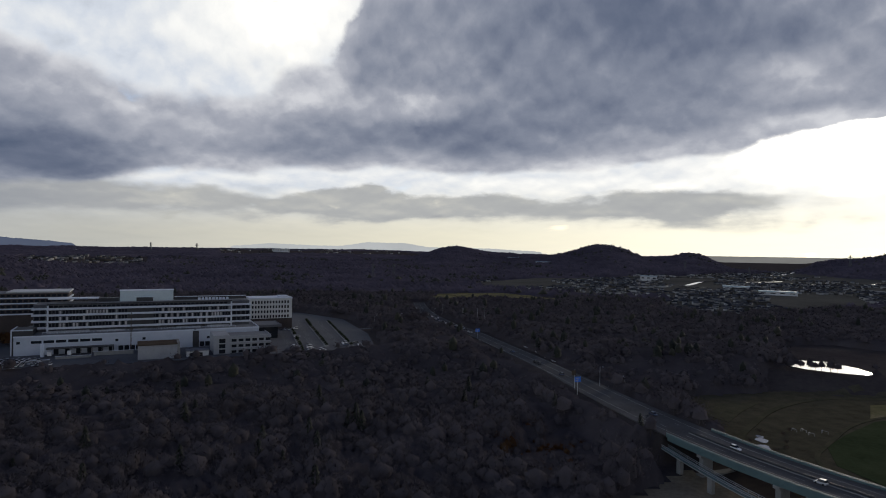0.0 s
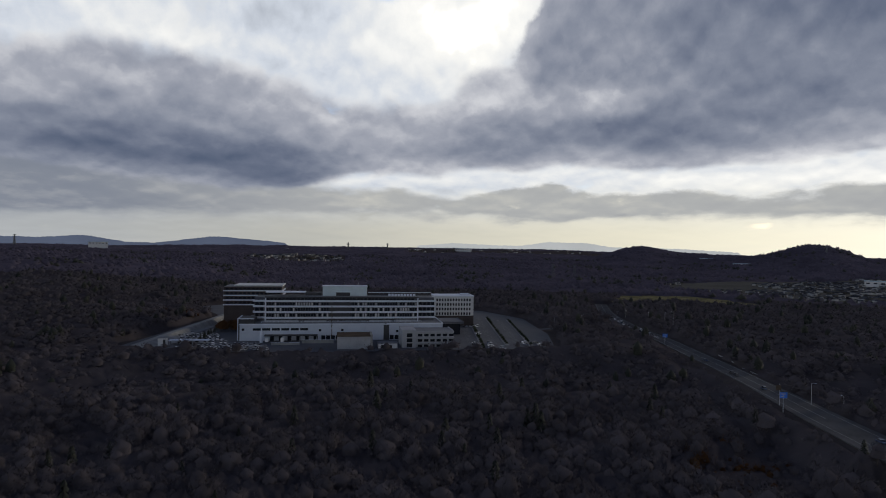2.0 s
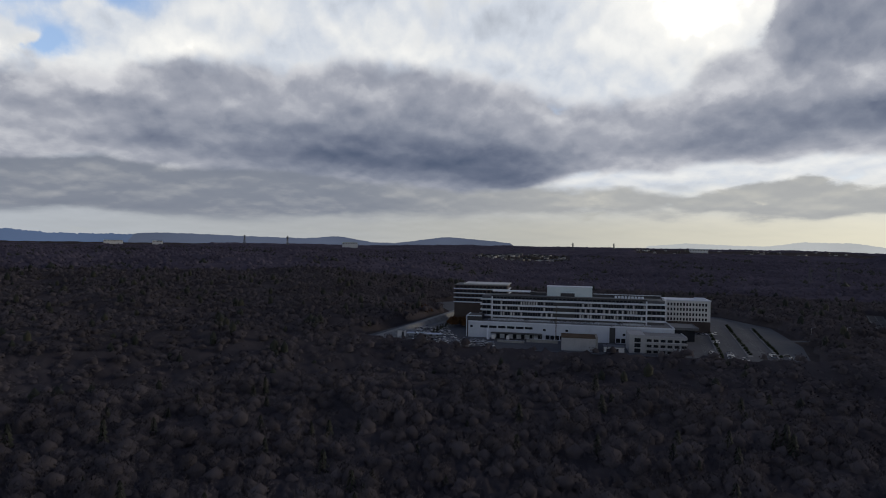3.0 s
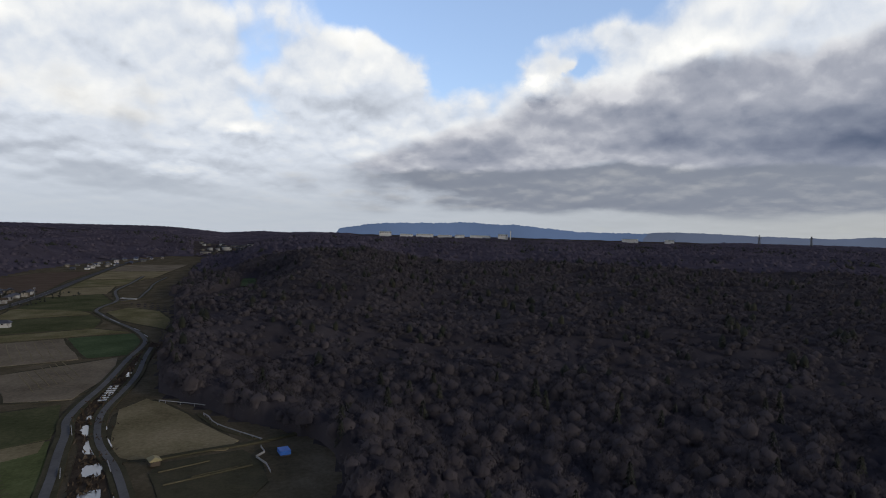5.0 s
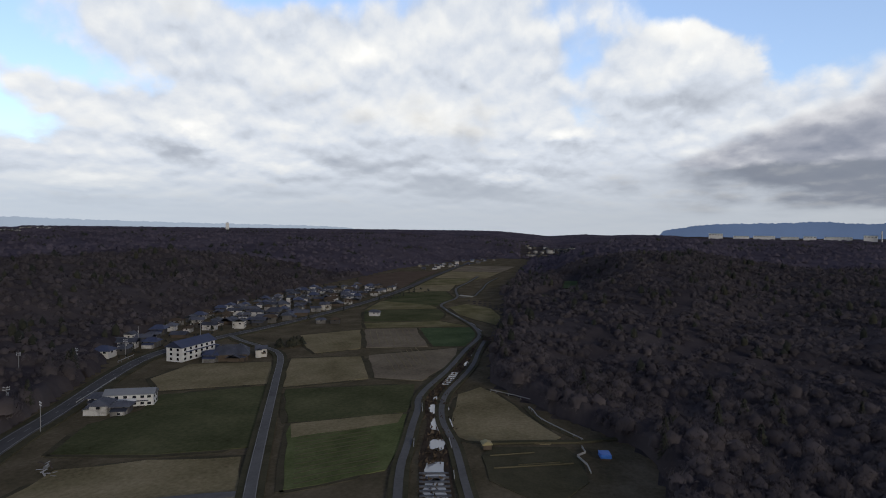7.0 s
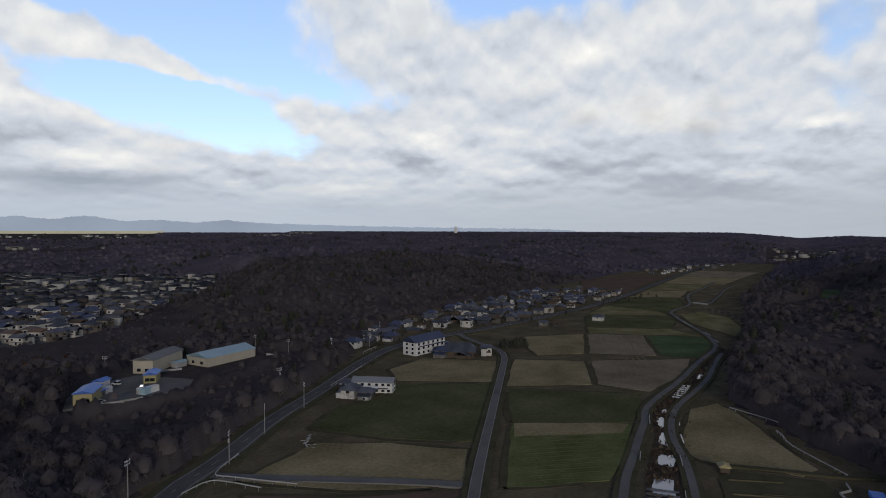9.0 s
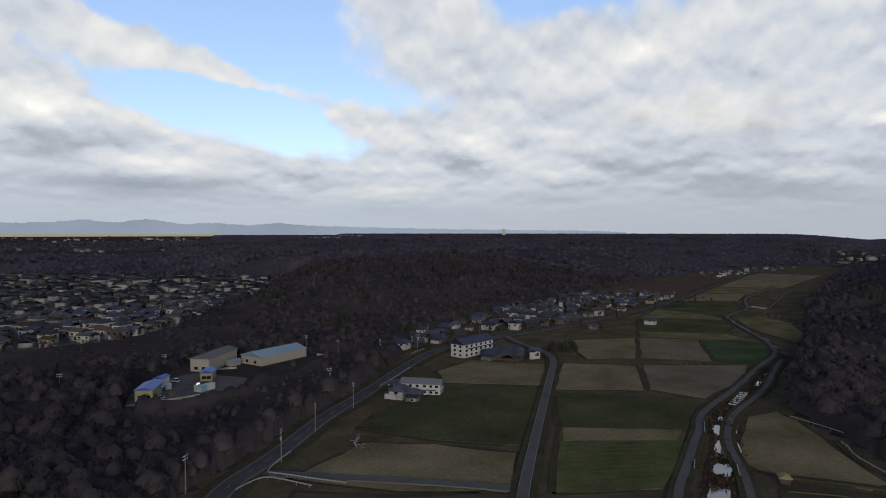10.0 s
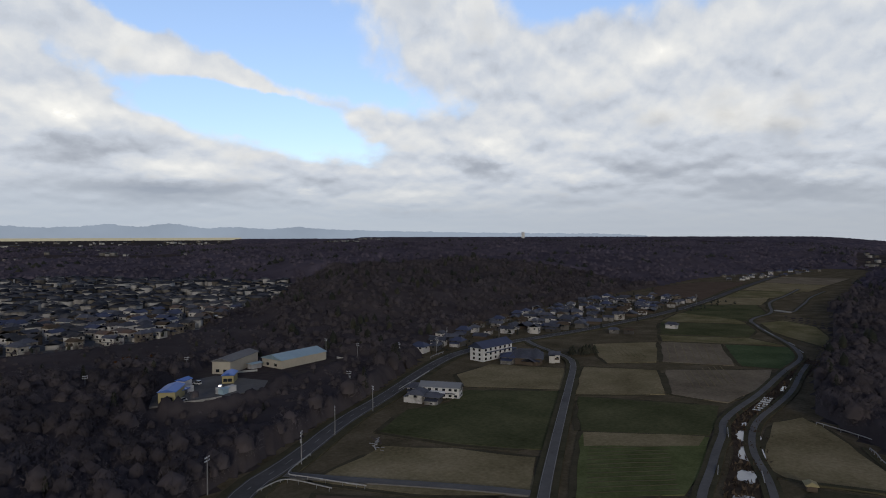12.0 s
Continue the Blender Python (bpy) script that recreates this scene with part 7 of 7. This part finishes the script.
    t = thing("garden_fence", pose(0, 0, 0), "white zigzag net fence by the garden plots", "fence")
    bm = bmesh.new()
    ribbon_mesh(bm, [Vector(p) for p in ((-199, -30), (-194, -28), (-190, -30), (-184, -26), (-178, -24))], -0.06, 0.06, 0.9, 0.7)
    part("netting", bm, M_GUARD, t)
    # park trees by the lane's end
    for i in range(9):
        x, y = -290 - 1.9 * i + rng.uniform(-1, 1), -218 + 1.1 * i + rng.uniform(-2.5, 2.5)
        (wv, wf), (cv, cf, _) = conifer(rng, rng.uniform(4.5, 7), 6, 7) if i % 3 else broadleaf(rng, 150, 6, 2.2)
        t = thing("garden_tree", facing(x, y, 40 * i), "dark pruned garden tree by the lane", "tree", "garden trees")
        for nm, vv, ff, mm in (("trunk", wv, wf, M_BARK), ("crown", cv, cf, M_PINE)):
            o = link_mesh(nm, vv, ff, mm)
            o.parent = t


def shed(name, m, L, W, h, rise, wall, roof, label, rows=1, along=4, skew=0.0):
    s = thing(name, m, label, "shed")
    part("wall", boxes((0, L, 0, W, -2, h)), wall, s)
    bm = bmesh.new()
    gable(bm, 0, L, 0, W, h, rise, 0.4, 0.2)
    part("roof", bm, roof, s)
    bm = bmesh.new()
    for x in (0.02, L - 0.02):
        bm.faces.new([bm.verts.new(p) for p in ((x, 0, h), (x, W, h), (x, W / 2, h + rise - 0.05))])
    part("gable_wall", bm, wall, s)
    if along:
        panes(s, [(L * (i + 0.5) / along, W, 0.9 + 2.9 * r, 180) for r in range(rows) for i in range(along)], 1.6, 1.2)
        panes(s, [(0, W * 0.3, 0.9, -90), (0, W * 0.7, 0.9, -90)], 1.8, 1.4)
    return s


def make_yard():
    rng = np.random.default_rng(33)
    z = 4.0
    bm = bmesh.new()
    prism(bm, [(-72, -252), (-100, -247), (-118, -250), (-126, -262), (-112, -288), (-92, -284), (-78, -268)], z - 1.5, z + 0.1)
    tagged(part("yard", bm, M_LANE), "grey gravel yard of a small works among the trees", "yard", kind="structure")
    # local x along the eaves; the far wall of the frame faces the valley
    shed("long_shed", pose(-112.4, -293.1, z, 0, 0, 217.5) @ pose(0, -9.5, 0), 27, 9.5, 6.0, 1.5, M_BEIGE, M_ROOFING, "long beige two-storey works shed", 2, 6)
    shed("metal_shed", pose(-138.3, -294.4, z, 0, 0, 193) @ pose(0, -15, 0), 30, 15, 4.2, 2.2, M_BEIGE, M_PALE_ROOF, "wide works shed with a pale blue metal roof", 1, 5)
    shed("lean_shed", pose(-130.8, -289.4, z, 0, 0, 195), 6, 3.5, 2.4, 0.5, M_GREYWALL, M_PALE_ROOF, "small grey lean-to store", 1, 0)
    shed("yellow_shed", pose(-77, -254.3, z, 0, 0, 236) @ pose(0, -5.5, 0), 13, 6.5, 4.4, 1.0, M_YELLOW, M_BLUE_ROOF, "yellow shed with a bright blue roof", 1, 2)
    shed("white_shed", pose(-92.4, -273.4, z, 0, 0, 215), 5.5, 4, 3.0, 0.9, M_WHITE, M_BLUE_ROOF, "little white shed with a blue roof", 1, 1)
    shed("blue_shed", pose(-107.8, -270, z, 0, 0, 236) @ pose(0, -5, 0), 9, 5, 3.6, 1.0, M_YELLOW, M_BLUE_ROOF, "shed with a blue metal roof in the yard", 1, 1)
    shed("store_shed", pose(-100.5, -250.6, z, 0, 0, 205), 3.2, 2.6, 2.2, 0.4, M_PALE_ROOF, M_PALE_ROOF, "small pale blue store box", 1, 0)
    c = thing("carport", pose(-86.5, -262, z, 0, 0, 215), "open carport with a blue flat roof", "carport")
    part("roof", boxes((-4, 4, -2.6, 2.6, 2.5, 2.7)), M_BLUE_ROOF, c)
    for x in (-3.7, 3.6):
        for y in (-2.3, 2.2):
            part("post", boxes((0, 0.12, 0, 0.12, 0, 2.5)), M_METAL, c, m=pose(x, y, 0))
    for x, y, l in ((-105, -254, 4.5), (-100.5, -254, 2.4), (-92, -266, 3)):
        t = thing("container", pose(x, y, z, 0, 0, 200), "white storage container in the yard", "container", "yard containers")
        part("shell", boxes((-l / 2, l / 2, -1.2, 1.2, 0.1, 2.6)), M_WHITE, t)
        part("door", boxes((-l / 2 - 0.05, -l / 2, -1.0, 1.0, 0.3, 2.4)), M_GREYWALL, t)
    w = thing("yard_wall", pose(0, 0, z), "low pale block wall at the yard's edge", "wall")
    bm = bmesh.new()
    ribbon_mesh(bm, [Vector((-80, -248.5)), Vector((-89, -246.5)), Vector((-98, -246))], -0.2, 0.2, 1.0, 1.4)
    part("panel", bm, M_CONCRETE, w)
    w = thing("yard_wall", pose(0, 0, z), "white fence wall before the long shed", "wall")
    bm = bmesh.new()
    ribbon_mesh(bm, [Vector((-116, -286)), Vector((-122, -287)), Vector((-131, -284))], -0.15, 0.15, 0.9, 1.4)
    part("panel", bm, M_GUARD, w)
    for x, y, t in ((-84, -251.5, 20), (-99, -276, 300), (-104, -262, 240)):
        park(x, y, z + 0.11, t, "yard cars", rng)


def make_towns():
    rng = np.random.default_rng(35)
    kinds = [("town house with grey hip roof", 0), ("cream town house with gable roof", 1), ("town house with blue tiles", 2), ("white town house with grey roof", 5), ("brown roofed town house", 4), ("town house with dark tiles", 3), ("plain town house with dark hipped roof", 6), ("town house with a gabled front wing", 7)]
    protos = [make_town_house(k, rng, "town houses", label) for label, k in kinds]

    def pick():
        x, y = rng.uniform(-300, 20), rng.uniform(-560, -420)
        return (x, y) if inside(np.array([x]), np.array([y]), TOWN)[0] else None
    rows = []
    for x, y in apart(rng, 128, pick, 11.5, 60):
        # streets on a slanting grid keep the roofs in line
        rows.append((x, y, 28 + 90 * int(rng.integers(4)) + rng.uniform(-5, 5), rng.uniform(0.86, 1.06)))
    settle_houses(rng, protos, rows)
    # the rest of the towns, far off: small houses joined by town
    def house_model(L, W, h, r):
        bm = bmesh.new()
        box(bm, -L / 2, L / 2, -W / 2, W / 2, -1, h)
        bm.verts.index_update()
        v = np.array([tuple(q.co) for q in bm.verts])
        f = []
        for face in bm.faces:
            i = [q.index for q in face.verts]
            f += [(i[0], i[1], i[2]), (i[0], i[2], i[3])]
        bm.free()
        bm = bmesh.new()
        gable(bm, -L / 2, L / 2, -W / 2, W / 2, h, r, 0.5, 0.2, W * 0.3 if h > 5.4 else 0.0)
        bmesh.ops.triangulate(bm, faces=bm.faces)
        bm.verts.index_update()
        rv = np.array([tuple(q.co) for q in bm.verts])
        rf = np.array([[q.index for q in face.verts] for face in bm.faces])
        bm.free()
        return (v, np.array(f)), (rv, rf)

    models = [house_model(rng.uniform(8, 12), rng.uniform(7, 9), h, 1.9) for h in (5.2, 5.6, 3.2, 6.4)] + [house_model(24, 13, 7, 1.2), house_model(34, 16, 6, 0.8)]

    def far_town(label, x, y, big=0.06, size=1.0):
        n = len(x)
        at = np.stack([x, y, terrain(x, y)], -1)
        pick = np.where(rng.random(n) < big, rng.integers(4, 6, n), rng.integers(0, 4, n))
        turn, scale = rng.uniform(0, 6.28, n), rng.uniform(0.85, 1.2, n) * size
        for nm, k, mat in (("far_house_walls", 0, M_TOWN_WALL), ("far_house_roofs", 1, M_TOWN_ROOF)):
            v, f = spread_out([m[k] for m in models], at, scale, turn, pick)[:2]
            tagged(link_mesh(nm, v, f, mat), label, "houses", kind="stuff")

    n = 1600
    x, y = rng.uniform(-420, 90, n), rng.uniform(-1150, -690, n)
    ok = inside(x, y, TOWN)
    far_town("dense far rows of small town houses", x[ok][:620], y[ok][:620], 0.02)
    x, y = rng.uniform(-420, 60, 2600), rng.uniform(-700, -425, 2600)
    ok = inside(x, y, TOWN)
    near = np.array([(r[0], r[1]) for r in rows])
    gap = np.hypot(x[:, None] - near[None, :, 0], y[:, None] - near[None, :, 1]).min(1)
    far_town("small houses between the town's larger ones", x[ok & (gap > 10)][:330], y[ok & (gap > 10)][:330], 0.0, 0.92)
    # town on the plain, by the river
    a, d = np.radians(rng.uniform(-42, -2, 9000)), rng.uniform(700, 2600, 9000)
    x, y = -np.sin(a) * d, np.cos(a) * d
    ok = inside(x, y, PLAIN) & (line_distance(x, y, RIVER)[0] > 40) & (terrain(x, y) < 7)
    thick = lumps(x, y, 260, 41) + 0.35 * (np.degrees(a) < -17) + 0.25 > 0.25
    x, y = x[ok & thick], y[ok & thick]
    far_town("far town on the river plain", x[:2600], y[:2600], 0.05, 0.62)
    # scattered settlements at the horizon: azimuth from, to, distance from, to, number
    for a0, a1, d0, d1, n, lab in ((26, 34, 1900, 2500, 110, "small town beyond the woods"), (3, 20, 3000, 4200, 70, "far rooftops at the edge of the woods"), (144, 149, 2300, 3400, 70, "far houses in a gap of the plateau"), (158, 178, 1500, 3200, 130, "far settlements on the plain"),
                                   (99, 104, 1500, 2000, 40, "hamlet at the head of the valley"), (30, 40, 3200, 4200, 40, "far rooftops under the hills"), (-8, 3, 2900, 3700, 40, "far rooftops on the plain")):
        a, d = np.radians(rng.uniform(a0, a1, n)), rng.uniform(d0, d1, n)
        far_town(lab, -np.sin(a) * d, np.cos(a) * d, 0.15)


RIVER = [(300, 1560), (520, 1560), (690, 1590), (860, 1500), (700, 1420), (900, 1350), (1300, 1500), (1500, 1800)]
M_GREYROOF = material("grey_metal_roof", [(0.16, 0.175, 0.2), (0.22, 0.235, 0.26)], 6, 0.5, fine=5)
M_TOWN_PLASTER = material("suburban_render", [(0.0648, 0.054, 0.04464), (0.1512, 0.1296, 0.1044), (0.2736, 0.2592, 0.2304), (0.4032, 0.396, 0.3816), (0.4464, 0.4392, 0.432)], 9, 0.85, fine=5, per_object=0.75)
M_TOWN_TILE = material("dark_slate_roof", [(0.022, 0.024, 0.03), (0.042, 0.043, 0.05), (0.08, 0.075, 0.078), (0.12, 0.08, 0.06)], 5, 0.7, fine=9, per_object=0.55)
M_TOWN_WALL = material("far_house_walls", [(0.048, 0.042, 0.036), (0.12, 0.111, 0.096), (0.252, 0.246, 0.24), (0.336, 0.336, 0.33)], 40, 0.85, fine=4, island=0.7)
M_TOWN_ROOF = material("far_house_roofs", [(0.025, 0.028, 0.036), (0.046, 0.05, 0.062), (0.085, 0.09, 0.105)], 40, 0.9, fine=4, island=0.6)
make_village()
make_yard()
make_towns()

# ---------------------------------------------------------------- river plain, far works and mountains
def at_az(az, d, z=0.0):
    a = radians(az)
    return Vector((-math.sin(a) * d, math.cos(a) * d, z))


M_PYLON = material("weathered_steel", [(0.07, 0.075, 0.085), (0.12, 0.125, 0.135)], 6, 0.7)
M_PLAINFIELD = material("plain_fields", [(0.06171, 0.05968, 0.05348), (0.09873, 0.0946, 0.08228), (0.1357, 0.1275, 0.109)], 120, 0.95, fine=14)
# emits a pale yellow in place of sunlight on the far plain
M_SUNLIT_GLOW = backdrop("glowing_far_plain", (0.36, 0.335, 0.25), 45)


def make_plain():
    draped("plain", PLAIN, M_PLAINFIELD, "dull winter fields of the river plain", "field", 0.4, 25)
    draped("meadow", MEADOW, M_FIELD_MIX, "olive meadow among the woods", "field", 0.6, 12)
    for i, line in enumerate((RIVER[:5], RIVER[4:])):
        ribbon("river", line, -7, 7, lambda x, y: ground_z(x, y) + 1.2, 0.6, M_WATER, "bright river winding over the plain", "river", "structure")
    for pts in ([at_az(-27, 2050), at_az(-30, 2200), at_az(-31.5, 2500)], [at_az(-25.5, 1850), at_az(-28, 1900), at_az(-29.5, 1980)], [at_az(-21.2, 1330), at_az(-22.3, 1400), at_az(-23.4, 1560), at_az(-25.0, 1720)], [at_az(-21.4, 1290), at_az(-23.2, 1310)], [at_az(-22.2, 850), at_az(-23.6, 860), at_az(-24.4, 870)]):
        ribbon("river", [(p.x, p.y) for p in pts], -6, 6, lambda x, y: ground_z(x, y) + 1.4, 0.6, M_WATER, "bright reach of the river on the plain", "river", "structure")
    ribbon("far_road", [tuple(at_az(a, d).xy) for a, d in ((-36, 1380), (-34, 1420), (-32.5, 1500), (-31, 1480), (-28, 1460), (-25, 1500))], -6, 6, lambda x, y: ground_z(x, y) + 2.5, 3.0, M_CONCRETE, "pale far road on an embankment", "road", "structure")


def pylon(az, d, top, label="grey lattice power pylon above the woods"):
    p = at_az(az, d)
    t = thing("power_pylon", pose(p.x, p.y, ground_z(p.x, p.y), 0, 0, az + 20), label, "pylon", "power pylons")
    bm = bmesh.new()
    b = top * 0.09
    k = d * 0.00028
    for sx in (-1, 1):
        for sy in (-1, 1):
            rod(bm, (sx * b, sy * b, 0), (sx * b * 0.2, sy * b * 0.2, top), k, k * 0.7, 4)
    part("tower_frame", bm, M_PYLON, t)
    bm = bmesh.new()
    for i in range(8):
        q0, q1 = 1 - 0.8 * i / 8, 1 - 0.8 * (i + 1) / 8
        for s in (-1, 1):
            rod(bm, (-b * q0, s * b * q0, top * i / 8), (b * q1, s * b * q1, top * (i + 1) / 8), k * 0.5, k * 0.5, 3)
            rod(bm, (b * q0, s * b * q0, top * i / 8), (-b * q1, s * b * q1, top * (i + 1) / 8), k * 0.5, k * 0.5, 3)
    part("bracing", bm, M_PYLON, t)
    for z, w in ((0.72, 0.17), (0.83, 0.15), (0.94, 0.12)):
        part("crossarm", boxes((-top * w, top * w, -k, k, top * z, top * z + k * 1.6)), M_PYLON, t)


def far_works(az0, az1, d, h, label, mat=None, thick=20, foot=None):
    """A low white industrial building between two azimuths."""
    a, b = at_az(az0, d), at_az(az1, d)
    mid = (a + b) / 2
    L = (a - b).length
    t = thing("factory", pose(mid.x, mid.y, ground_z(mid.x, mid.y) if foot is None else foot, 0, 0, (az0 + az1) / 2), label, "factory", "far factories")
    part("wall", boxes((-L / 2, L / 2, 0, thick, -14, h)), mat or M_WHITE, t)
    part("roof", boxes((-L / 2 - 1, L / 2 + 1, -1, thick + 1, h, h + 1.2)), M_PALE_ROOF, t)
    n = max(1, int(L / 12))
    window_row(t, "window", [(-L / 2 + L * (i + 0.5) / n, 0, h * 0.55) for i in range(n)], (L / n * 0.5, h * 0.22), M_GLASS, 0.3)
    return t


def ridge(name, rows, d, mat, label, depth=260.0, base=-2.2, seed=0, rough=0.06):
    """A far range: rows of azimuth and elevation of its skyline, at a distance, with spurs toward the viewer."""
    rng = np.random.default_rng(seed)
    az = np.array([r[0] for r in rows], float)
    el = np.array([r[1] for r in rows], float)
    order = np.argsort(az)
    a = np.arange(az.min(), az.max(), 0.12)
    e = np.interp(a, az[order], el[order])
    kern = np.exp(-np.linspace(-2, 2, 9) ** 2)
    e = np.convolve(np.pad(e, 4, "edge"), kern / kern.sum(), "valid")
    jag = sum(rng.uniform(0.3, 1) * np.sin(a * f + rng.uniform(0, 6)) for f in (2.1, 3.7, 6.3, 9.1, 14.0, 21.0, 33.0)) / 2.5
    ends = np.clip(np.minimum(a - a[0], a[-1] - a) / 2.0, 0, 1)
    e = e + rough * jag
    v = []
    rows_n = 6
    for k in range(rows_n):
        s = k / (rows_n - 1)
        dd = d - depth * s + 40 * np.sin(a * 5 + k) * s
        ee = e * (1 - s) + base * s
        ee = base + (ee - base) * ends
        r = np.radians(a)
        v.append(np.stack([-np.sin(r) * dd, np.cos(r) * dd, EYE[2] + dd * np.tan(np.radians(ee))], -1))
    n = len(a)
    v = np.concatenate(v)
    i, j = np.meshgrid(np.arange(rows_n - 1), np.arange(n - 1), indexing="ij")
    f = np.stack([i * n + j, i * n + j + 1, (i + 1) * n + j + 1, (i + 1) * n + j], -1).reshape(-1, 4)
    tagged(link_mesh(name, v, f, mat, True), label, "mountains", kind="structure")


make_plain()
# glowing strip that carries the plain's haze in its colour
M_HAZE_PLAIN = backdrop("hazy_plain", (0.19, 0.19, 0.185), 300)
ridge("far_plain", [(-18, -0.36), (-22, -0.34), (-30, -0.33), (-36, -0.33), (-41, -0.36)], 4700, M_HAZE_PLAIN, "far plain of towns and fields, haze painted into its glow", base=-1.3, seed=6, rough=0.01)
ridge("mountains_west", [(21, -0.3), (20.3, -0.15), (15.6, 0.25), (12.6, 0.13), (9.6, 0.08), (7, 0.47), (3.4, 0.42), (1.3, 0.08), (-4, 0.05), (-9.2, -0.2), (-11, -0.4)], 4800, M_HAZE_PALE, "pale mountains on the sunlit horizon, haze painted into their glow", seed=1, rough=0.03)
ridge("mountains_south", [(66, 0.2), (62, 0.43), (58, 0.35), (56, 0.27), (50, 0.16), (46.9, 0.4), (44, -0.1), (41.7, -0.15), (37, 0.5), (33.6, 0.25), (31.4, 0.05), (29, -0.3)], 4700, M_HAZE_NEAR, "wooded hills on the horizon, dark blue haze painted into their glow", seed=2, rough=0.03)
ridge("mountains_valley", [(94, -0.2), (92.4, 0.0), (88.7, 0.6), (86.6, 0.7), (83, 0.78), (79.9, 0.92), (77.6, 0.74), (76.0, 0.8), (73.3, 0.56), (69.8, 0.25), (62, 0.25), (58.4, 0.2), (56, 0.05), (51, -0.1)], 4750, M_HAZE_BLUE, "mountain range behind the far factories, blue haze painted into its glow", seed=3, rough=0.06)
ridge("mountains_north", [(186, 0.94), (174, 0.85), (172, 0.71), (169.3, 0.77), (167, 1.02), (164.5, 0.78), (162.3, 1.12), (159.6, 0.68), (156.8, 0.81), (154.4, 0.59), (151.5, 0.82), (149, 0.59), (142.8, 0.42), (134.9, 0.26), (123.7, 0.14), (118, -0.09)], 4800, M_HAZE_FAR, "far mountains, grey blue haze painted into their glow", seed=4, rough=0.04)
for az, d, top in ((4.54, 1250, 32), (6.46, 1250, 32), (-15.3, 2150, 32), (-33.5, 2100, 36), (-26.5, 1900, 30), (25.4, 3300, 46), (21.8, 3300, 42), (55.2, 3400, 60), (51.5, 3500, 55), (-21.5, 2000, 30)):
    pylon(az, d, top)
for az0, az1, d, h, label in ((88.3, 87.2, 3300, 17, "tall white factory hall on the horizon"), (86.4, 85.2, 3350, 7, "long white factory roofs on the horizon"), (84.9, 83.3, 3380, 9, "long white factory roofs on the horizon"), (82.9, 81.6, 3400, 6, "long white factory block on the horizon"), (81.3, 80.4, 3350, 9, "white factory hall on the horizon"), (79.9, 78.0, 3400, 8, "long white factory block on the horizon"), (77.3, 76.4, 3350, 17, "white works hall beside a chimney"),
                              (66.2, 64.8, 3200, 9, "low white far factory"), (62.6, 61.8, 3100, 9, "low white far factory among woods"), (46.6, 45.2, 3000, 14, "pale far factory under the hills"), (15.5, 14.0, 3400, 16, "white far building block"),
                              (-8.6, -10.0, 2050, 7, "white house on the hill's foot"), (-6.0, -7.0, 2250, 6, "white far buildings at the wood's edge"), (-17.8, -19.2, 1500, 11, "pale blue factory on the plain"), (-24.5, -26.5, 1250, 7, "white roofed hall in the town"), (-27.2, -30, 1150, 6, "white greenhouses in the town")):
    far_works(az0, az1, d, h, label, foot=EYE[2] - d * 0.0076 if az0 > 40 else None)
p = at_az(76.15, 3340)
t = thing("chimney", pose(p.x, p.y, ground_z(p.x, p.y)), "tall white works chimney on the horizon", "chimney")
bm = bmesh.new()
rod(bm, (0, 0, 0), (0, 0, 50), 3.2, 2.6, 12)
part("stack", bm, M_WHITE, t)
p = at_az(130.95, 2500)
t = thing("water_tower", pose(p.x, p.y, ground_z(p.x, p.y), 0, 0, 131), "slim white tower standing above the far woods", "tower")
part("shaft", boxes((-6, 6, -6, 6, -5, 30)), M_WHITE, t)
part("cap", boxes((-6.5, 6.5, -6.5, 6.5, 30, 33)), M_BAND, t)
# plain under the northern mountains, its sunlight put in as a glow
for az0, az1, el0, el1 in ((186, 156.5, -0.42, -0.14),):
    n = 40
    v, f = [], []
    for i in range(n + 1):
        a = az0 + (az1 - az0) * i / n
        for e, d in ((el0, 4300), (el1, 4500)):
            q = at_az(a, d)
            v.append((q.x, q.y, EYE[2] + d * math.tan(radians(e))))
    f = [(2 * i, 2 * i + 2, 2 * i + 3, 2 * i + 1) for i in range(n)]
    tagged(link_mesh("far_fields", v, f, M_SUNLIT_GLOW), "pale fields of the far plain, sunlight put into their own glow", "field", kind="structure")
